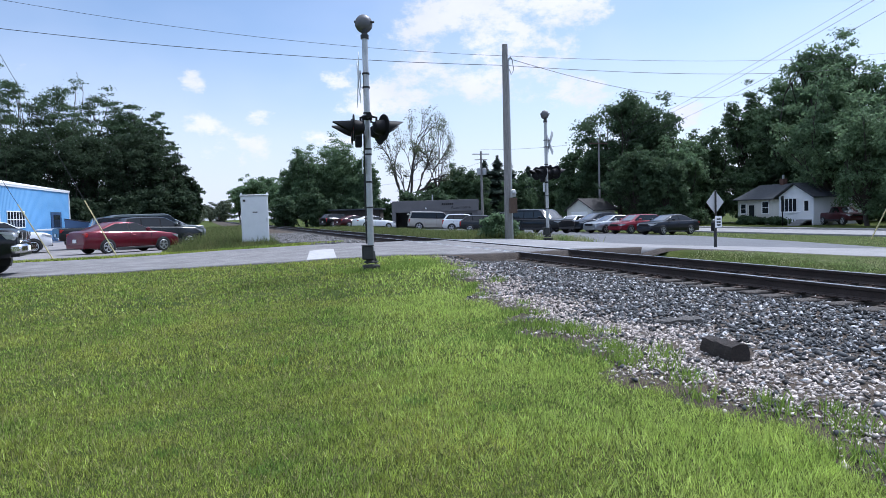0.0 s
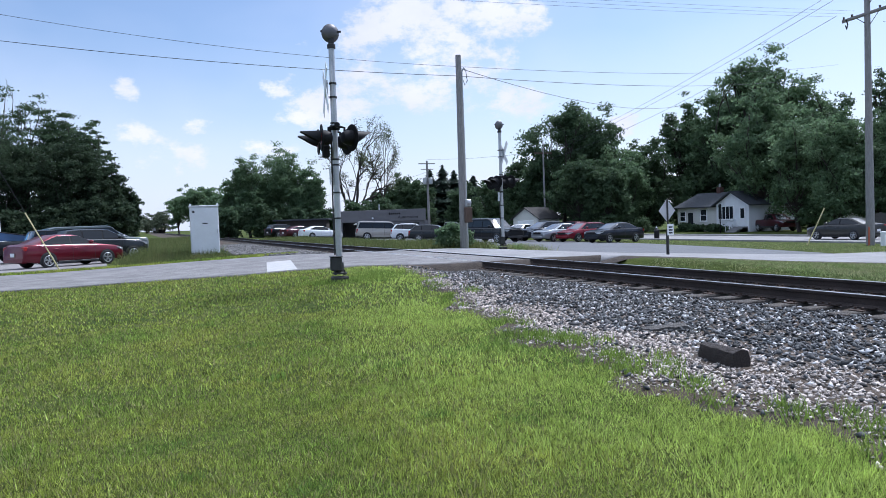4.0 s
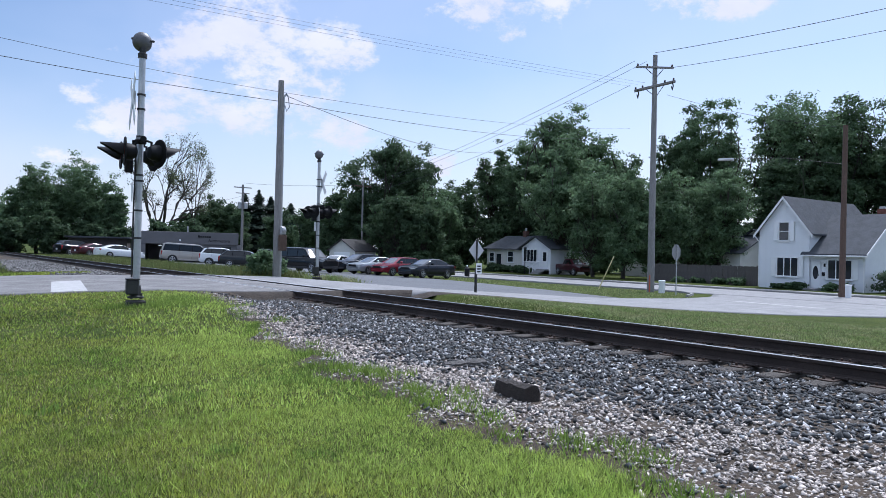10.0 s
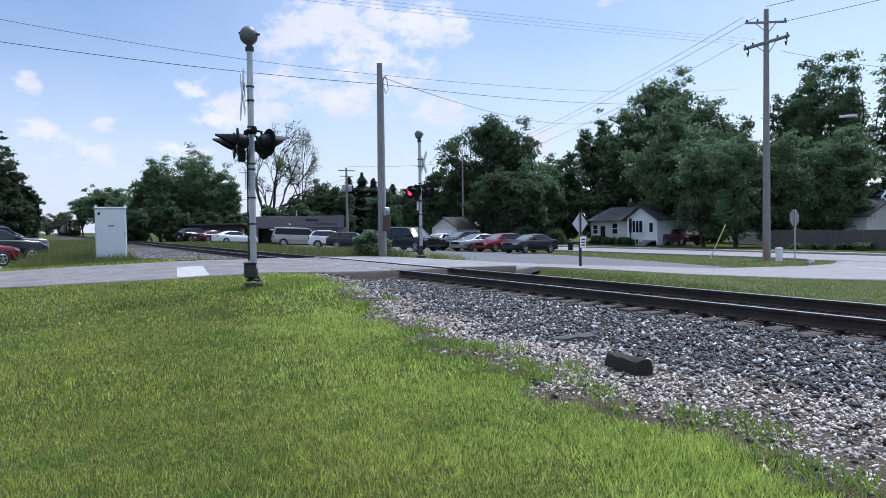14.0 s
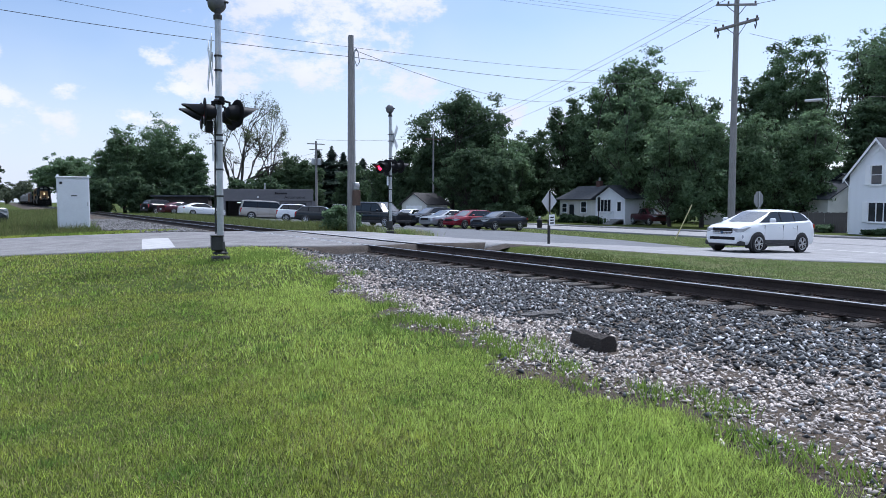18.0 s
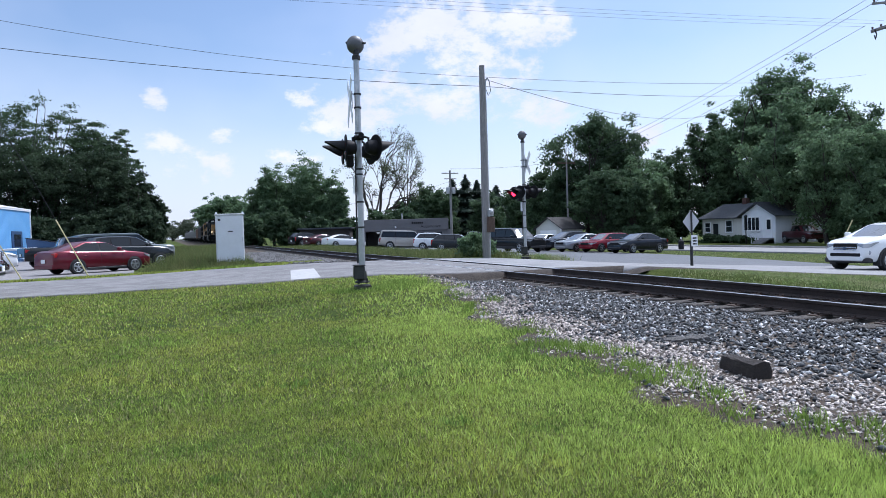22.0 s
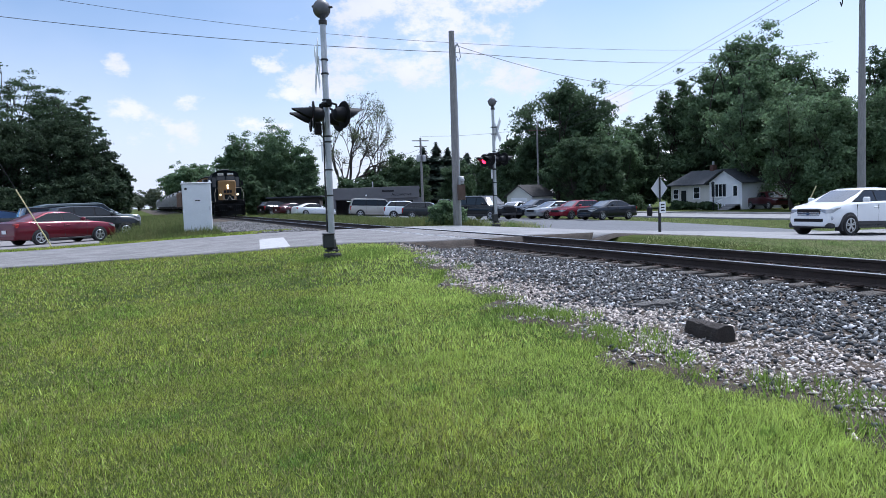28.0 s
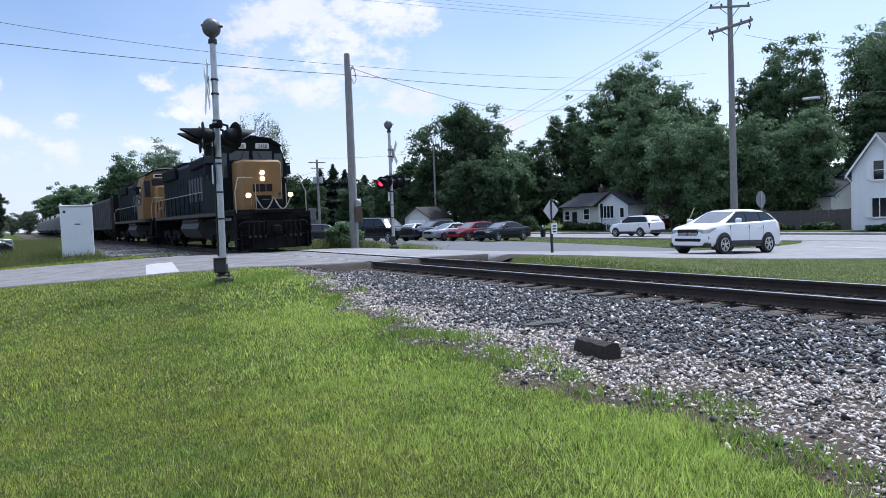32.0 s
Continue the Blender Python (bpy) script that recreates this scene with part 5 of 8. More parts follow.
part("lower_grille", Shape().box(2.18, -0.55, 0.46, 2.285, 0.55, 0.58, 0.02), M_BLACK, ESCAPE, "black lower grille")
part("chin", Shape().box(1.95, -0.80, 0.26, 2.24, 0.80, 0.44, 0.04), M_PLASTIC, ESCAPE, "black lower bumper")
for s in (-1, 1):
    part("fog_lamp", Shape().lathe([(0.09, 0), (0.09, 0.05), (0.05, 0.06)], 14, Matrix.Translation((2.10, s * 0.72, 0.60)) @ pose(0, 0, 0, 0, 90, 12 * s)), M_LAMP, ESCAPE, "round fog lamp", True)
    part("side_cladding", Shape().box(-0.9, s * 0.90, 0.36, 0.98, s * 0.932, 0.50, 0.012), M_PLASTIC, ESCAPE, "black door cladding")
MAROON = car("suv", "suv", stand(43.0, -30, 90), P_MAROON, "maroon sport utility car driving along the street")
SEDAN3 = car("sedan", "sedan", stand(43.5, -50, 90), P_OLIVE, "dark olive grey sedan driving along the street")
WHITE2 = car("suv", "suv", stand(44.6, -40, 90), P_WHITE, "white sport utility car driving along the street")
SEDAN2 = car("sedan", "sedan", stand(40.6, 150, 270), P_GREY, "dark grey sedan driving along the street")

# ---- houses and sheds ----
def siding(t, name, x, y0, y1, z0, z1, face, material, label, step=0.18):
    """Lapped boards over a wall plane, each an object; every course stands out at its foot."""
    n = max(1, round((z1 - z0) / step))
    h = (z1 - z0) / n
    data = Shape().add([(0, y0, h), (0, y1, h), (face * 0.011, y1, 0), (face * 0.011, y0, 0), (0, y0, 0), (0, y1, 0)], [(0, 1, 2, 3), (3, 2, 5, 4), (0, 3, 4), (1, 5, 2)]).mesh("board")
    data.materials.append(material)
    for k in range(n):
        b = new("board", data)
        b.parent = t
        b.location = (x, 0, z0 + h * k)


def window(parent, face_x, y, z0, z1, w, panes=1, sash=True, shutters=False, depth=0.08, frame_mat=None, glass=None):
    """A window in a wall that faces -x: frame, sill, panes and a sash bar."""
    fm = frame_mat or M_TRIM
    f = Shape()
    f.box(face_x - 0.06, y - w / 2 - 0.09, z0 - 0.09, face_x + depth, y - w / 2, z1 + 0.09, 0.01)
    f.box(face_x - 0.06, y + w / 2, z0 - 0.09, face_x + depth, y + w / 2 + 0.09, z1 + 0.09, 0.01)
    f.box(face_x - 0.06, y - w / 2, z1, face_x + depth, y + w / 2, z1 + 0.09, 0.01)
    f.box(face_x - 0.06, y - w / 2, z0 - 0.09, face_x + depth, y + w / 2, z0, 0.01)
    for k in range(1, panes):
        yy = y - w / 2 + w * k / panes
        f.box(face_x - 0.05, yy - 0.035, z0, face_x + 0.02, yy + 0.035, z1)
    fo = part("window_frame", f, fm, parent, "white window frame" if fm is M_TRIM else "")
    part("window_sill", Shape().box(face_x - 0.11, y - w / 2 - 0.13, z0 - 0.13, face_x, y + w / 2 + 0.13, z0 - 0.09, 0.01), fm, fo)
    for k in range(panes):
        a, b = y - w / 2 + w * k / panes + 0.02, y - w / 2 + w * (k + 1) / panes - 0.02
        part("pane", Shape().box(face_x - 0.022, a, z0, face_x - 0.012, b, z1), glass or M_GLASS, fo, "dark glass")
        if sash:
            part("sash_bar", Shape().box(face_x - 0.045, a, (z0 + z1) / 2 - 0.025, face_x - 0.02, b, (z0 + z1) / 2 + 0.025), fm, fo)
    if shutters:
        for s in (-1, 1):
            c = y + s * (w / 2 + 0.28)
            part("shutter", Shape().box(face_x - 0.07, c - 0.18, z0 - 0.05, face_x - 0.03, c + 0.18, z1 + 0.06, 0.01), M_TRIM, parent, "white shutter")
    return fo


def gable_roof(t, x0, x1, y0, y1, eave, ridge, along_x, over=0.35, thick=0.14, material=None, label="grey shingle roof"):
    """Two pitched slabs with overhang; the ridge runs along x or along y."""
    s = Shape()
    if along_x:
        ym = (y0 + y1) / 2
        slope = (ridge - eave) / ((y1 - y0) / 2)
        for sy, ye in ((-1, y0), (1, y1)):
            oy = ye + sy * over
            oz = eave - slope * over
            s.add([(x0 - over, ym, ridge), (x1 + over, ym, ridge), (x1 + over, oy, oz), (x0 - over, oy, oz), (x0 - over, ym, ridge + thick), (x1 + over, ym, ridge + thick), (x1 + over, oy, oz + thick), (x0 - over, oy, oz + thick)],
                  [(0, 1, 2, 3), (7, 6, 5, 4), (0, 4, 5, 1), (1, 5, 6, 2), (2, 6, 7, 3), (3, 7, 4, 0)])
    else:
        xm = (x0 + x1) / 2
        slope = (ridge - eave) / ((x1 - x0) / 2)
        for sx, xe in ((-1, x0), (1, x1)):
            ox = xe + sx * over
            oz = eave - slope * over
            s.add([(xm, y0 - over, ridge), (xm, y1 + over, ridge), (ox, y1 + over, oz), (ox, y0 - over, oz), (xm, y0 - over, ridge + thick), (xm, y1 + over, ridge + thick), (ox, y1 + over, oz + thick), (ox, y0 - over, oz + thick)],
                  [(0, 1, 2, 3), (7, 6, 5, 4), (0, 4, 5, 1), (1, 5, 6, 2), (2, 6, 7, 3), (3, 7, 4, 0)])
    return part("roof", s, material or M_SHINGLE, t, label)


def gable_wall(x, y0, y1, z0, eave, ridge, depth):
    ym = (y0 + y1) / 2
    return Shape().prism([(y0, z0), (y1, z0), (y1, eave), (ym, ridge), (y0, eave)], "x", x, x + depth)


def white_house():
    z = -0.86
    t = thing("house", pose(55.3, 0, z), "white two-storey wooden house with a grey roof and a porch wing", "house")
    y0, y1, eave, ridge = 27.45, 31.45, 4.5, 7.05
    part("main_wall", gable_wall(0, y0, y1, -0.2, eave, ridge, 11.4), M_SIDING, t, "white boarded gable wall")
    siding(t, "wall_boards", -0.003, y0, y1, 0.0, eave - 0.1, -1, M_SIDING, "white lapped boards")
    gable_roof(t, 0, 11.4, y0, y1, eave, ridge, True, 0.32, 0.13)
    rake = Shape()
    ym, sl = (y0 + y1) / 2, (ridge - eave) / ((y1 - y0) / 2)
    for s in (-1, 1):
        a, b = Vector((-0.33, ym, ridge + 0.1)), Vector((-0.33, ym + s * ((y1 - y0) / 2 + 0.36), eave - sl * 0.36 + 0.1))
        rake.add([a, b, b - Vector((0, 0, 0.24)), a - Vector((0, 0, 0.24)), a + Vector((0.05, 0, 0)), b + Vector((0.05, 0, 0)), b + Vector((0.05, 0, -0.24)), a + Vector((0.05, 0, -0.24))],
                 [(0, 1, 2, 3), (4, 7, 6, 5), (0, 4, 5, 1), (3, 2, 6, 7), (1, 5, 6, 2), (0, 3, 7, 4)])
    part("bargeboard", rake, M_TRIM, t, "white bargeboards")
    window(t, -0.02, 29.43, 3.75, 5.10, 0.74, 1, True, True)
    window(t, -0.02, 29.12, 0.98, 2.36, 1.62, 3, False, True)
    part("gable_vent", Shape().box(-0.03, ym - 0.14, 6.1, 0.0, ym + 0.14, 6.3, 0.01), M_TRIM, t)
    part("downpipe", Shape().tube([(-0.3, y1 + 0.3, eave - 0.35), (-0.08, y1 - 0.02, eave - 0.9), (-0.08, y1 - 0.02, 0.1)], 0.04, 8), M_TRIM, t, "white downpipe", True)
    # wing with the long sloping roof over the door
    wy0, wy1 = 23.55, y0
    part("wing_wall", Shape().prism([(0.25, -0.2), (9.0, -0.2), (9.0, 2.7), (4.6, 5.5), (0.25, 2.72)], "y", wy0, wy1 - 0.003), M_SIDING, t, "white boarded wing")
    siding(t, "wall_boards", 0.247, wy0, wy1, 0.0, 2.6, -1, M_SIDING, "white lapped boards")
    s = Shape()
    for ax, az, bx, bz in ((-0.25, 2.58, 4.6, 5.72), (4.6, 5.72, 9.4, 2.6)):
        s.add([(ax, wy0 - 0.3, az), (ax, wy1 + 0.55, az), (bx, wy1 + 0.55, bz), (bx, wy0 - 0.3, bz), (ax, wy0 - 0.3, az + 0.13), (ax, wy1 + 0.55, az + 0.13), (bx, wy1 + 0.55, bz + 0.13), (bx, wy0 - 0.3, bz + 0.13)],
              [(0, 1, 2, 3), (7, 6, 5, 4), (0, 4, 5, 1), (1, 5, 6, 2), (2, 6, 7, 3), (3, 7, 4, 0)])
    part("wing_roof", s, M_SHINGLE, t, "grey shingle wing roof")
    part("gutter", Shape().box(-0.34, wy0 - 0.3, 2.50, -0.24, wy1 + 0.5, 2.62, 0.02), M_TRIM, t, "white gutter")
    d = part("door", Shape().box(0.19, 26.72, 0.12, 0.24, 27.38, 2.18, 0.01), M_TRIM, t, "white front door with an oval glass")
    part("door_glass", Shape().lathe([(0.5, 0), (0.48, 0.012)], 24, Matrix.Translation((0.19, 27.05, 1.30)) @ pose(0, 0, 0, 0, -90, 0) @ Matrix.Diagonal((1.0, 0.42, 1, 1))), M_GLASS, d, "oval glass")
    part("door_handle", Shape().box(0.14, 26.78, 1.05, 0.19, 26.82, 1.2, 0.01), M_CHROME, d)
    window(t, 0.22, 25.3, 0.90, 2.25, 1.65, 3, False, True)
    for ax, az, bx, bz in ((-0.3, 2.56, 4.6, 5.72), (4.6, 5.72, 9.4, 2.58)):
        part("wing_rake", Shape().add([(ax, wy0 - 0.34, az - 0.08), (bx, wy0 - 0.34, bz - 0.08), (bx, wy0 - 0.34, bz + 0.15), (ax, wy0 - 0.34, az + 0.15), (ax, wy0 - 0.30, az - 0.08), (bx, wy0 - 0.30, bz - 0.08), (bx, wy0 - 0.30, bz + 0.15), (ax, wy0 - 0.30, az + 0.15)], [(0, 1, 2, 3), (7, 6, 5, 4), (0, 4, 5, 1), (3, 2, 6, 7), (0, 3, 7, 4), (1, 5, 6, 2)]), M_TRIM, t, "white bargeboard of the wing")
    part("wing_downpipe", Shape().tube([(-0.28, wy0 - 0.1, 2.5), (0.16, wy0 + 0.06, 2.2), (0.16, wy0 + 0.06, 0.1), (-0.5, wy0 - 0.2, -0.05)], 0.04, 8), M_TRIM, t, "white downpipe", True)
    part("porch_lamp", Shape().box(0.12, 26.30, 1.75, 0.24, 26.44, 2.0, 0.02), M_BLACK, t, "black porch lamp")
    part("mail_box", Shape().box(0.1, 26.32, 1.05, 0.24, 26.56, 1.35, 0.02), M_BLACK, t, "black letter box")
    part("step", Shape().box(-0.9, 26.5, -0.2, 0.24, 27.6, 0.12, 0.02), M_CONCRETE, t)
    part("step", Shape().box(-1.4, 26.4, -0.2, -0.9, 27.7, -0.04, 0.02), M_CONCRETE, t)
    ch = part("chimney", Shape().box(5.4, 24.35, 4.6, 6.0, 24.95, 6.30, 0.02), mat("brick", (0.20, 0.075, 0.055), 0.9, 0, 0.35, 1, 30, 0.4), t, "brick chimney")
    part("chimney_cap", Shape().box(5.5, 24.45, 6.30, 5.9, 24.85, 6.48, 0.02), M_GALV, ch)


white_house()


def cottage():
    c = Matrix.Translation((59.0, 61.6, -0.95)) @ pose(0, 0, 0, 0, 0, 0)
    t = thing("cottage", c, "low cream cottage with a grey roof and a glazed front", "house")
    # side wing faces -x; front room faces -y and -x
    part("wall", Shape().prism([(-0.5, 0), (6.5, 0), (6.5, 2.9), (3.0, 4.4), (-0.5, 2.9)], "y", -0.2, 7.2), M_CREAM, t, "cream boarded wall")
    siding(t, "wall_boards", -0.503, -0.2, 7.2, 0.05, 2.85, -1, M_CREAM, "cream lapped boards")
    gable_roof(t, -0.5, 6.5, -0.2, 7.2, 2.9, 4.35, False, 0.4, 0.12)
    part("front_wall", gable_wall(-1.2, -4.4, 0.2, 0, 3.0, 4.25, 6.5), M_SIDING, t, "pale boarded front room")
    siding(t, "wall_boards", -1.203, -4.4, 0.2, 0.05, 1.2, -1, M_TRIM, "white lapped boards")
    gable_roof(t, -1.2, 5.0, -4.4, 0.2, 3.0, 4.25, True, 0.4, 0.12)
    window(t, -1.22, -1.2, 1.45, 2.75, 2.1, 4, False)
    d = part("door", Shape().box(-1.26, -4.0, 0.6, -1.21, -3.1, 2.7, 0.01), M_TRIM, t, "white front door")
    part("door_glass", Shape().box(-1.272, -3.8, 1.5, -1.262, -3.3, 2.5), M_GLASS, d)
    window(t, -0.52, 2.9, 1.3, 2.5, 0.9, 1, True)
    part("side_door", Shape().box(-0.56, 4.6, 0.1, -0.51, 5.4, 2.2, 0.01), M_GLASS, t, "dark side door")
    window(t, -0.52, 6.3, 1.3, 2.3, 0.8, 1, True)
    for k in range(4):
        part("step", Shape().box(-2.0 - 0.35 * k, -4.2, 0.0, -1.2, -2.9, 0.62 - 0.15 * k, 0.01), M_CONCRETE, t)
    r = Shape()
    for k in range(4):
        r.tube([(-1.4 - 0.5 * k, -2.85, 0.5 - 0.14 * k), (-1.4 - 0.5 * k, -2.85, 1.5 - 0.14 * k)], 0.025, 6)
    r.tube([(-1.3, -2.85, 1.5), (-3.0, -2.85, 1.02)], 0.03, 6)
    part("handrail", r, M_TRIM, t, "white handrail")
    cc = part("chimney", Shape().box(2.7, 3.7, 4.0, 3.25, 4.3, 5.05, 0.02), mat("dull brick", (0.13, 0.07, 0.055), 0.9, 0, 0.35, 1, 30, 0.4), t, "dull brick chimney")
    part("chimney_pot", Shape().lathe([(0.14, 5.05), (0.12, 5.45)], 10, Matrix.Translation((2.97, 4.0, 0))), M_GALV, cc, "pale chimney pot")
    lp = thing("lamp_post", pose(54.9, 58.2, gz(54.9, 58.2)), "short black lamp post on the cottage lawn", "lamp post")
    part("post", Shape().tube([(0, 0, -0.1), (0, 0, 2.5)], 0.05, 8), M_BLACK, lp)
    part("lantern", Shape().lathe([(0.06, 2.5), (0.14, 2.6), (0.16, 2.9), (0.04, 3.0)], 8), M_GLASS, lp)
    # further house behind the lawn trees
    h = thing("house", pose(66, 44.5, -0.95), "pale low house half hidden by trees", "house")
    part("wall", Shape().prism([(0, 0), (8, 0), (8, 2.9), (4, 4.6), (0, 2.9)], "y", -5, 9), M_CREAM, h, "pale boarded wall")
    gable_roof(h, 0, 8, -5, 9, 2.9, 4.6, False, 0.4, 0.12)
    window(h, -0.02, 3.5, 1.1, 2.3, 1.4, 2, True)
    window(h, -0.02, -2.0, 1.1, 2.3, 1.4, 2, True)
    g = thing("house", pose(70, 40.5, -0.95), "cream bungalow behind the garden fence", "house")
    part("wall", gable_wall(0, -3.5, 3.2, 0, 3.2, 5.2, 8), M_CREAM, g, "cream boarded wall")
    gable_roof(g, 0, 8, -3.5, 3.2, 3.2, 5.2, True, 0.45, 0.12)
    window(g, -0.02, 1.2, 1.7, 2.9, 1.9, 3, True)
    window(g, -0.02, -2.4, 2.0, 2.7, 0.8, 1, True)


cottage()


def garage():
    t = thing("garage", pose(42.6, 74.6, -0.75, 0, 0, 30), "small white garage with a dark shingle roof", "garage")
    part("wall", gable_wall(-2.2, -1.65, 1.65, 0, 2.1, 3.25, 5.0), M_CREAM, t, "cream boarded wall")
    gable_roof(t, -2.2, 2.8, -1.65, 1.65, 2.1, 3.25, True, 0.28, 0.10, mat("brown shingles", (0.045, 0.042, 0.042), 0.9, 0, 0.3, 2, 40, 0.4), "dark shingle roof")
    d = part("garage_door", Shape().box(-2.26, -1.05, 0.05, -2.21, 1.05, 1.85, 0.01), M_TRIM, t, "white panelled garage door")
    for k in range(4):
        part("door_panel", Shape().box(-2.275, -0.97, 0.10 + 0.44 * k, -2.26, 0.97, 0.48 + 0.44 * k, 0.005), M_TRIM, d)
    part("corner_trim", Shape().box(-2.25, -1.70, 0, -2.1, -1.6, 2.0), M_TRIM, t)


garage()


def fence():
    """Grey board fence along the garden."""
    t = thing("fence", pose(57.0, 0, -0.9), "weathered grey board fence along a garden", "fence")
    rnd = random.Random(3)
    y, x = 32.6, 0.0
    proto = Shape().box(-0.012, -0.072, -0.1, 0.012, 0.072, 1.62).mesh("board")
    proto.materials.append(M_FENCE)
    while y < 43.0:
        b = new("board", proto)
        b.parent = t
        b.matrix_local = pose(rnd.uniform(-0.008, 0.008), y, rnd.uniform(-0.03, 0.02), rnd.uniform(-0.5, 0.5), 0, 0)
        y += 0.152
    for yy in np.arange(32.6, 43.2, 2.4):
        part("post", Shape().box(0.02, yy - 0.05, -0.3, 0.12, yy + 0.05, 1.7), M_FENCE, t)
    for zz in (0.35, 1.25):
        part("rail", Shape().box(0.015, 32.5, zz - 0.04, 0.055, 43.1, zz + 0.04), M_FENCE, t)


fence()


def repair_shop():
    """Long flat-fronted workshop with a dark open bay."""
    t = thing("repair_shop", Matrix.Translation((26.8, 83.9, -0.55)) @ pose(0, 0, 0, 0, 0, -18), "low grey repair shop with dark open bays", "workshop")
    # face towards -y
    part("fascia", Shape().box(-5.2, 0, 2.15, 5.3, 0.35, 3.55, 0.02), M_SHOP, t, "grey sheet fascia")
    for x in (-5.2, -2.1, 1.0, 5.1):
        part("pier", Shape().box(x, 0.05, -0.2, x + 0.45, 0.4, 2.15, 0.02), M_SHOP, t, "grey pier")
    part("back_wall", Shape().box(-5.2, 7.0, -0.2, 5.3, 7.3, 3.3), M_SHOP, t)
    part("side_wall", Shape().box(5.0, 0.4, -0.2, 5.3, 7.0, 3.4), M_SHOP, t)
    part("side_wall", Shape().box(-5.2, 0.4, -0.2, -4.9, 7.0, 3.4), M_SHOP, t)
    part("roof", Shape().box(-5.3, 0.35, 3.2, 5.4, 7.4, 3.4), M_SHOP, t, "flat dark roof")
    part("floor", Shape().box(-4.9, 0.1, -0.2, 5.0, 7.0, 0.02), M_SHADE, t, "bay floor coloured black for the shade inside")
    part("infill", Shape().box(1.45, 0.2, -0.2, 5.1, 0.34, 2.15), M_SHOP, t)
    part("window_glass", Shape().box(1.9, 0.16, 1.0, 4.5, 0.2, 1.9), M_GLASS, t, "dark shop window")
    for k in range(6):
        part("letter_bar", Shape().box(0.85 + 0.24 * k, -0.05, 2.95, 1.03 + 0.24 * k, -0.003, 3.20 if k == 0 else 3.14), M_BLACK, t, "plain dark bar of a name board")
    board = lettering("Automotive", 0.50, M_BLACK, t)
    board.matrix_local = pose(3.15, -0.008, 2.45, 90, 0, 0)
    part("bay_lamp", Shape().box(-3.5, 1.4, 1.95, -2.9, 1.6, 2.0), mat("bay tube", (0.9, 0.9, 0.9), 0.5, glow=(0.9, 0.95, 1.0), glow_strength=1.5), t, "lit tube in the bay")
    part("flue", Shape().tube([(-0.3, 3, 3.4), (-0.3, 3, 4.3)], 0.08, 8), M_GALV, t)
    part("wall_lamp", Shape().box(-1.2, -0.12, 2.5, -1.0, 0.0, 2.7, 0.03), M_TRIM, t)
    w = thing("shed", Matrix.Translation((18.6, 91.0, -0.4)) @ pose(0, 0, 0, 0, 0, -18), "dark low wooden shed beside the shop", "shed")
    part("wall", Shape().box(-3.2, 0, 0, 3.0, 5, 2.5), mat("dark boards", (0.05, 0.042, 0.038), 0.9, 0, 0.3, 1, 15, 0.2), w)
    part("roof", Shape().box(-3.5, -0.4, 2.5, 3.3, 5.3, 2.68, 0.02), M_SHINGLE, w, "grey flat roof")


repair_shop()


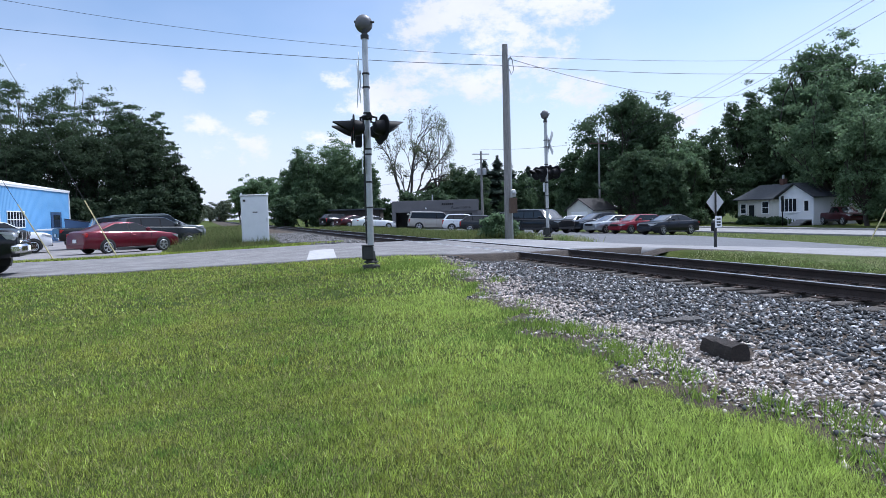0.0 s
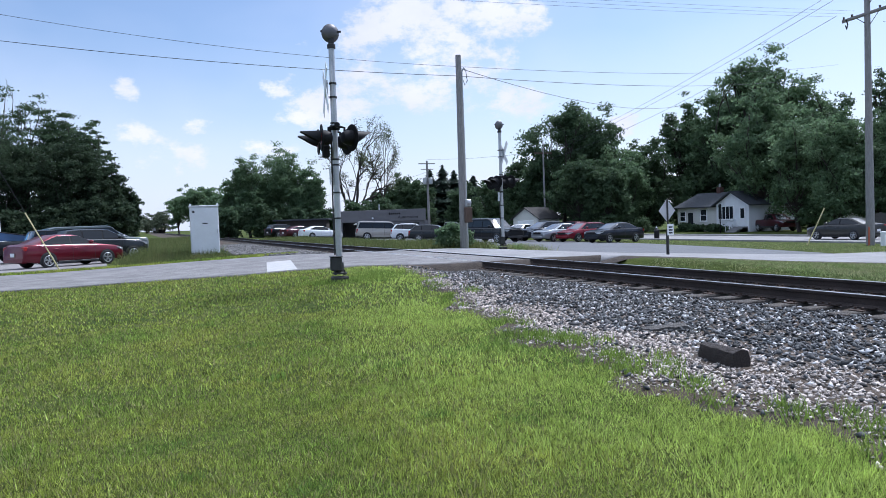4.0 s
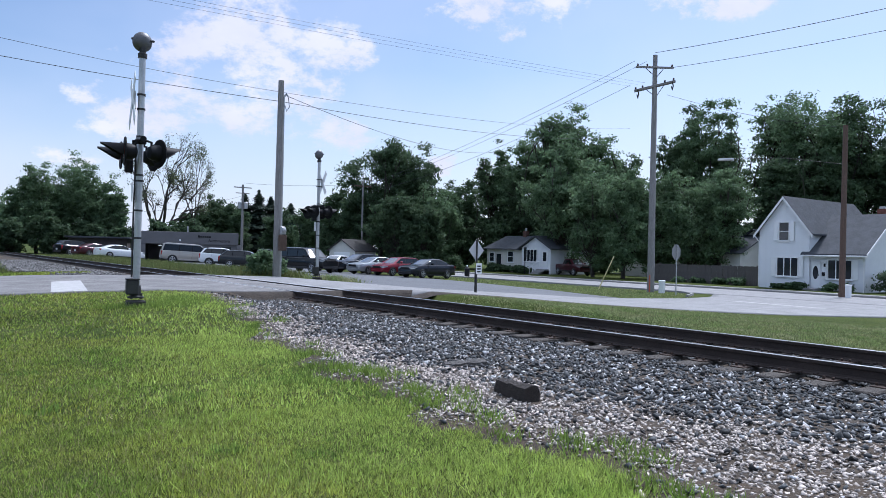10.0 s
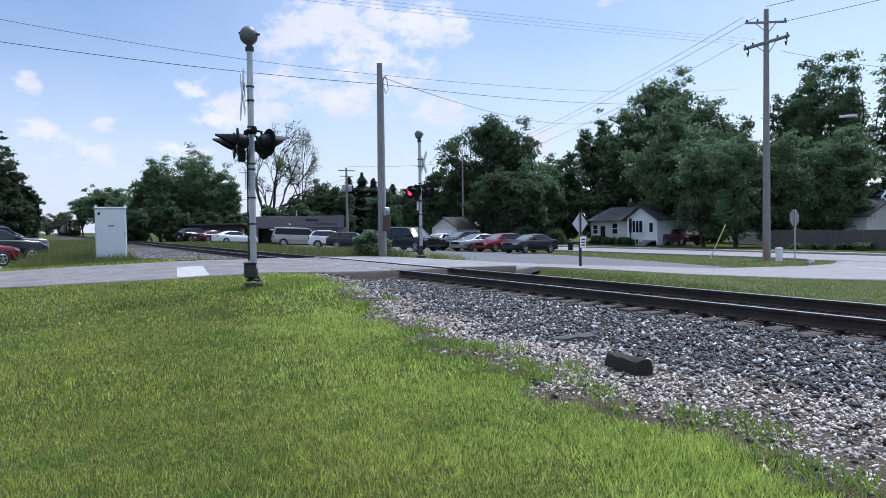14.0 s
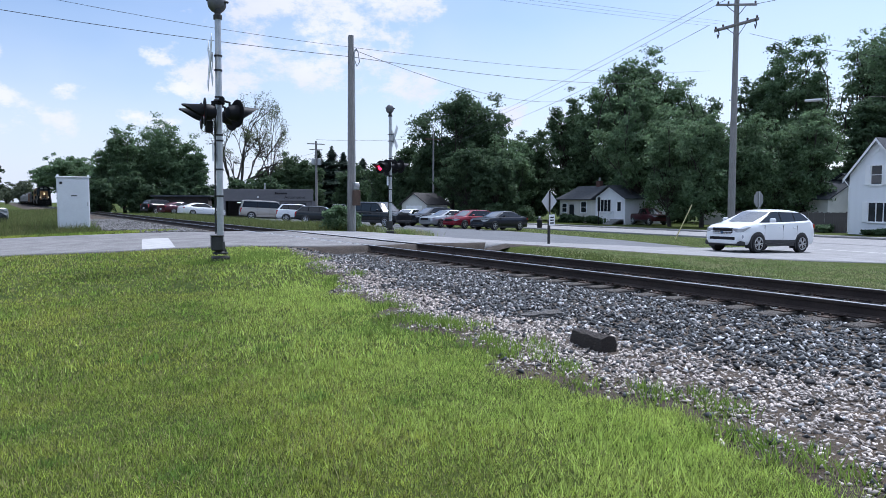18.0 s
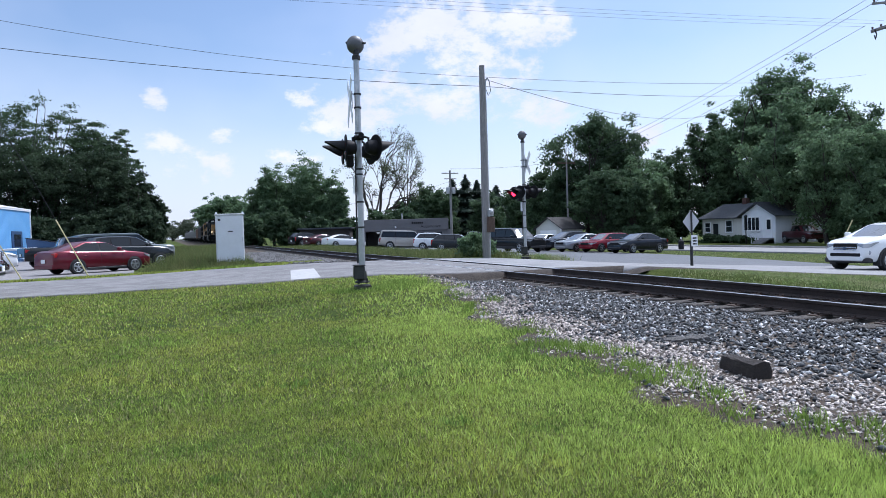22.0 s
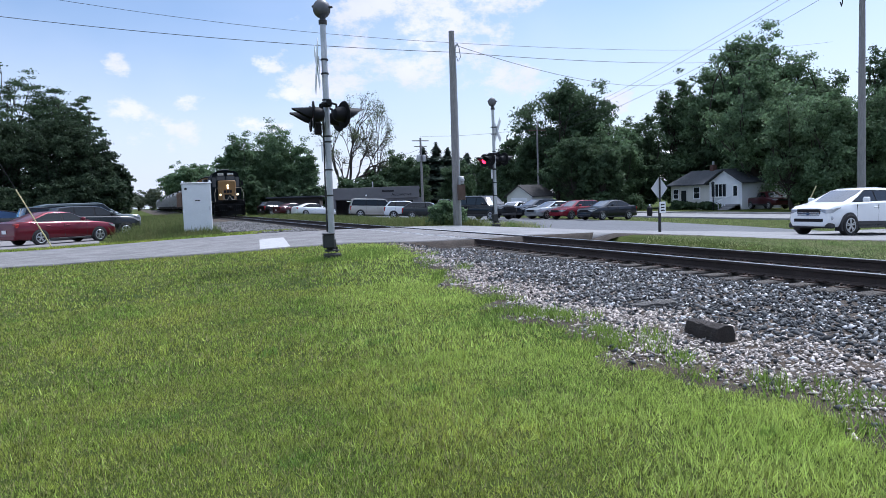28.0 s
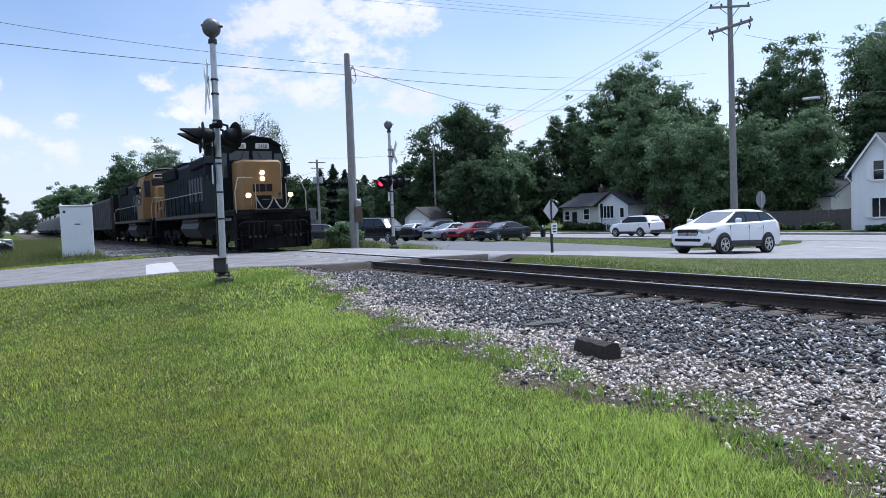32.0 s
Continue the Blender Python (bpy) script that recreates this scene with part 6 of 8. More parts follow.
def blue_workshop():
    """Ribbed steel building whose long side faces the track."""
    t = thing("workshop", Matrix.Translation((-13.0, 83.5, 0.02)) @ pose(0, 0, 0, 0, 0, -5.6) @ Matrix.Translation((0, -83.5, 0)), "blue ribbed steel workshop with white trim", "workshop")
    y0, y1, h = 48.0, 83.5, 4.75
    part("wall", Shape().box(-14, y0, -0.3, 0, y1, h), M_BLUE, t, "blue steel wall")
    rib = Shape()
    for y in np.arange(y0 + 0.15, y1, 0.305):
        rib.add([(0.0, y - 0.06, -0.2), (0.03, y - 0.025, -0.2), (0.03, y + 0.025, -0.2), (0.0, y + 0.06, -0.2), (0.0, y - 0.06, h - 0.1), (0.03, y - 0.025, h - 0.1), (0.03, y + 0.025, h - 0.1), (0.0, y + 0.06, h - 0.1)],
                [(0, 1, 5, 4), (1, 2, 6, 5), (2, 3, 7, 6)])
    tagged(part("cladding_ribs", rib, M_BLUE, t, "blue ribs of the cladding"), kind="stuff")
    part("eave_trim", Shape().box(-0.1, y0 - 0.1, h - 0.12, 0.12, y1 + 0.1, h + 0.12, 0.02), M_TRIM, t, "white eave trim")
    part("corner_trim", Shape().box(-0.1, y1 - 0.05, -0.2, 0.08, y1 + 0.08, h, 0.01), M_TRIM, t, "pale corner trim")
    part("base_course", Shape().box(0, y0, -0.3, 0.06, y1, 0.55, 0.01), M_DKBLUE, t, "dark blue base band")
    part("roof", Shape().prism([(-14.2, h), (0.15, h + 0.05), (0.15, h + 0.12), (-7, h + 1.5), (-14.2, h + 0.12)], "y", y0 - 0.1, y1 + 0.15), M_TRIM, t, "white steel roof")
    for yc in (62.4, 68.0):
        f = Shape()
        for k in range(7):
            f.box(0.03, yc - 2.0 + 0.667 * k - 0.035, 1.3, 0.07, yc - 2.0 + 0.667 * k + 0.035, 2.62)
        f.box(0.03, yc - 2.1, 1.24, 0.07, yc + 2.1, 1.33)
        f.box(0.03, yc - 2.1, 1.93, 0.07, yc + 2.1, 1.98)
        f.box(0.03, yc - 2.1, 2.58, 0.07, yc + 2.1, 2.67)
        wf = part("window_frame", f, M_TRIM, t, "white barred window frame")
        part("pane", Shape().box(0.032, yc - 2.05, 1.30, 0.045, yc + 2.05, 2.60), M_GLASS, wf, "dark glass")
    d = part("door_frame", Shape().box(0.03, 77.2, 0.55, 0.10, 80.4, 2.65, 0.01), M_DKBLUE, t, "dark blue window surround")
    part("pane", Shape().box(0.10, 77.8, 1.2, 0.12, 79.8, 2.35), M_GLASS, d, "glass")
    part("flue", Shape().tube([(-2.0, 62, h), (-2.0, 62, h + 1.1)], 0.16, 10), M_GALV, t, "roof flue", True)
    dk = thing("dock", pose(-11.6, 0, 0.0), "pale loading platform beside the workshop", "platform")
    part("deck", Shape().box(-1.2, 66.5, 0.95, 0.6, 77.0, 1.1, 0.02), M_TRIM, dk, "white platform edge")
    for y in (68.2, 72.5):
        part("drum", Shape().lathe([(0.3, 0), (0.31, 0.5), (0.3, 0.95)], 14, Matrix.Translation((-0.2, y, 0.0))), M_BLUE, dk, "blue drum", True)
    part("wall", Shape().box(-1.2, 66.5, 0.0, 0.5, 77.0, 0.95), M_BLUE, dk, "blue platform side")
    for m, paint_, lab in ((pose(-11.4, 80.5, 0.0, 0, 0, 5), M_DKBLUE, "dark blue steel dumpster with sloping lids"), (pose(-10.8, 75.0, 0.0, 0, 0, 3), M_DKBLUE, "dark blue steel dumpster before the platform")):
        b = thing("dumpster", m, lab, "dumpster", "dumpsters by the workshop")
        part("bin", Shape().prism([(-1.0, 0.15), (1.0, 0.15), (1.15, 1.5), (-1.15, 1.9)], "y", -1.1, 1.1), paint_, b)
        part("lid", Shape().prism([(-1.2, 1.92), (1.2, 1.50), (1.2, 1.56), (-1.2, 1.98)], "y", -1.12, 1.12), M_BLACK, b, "black lid")
        for y in (-0.7, 0.0, 0.7):
            part("rib", Shape().prism([(1.0, 0.2), (1.06, 0.2), (1.20, 1.45), (1.14, 1.45)], "y", y - 0.05, y + 0.05), paint_, b)


blue_workshop()

# ---- trees ----
LEAF = {
    "dark": mat("dark leaves", (0.066, 0.108, 0.058), 0.65, 0, 0.3, 8, 3, random=0.38, tint=(0.090, 0.138, 0.070), spec=0.16, thin=0.5),
    # Darker copy of the leaves: paints the shade low in the wood
    "wood_shade": mat("leaves darkened as shade", (0.040, 0.062, 0.036), 0.65, 0, 0.3, 8, 3, random=0.38, tint=(0.054, 0.082, 0.044), spec=0.14, thin=0.45),
    # Mid green, lightened to stand for the haze over the right-hand trees
    "mid": mat("green leaves", (0.118, 0.188, 0.100), 0.65, 0, 0.3, 8, 3, random=0.38, tint=(0.155, 0.230, 0.118), spec=0.18, thin=0.5),
    "olive": mat("olive leaves", (0.100, 0.128, 0.068), 0.65, 0, 0.3, 8, 3, random=0.35, tint=(0.120, 0.145, 0.070), spec=0.18, thin=0.45),
    "needle": mat("conifer needles", (0.055, 0.082, 0.060), 0.7, 0, 0.3, 8, 3, random=0.4, spec=0.15, thin=0.2),
    # Lighter leaf colour with the haze of distance painted in
    "far": mat("haze-pale distant leaves", (0.13, 0.155, 0.10), 0.8, 0, 0.3, 20, 2, random=0.35, spec=0.2, thin=0.4),
}


def leaf_cloud(rng, centres, radii, count, size, flat=0.62):
    """Small pointed leaves scattered through sprays of foliage, thickest at their skin and turned outwards and up."""
    k = rng.choice(len(centres), count, p=radii ** 2 / np.sum(radii ** 2))
    d = rng.normal(size=(count, 3))
    d /= np.linalg.norm(d, axis=1)[:, None]
    rad = radii[k] * rng.uniform(0, 1, count) ** 0.42 * np.where(rng.uniform(size=count) < 0.25, 1.65, 1.0)
    p = centres[k] + d * rad[:, None] * np.array([1.15, 1.15, flat])
    face = d * 0.6 + np.array([0, 0, 0.45]) + rng.normal(size=(count, 3)) * 0.55
    face /= np.linalg.norm(face, axis=1)[:, None]
    a = np.cross(face, rng.normal(size=(count, 3)))
    a /= np.linalg.norm(a, axis=1)[:, None] + 1e-9
    b = np.cross(face, a)
    s = size * rng.uniform(0.6, 1.4, count)[:, None]
    V = np.stack([p - a * s + b * s * 0.55, p + a * s, p - a * s * 0.7 - b * s * 0.65], 1).reshape(-1, 3)
    return V, np.arange(count * 3).reshape(-1, 3)


def branch(s, rng, a, b, r0, r1, bend=0.12, n=5):
    a, b = np.array(a, float), np.array(b, float)
    L = np.linalg.norm(b - a)
    off = rng.normal(size=3) * L * bend
    pts = [a + (b - a) * u + off * math.sin(math.pi * u) + np.array([0, 0, 0.10 * L * math.sin(math.pi * u)]) for u in np.linspace(0, 1, n)]
    s.tube([tuple(p) for p in pts], list(np.linspace(r0, r1, n)), 8 if n > 6 else 3)
    return pts


def tree(x, y, h, crown, base, seed, leaf="dark", n=7000, size=0.30, clumps=46, airy=0.0, trunks=1, label="", squash=1.0, z=None, limb=1.0, flat=0.62):
    """A tapered trunk, limbs, and a crown of leaf clumps; crown is its half width, base the height where leaves begin."""
    rng = np.random.default_rng(seed)
    clumps, n, size = int(clumps * 6.0), int(n * 2.5), size * 0.52
    z = gz(x, y) if z is None else z
    t = thing("tree", pose(x, y, z), label or "tall broadleaf tree with a dark green crown", "tree", "trees")
    mid, up = (h + base) / 2, (h - base) / 2
    # boughs spread from the middle; the clumps gather round them
    m = 13 if airy else 20
    L = rng.normal(size=(m, 3))
    L /= np.linalg.norm(L, axis=1)[:, None]
    L[:, 2] = np.sign(L[:, 2]) * np.abs(L[:, 2]) ** 0.8
    L *= rng.uniform(0.45, 0.74, m)[:, None]
    which = rng.integers(0, m, clumps)
    d = rng.normal(size=(clumps, 3))
    d /= np.linalg.norm(d, axis=1)[:, None]
    C = L[which] + d * (rng.uniform(0.0, 1.0, clumps) ** 0.5 * rng.uniform(0.30, 0.48, m)[which])[:, None]
    core = rng.uniform(size=clumps) < 0.26
    C[core] = d[core] * (rng.uniform(0.1, 0.7, core.sum()))[:, None]
    C = C * np.array([crown * 0.90, crown * 0.90, up * 0.90]) + np.array([0, 0, mid])
    taper = 1 - 0.12 * np.clip((C[:, 2] - mid) / up, 0, 1)
    C[:, :2] *= taper[:, None]
    R = rng.uniform(0.08, 0.17, clumps) * crown * squash
    R = np.minimum(R, np.maximum(h - C[:, 2], 0.4) + 0.3)
    reach, foot_z = np.quantile(C[:, 2], 0.985), np.min(C[:, 2] - R * 0.3)
    C[:, 2] = base + (C[:, 2] - foot_z) * (h - base) / max(reach - foot_z, 0.1)
    trunk = Shape()
    limbs = Shape()
    for k in range(trunks):
        fork = np.array([rng.uniform(-0.3, 0.3), rng.uniform(-0.3, 0.3), base + up * 0.55]) + (np.array([math.cos(k * 2.4), math.sin(k * 2.4), 0]) * crown * 0.28 if trunks > 1 else 0)
        foot = np.array([math.cos(k * 2.4), math.sin(k * 2.4), 0]) * (0.35 if trunks > 1 else 0)
        tr = h * (0.024 if trunks == 1 else 0.015)
        stem = branch(trunk, rng, foot + np.array([0, 0, -0.3]), fork, tr, tr * 0.45, 0.05, 7)
        order = rng.permutation(clumps)[: int(clumps * 0.13 / trunks) + 4]
        for i in order:
            start = stem[int(rng.integers(2, 6))]
            pts = branch(limbs, rng, start, C[i], tr * 0.34 * limb, tr * 0.05 * limb, 0.10)
            if airy:
                for q in range(2):
                    e = C[i] + rng.normal(size=3) * R[i] * 0.55
                    branch(limbs, rng, pts[3], e, tr * 0.10 * limb, tr * 0.03 * limb, 0.14, 4)
    part("trunk", trunk, M_BARK, t, "rough grey-brown trunk", True)
    tagged(part("branchwork", limbs, M_BARK, t, "dark spreading branches"), kind="stuff")
    V, F = leaf_cloud(rng, C, R, n, size, flat)
    bulk("crown", V, F, LEAF[leaf], "", "", "stuff", t)
    return t


def conifer(x, y, h, w, seed):
    rng = np.random.default_rng(seed)
    t = thing("conifer", pose(x, y, gz(x, y)), "dark pointed spruce behind the lot", "tree", "conifers")
    part("trunk", Shape().tube([(0, 0, -0.2), (0, 0, h * 0.98)], [h * 0.02, 0.02], 6), M_BARK, t)
    n = 4200
    u = rng.uniform(0, 1, n) ** 0.7
    zz = h * (0.06 + 0.94 * (1 - u))
    r = 2.9 * w * u ** 0.85 * (0.72 + 0.28 * np.sin(zz * 4.2)) * rng.uniform(0.1, 1.0, n) ** 0.5
    a = rng.uniform(0, 2 * np.pi, n)
    p = np.stack([r * np.cos(a), r * np.sin(a), zz - 0.25 * r], 1)
    out = np.stack([np.cos(a), np.sin(a), -0.35 + 0 * a], 1)
    side = np.stack([-np.sin(a), np.cos(a), 0 * a], 1)
    s = (0.34 + 0.22 * rng.uniform(size=n))[:, None]
    V = np.stack([p - out * s, p + side * s * 0.4, p + out * s, p - side * s * 0.4], 1).reshape(-1, 3)
    bulk("needles", V, np.arange(n * 4).reshape(-1, 4), LEAF["needle"], "", "", "stuff", t)


def polar(az, r):
    return r * math.sin(radians(az)), r * math.cos(radians(az))


def tree_at(az, r, slope, crown, base, seed, **kw):
    """Placed by bearing and range; its top is seen under the given slope."""
    x, y = polar(az, r)
    z = gz(x, y)
    return tree(x, y, (slope * r + 1.5 - z) * 0.97, crown, base, seed, **kw)


# wood beside the workshop: airy tops over a dense lower tier with shade in its colour
LBL_AIRY = "tall airy tree with bare stems above the thicket"
LBL_LOW = "dense tree at the edge of the wood, leaves coloured for shade"
for k, (az, r, sl, cr) in enumerate(((-18.4, 104, .165, 6.0), (-16.2, 106, .172, 6.2), (-14.0, 104, .168, 6.0), (-11.8, 106, .174, 6.4), (-9.4, 105, .169, 6.0), (-7.2, 107, .164, 5.6), (-5.2, 107, .147, 4.8), (-3.7, 108, .138, 3.8), (-2.9, 110, .122, 2.8))):
    tree_at(az, r, sl, cr, 8.0, 20 + k, leaf="dark", n=4000, size=0.26, clumps=18, airy=1, trunks=2, label=LBL_AIRY, squash=1.0, limb=1.1, flat=0.38)
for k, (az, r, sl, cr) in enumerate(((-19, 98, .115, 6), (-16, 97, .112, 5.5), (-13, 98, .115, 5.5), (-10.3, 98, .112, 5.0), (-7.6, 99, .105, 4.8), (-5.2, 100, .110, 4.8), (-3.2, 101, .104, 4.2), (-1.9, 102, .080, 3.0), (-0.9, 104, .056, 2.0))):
    tree_at(az, r, sl, cr, 0.4, 40 + k, leaf="wood_shade", n=10000, size=0.26, clumps=60, label=LBL_LOW)
# far along the line
for k, (az, r, sl, cr) in enumerate(((2.6, 230, .043, 5), (3.7, 205, .053, 5), (4.6, 210, .050, 5), (5.5, 200, .052, 6), (6.6, 190, .05, 6))):
    tree_at(az, r, sl, cr, 2.0, 60 + k, leaf="mid", n=3600, size=0.5, clumps=36, airy=0, label="distant tree beside the railway")
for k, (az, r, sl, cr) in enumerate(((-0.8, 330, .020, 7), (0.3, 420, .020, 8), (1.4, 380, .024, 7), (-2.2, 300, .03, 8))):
    tree_at(az, r, sl, cr, 0.5, 70 + k, leaf="far", n=2200, size=0.8, clumps=30, label="distant tree where the track vanishes, haze painted in its leaves")
# bushy trees left of the shop, and the thin-leaved tree behind
for k, (az, r, sl, cr) in enumerate(((7.7, 104, .088, 3.8), (9.4, 106, .097, 4.6), (11.2, 104, .091, 4.0), (12.5, 102, .062, 2.4), (6.5, 107, .06, 2.2))):
    tree_at(az, r, sl, cr, 0.5, 80 + k, leaf="mid", n=9000, size=0.26, clumps=70, label="bushy willow-like tree beside the shop")


def twig_tree(az, r, slope, spread, seed, stems, label):
    """A thin-leaved tree: limbs fork again and again into a round head of fine twigs with few small leaves."""
    rng = np.random.default_rng(seed)
    x, y = polar(az, r)
    z = gz(x, y)
    h = slope * r + 1.5 - z
    t = thing("tree", pose(x, y, z), label, "tree", "trees")
    wood, fine, tips = Shape(), Shape(), []

    def grow(p, d, length, rad, level):
        n = 4 if level < 2 else 3
        pts, q = [p], p
        for _ in range(n):
            d = d + rng.normal(size=3) * 0.13 + np.array([0, 0, 0.05])
            d = d / np.linalg.norm(d)
            q = q + d * length / n
            pts.append(q)
        (wood if level < 2 else fine).tube([tuple(v) for v in pts], list(np.linspace(rad, rad * 0.62, n + 1)), 6 if level < 2 else 3)
        if level >= 6:
            tips.append(q)
            return
        for _ in range(3 if level in (1, 3) else 2):
            side = rng.normal(size=3) * np.array([1, 1, 0.55])
            out = np.array([q[0], q[1], 0.25 * (q[2] - h * 0.5)]) / spread
            e = d * 0.80 + side * 0.40 + out * 0.45
            grow(pts[-1] if rng.uniform() < 0.7 else pts[-2], e / np.linalg.norm(e), length * rng.uniform(0.62, 0.82), rad * 0.64, level + 1)
    for k in range(stems):
        a = k * 2.3 + 0.5
        d = np.array([math.cos(a) * 0.50, math.sin(a) * 0.50, 1.0])
        grow(np.array([math.cos(a) * 0.4, math.sin(a) * 0.4, -0.3]), d / np.linalg.norm(d), h * 0.33, h * 0.024, 0)
    P = np.array(tips)
    k = (h - 0.3) / P[:, 2].max()
    wide = spread / np.quantile(np.hypot(P[:, 0], P[:, 1]), 0.97)
    for s in (wood, fine):
        s.v = [(a * wide, b * wide, c * k) for a, b, c in s.v]
    P = P * np.array([wide, wide, k])
    part("trunk", wood, M_BARK, t, "dark forking trunk", True)
    tagged(part("branchwork", fine, M_BARK, t, "fine dark twigs"), kind="stuff")
    V, F = leaf_cloud(rng, P, np.full(len(P), 0.55), 8 * len(P), 0.10)
    bulk("crown", V, F, LEAF["olive"], "", "", "stuff", t)


twig_tree(15.5, 112, .147, 6.8, 90, 4, "thin-leaved spreading tree with bare dark limbs")
twig_tree(18.0, 118, .138, 4.2, 92, 2, "thin-leaved tree with bare dark limbs behind the shop")
# dark row behind the shop
for k, (az, r, sl, w) in enumerate(((21.6, 128, .072, 2.4), (22.6, 128, .078, 2.2), (23.5, 130, .070, 2.2), (25.0, 126, .062, 2.4), (26.3, 126, .056, 2.2), (20.4, 128, .058, 2.4))):
    x, y = polar(az, r)
    conifer(x, y, sl * r + 2, w, 100 + k)
for k, (az, r, sl, cr) in enumerate(((19.2, 122, .060, 4.2), (20.8, 120, .052, 4), (24.2, 120, .046, 3.6), (26.8, 112, .052, 4.2), (22.6, 132, .05, 4.5))):
    tree_at(az, r, sl, cr, 0.5, 110 + k, leaf="dark", n=4500, size=0.36, clumps=44, label="dark round tree behind the shop")
# the big round tree and its neighbours behind the parked cars
tree_at(32.0, 96, .141, 6.8, 2.0, 120, leaf="dark", n=13000, size=0.34, clumps=64, airy=1, label="large round maple behind the parked cars")
tree_at(34.8, 97, .134, 5.2, 2.0, 121, leaf="dark", n=6000, size=0.34, clumps=46, airy=1, label="large round maple behind the parked cars")
for k, (az, r, sl, cr, lf) in enumerate(((28.6, 100, .075, 3.4, "dark"), (33.2, 92, .060, 3.0, "dark"), (33.4, 86, .070, 4.0, "dark"), (36.4, 92, .082, 4.4, "mid"), (38.2, 96, .092, 4.2, "dark"), (35.2, 84, .058, 3.4, "dark"))):
    tree_at(az, r, sl, cr, 0.5, 130 + k, leaf=lf, n=6500, size=0.34, clumps=50, label="dense dark tree between the lot and the cottage")
# tall trees behind and beside the cottage
for k, (az, r, sl, cr, b, lf, n) in enumerate(((41.3, 104, .134, 4.4, 3, "dark", 8000), (43.0, 102, .150, 5.0, 3, "mid", 8500), (45.9, 99, .183, 6.4, 3, "mid", 13500), (46.4, 84, .145, 5.8, 1.6, "mid", 11000), (48.6, 100, .152, 5.4, 3, "mid", 9000), (51.0, 95, .122, 5.2, 2, "dark", 9000))):
    tree_at(az, r, sl, cr, b, 140 + k, leaf=lf, n=n, size=0.34, clumps=58, airy=1, label="tall leafy tree over the cottage")
for k, (az, r, sl, cr) in enumerate(((48.6, 76, .098, 4.0), (50.8, 74, .105, 4.0), (53.4, 76, .100, 4.2), (55.6, 77, .100, 4.0), (57.6, 78, .108, 4.2))):
    tree_at(az, r, sl, cr, 0.7, 150 + k, leaf="mid", n=8500, size=0.26, clumps=60, airy=1, label="leafy garden tree overhanging the fence")
# behind the white house
for k, (az, r, sl, cr, b, lf, n) in enumerate(((54.8, 98, .178, 5.0, 3, "dark", 10500), (57.2, 96, .184, 5.4, 3, "mid", 11000), (61.3, 98, .192, 5.2, 5, "mid", 6500), (64.2, 92, .198, 6.2, 5, "mid", 7000), (66.6, 94, .190, 6.0, 5, "dark", 8000), (69.5, 92, .17, 6.0, 4, "dark", 7000), (73, 92, .17, 6.0, 4, "dark", 6000), (61.8, 86, .12, 4.6, 2, "dark", 7000), (65.0, 88, .12, 4.6, 2, "dark", 7000))):
    tree_at(az, r, sl, cr, b, 170 + k, leaf=lf, n=n, size=0.34, clumps=56, airy=1, label="tall tree behind the white house")

# low thicket that closes the view under the crowns
for k, az in enumerate(np.arange(36.5, 72, 2.1)):
    tree_at(float(az), 100 if az < 45 else 93, .050 + .012 * math.sin(k * 2.1), 4.0, 0.0, 210 + k, leaf="mid" if k % 3 else "dark", n=2800, size=0.50, clumps=26, label="dark thicket behind the houses")
for k, az in enumerate(np.arange(17.5, 36, 2.2)):
    tree_at(float(az), 138, .040 + .008 * math.sin(k * 2.3), 4.6, 0.3, 240 + k, leaf="dark", n=2200, size=0.55, clumps=24, label="dark thicket behind the shop")

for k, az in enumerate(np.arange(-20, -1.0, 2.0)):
    tree_at(float(az), 95, .034 + .008 * math.sin(k * 1.7), 3.4, 0.0, 260 + k, leaf="wood_shade", n=2800, size=0.36, clumps=26, label="thicket at the foot of the wood, leaves coloured for shade")
for k, az in enumerate((6.0, 8.4, 10.8, 13.2, 15.6, 18.0)):
    tree_at(az, 100, .026 + .006 * math.sin(k * 1.7), 3.0, 0.0, 275 + k, leaf="dark", n=2400, size=0.36, clumps=24, label="leafy thicket beside the shop")


def shrub(x, y, h, w, seed, leaf="mid", n=1500, size=0.10, label="low green shrub by the house", name="shrub"):
    rng = np.random.default_rng(seed)
    t = thing(name, pose(x, y, gz(x, y)), label, "shrub", "shrubs")
    c = 14
    C = np.stack([rng.uniform(-w, w, c) * 0.7, rng.uniform(-w, w, c) * 0.7, rng.uniform(0.2, 0.75, c) * h], 1)
    V, F = leaf_cloud(rng, C, rng.uniform(0.3, 0.5, c) * min(w, h), n, size)
    V[:, 2] = np.maximum(V[:, 2], 0.0)
    bulk("foliage", V, F, LEAF[leaf], "", "", "stuff", t)
    for i in range(5):
        s = Shape()
        branch(s, rng, (0, 0, -0.1), C[i], 0.02 + 0.01 * h, 0.006, 0.1, 4)
        part("stem", s, M_BARK, t)


for k, (x, y, h, w) in enumerate(((54.6, 28.6, 0.5, 0.5), (54.6, 27.9, 0.6, 0.45), (54.5, 29.4, 0.4, 0.5), (54.7, 25.6, 0.65, 0.5), (54.7, 24.4, 0.65, 0.5), (56.4, 22.4, 1.9, 1.1), (56.3, 34, 0.7, 0.5), (56.3, 35.6, 0.6, 0.6), (56.2, 37.6, 0.6, 0.6), (56.2, 39.6, 0.5, 0.6))):
    shrub(x, y, h, w, 300 + k, "dark" if k % 3 else "mid")
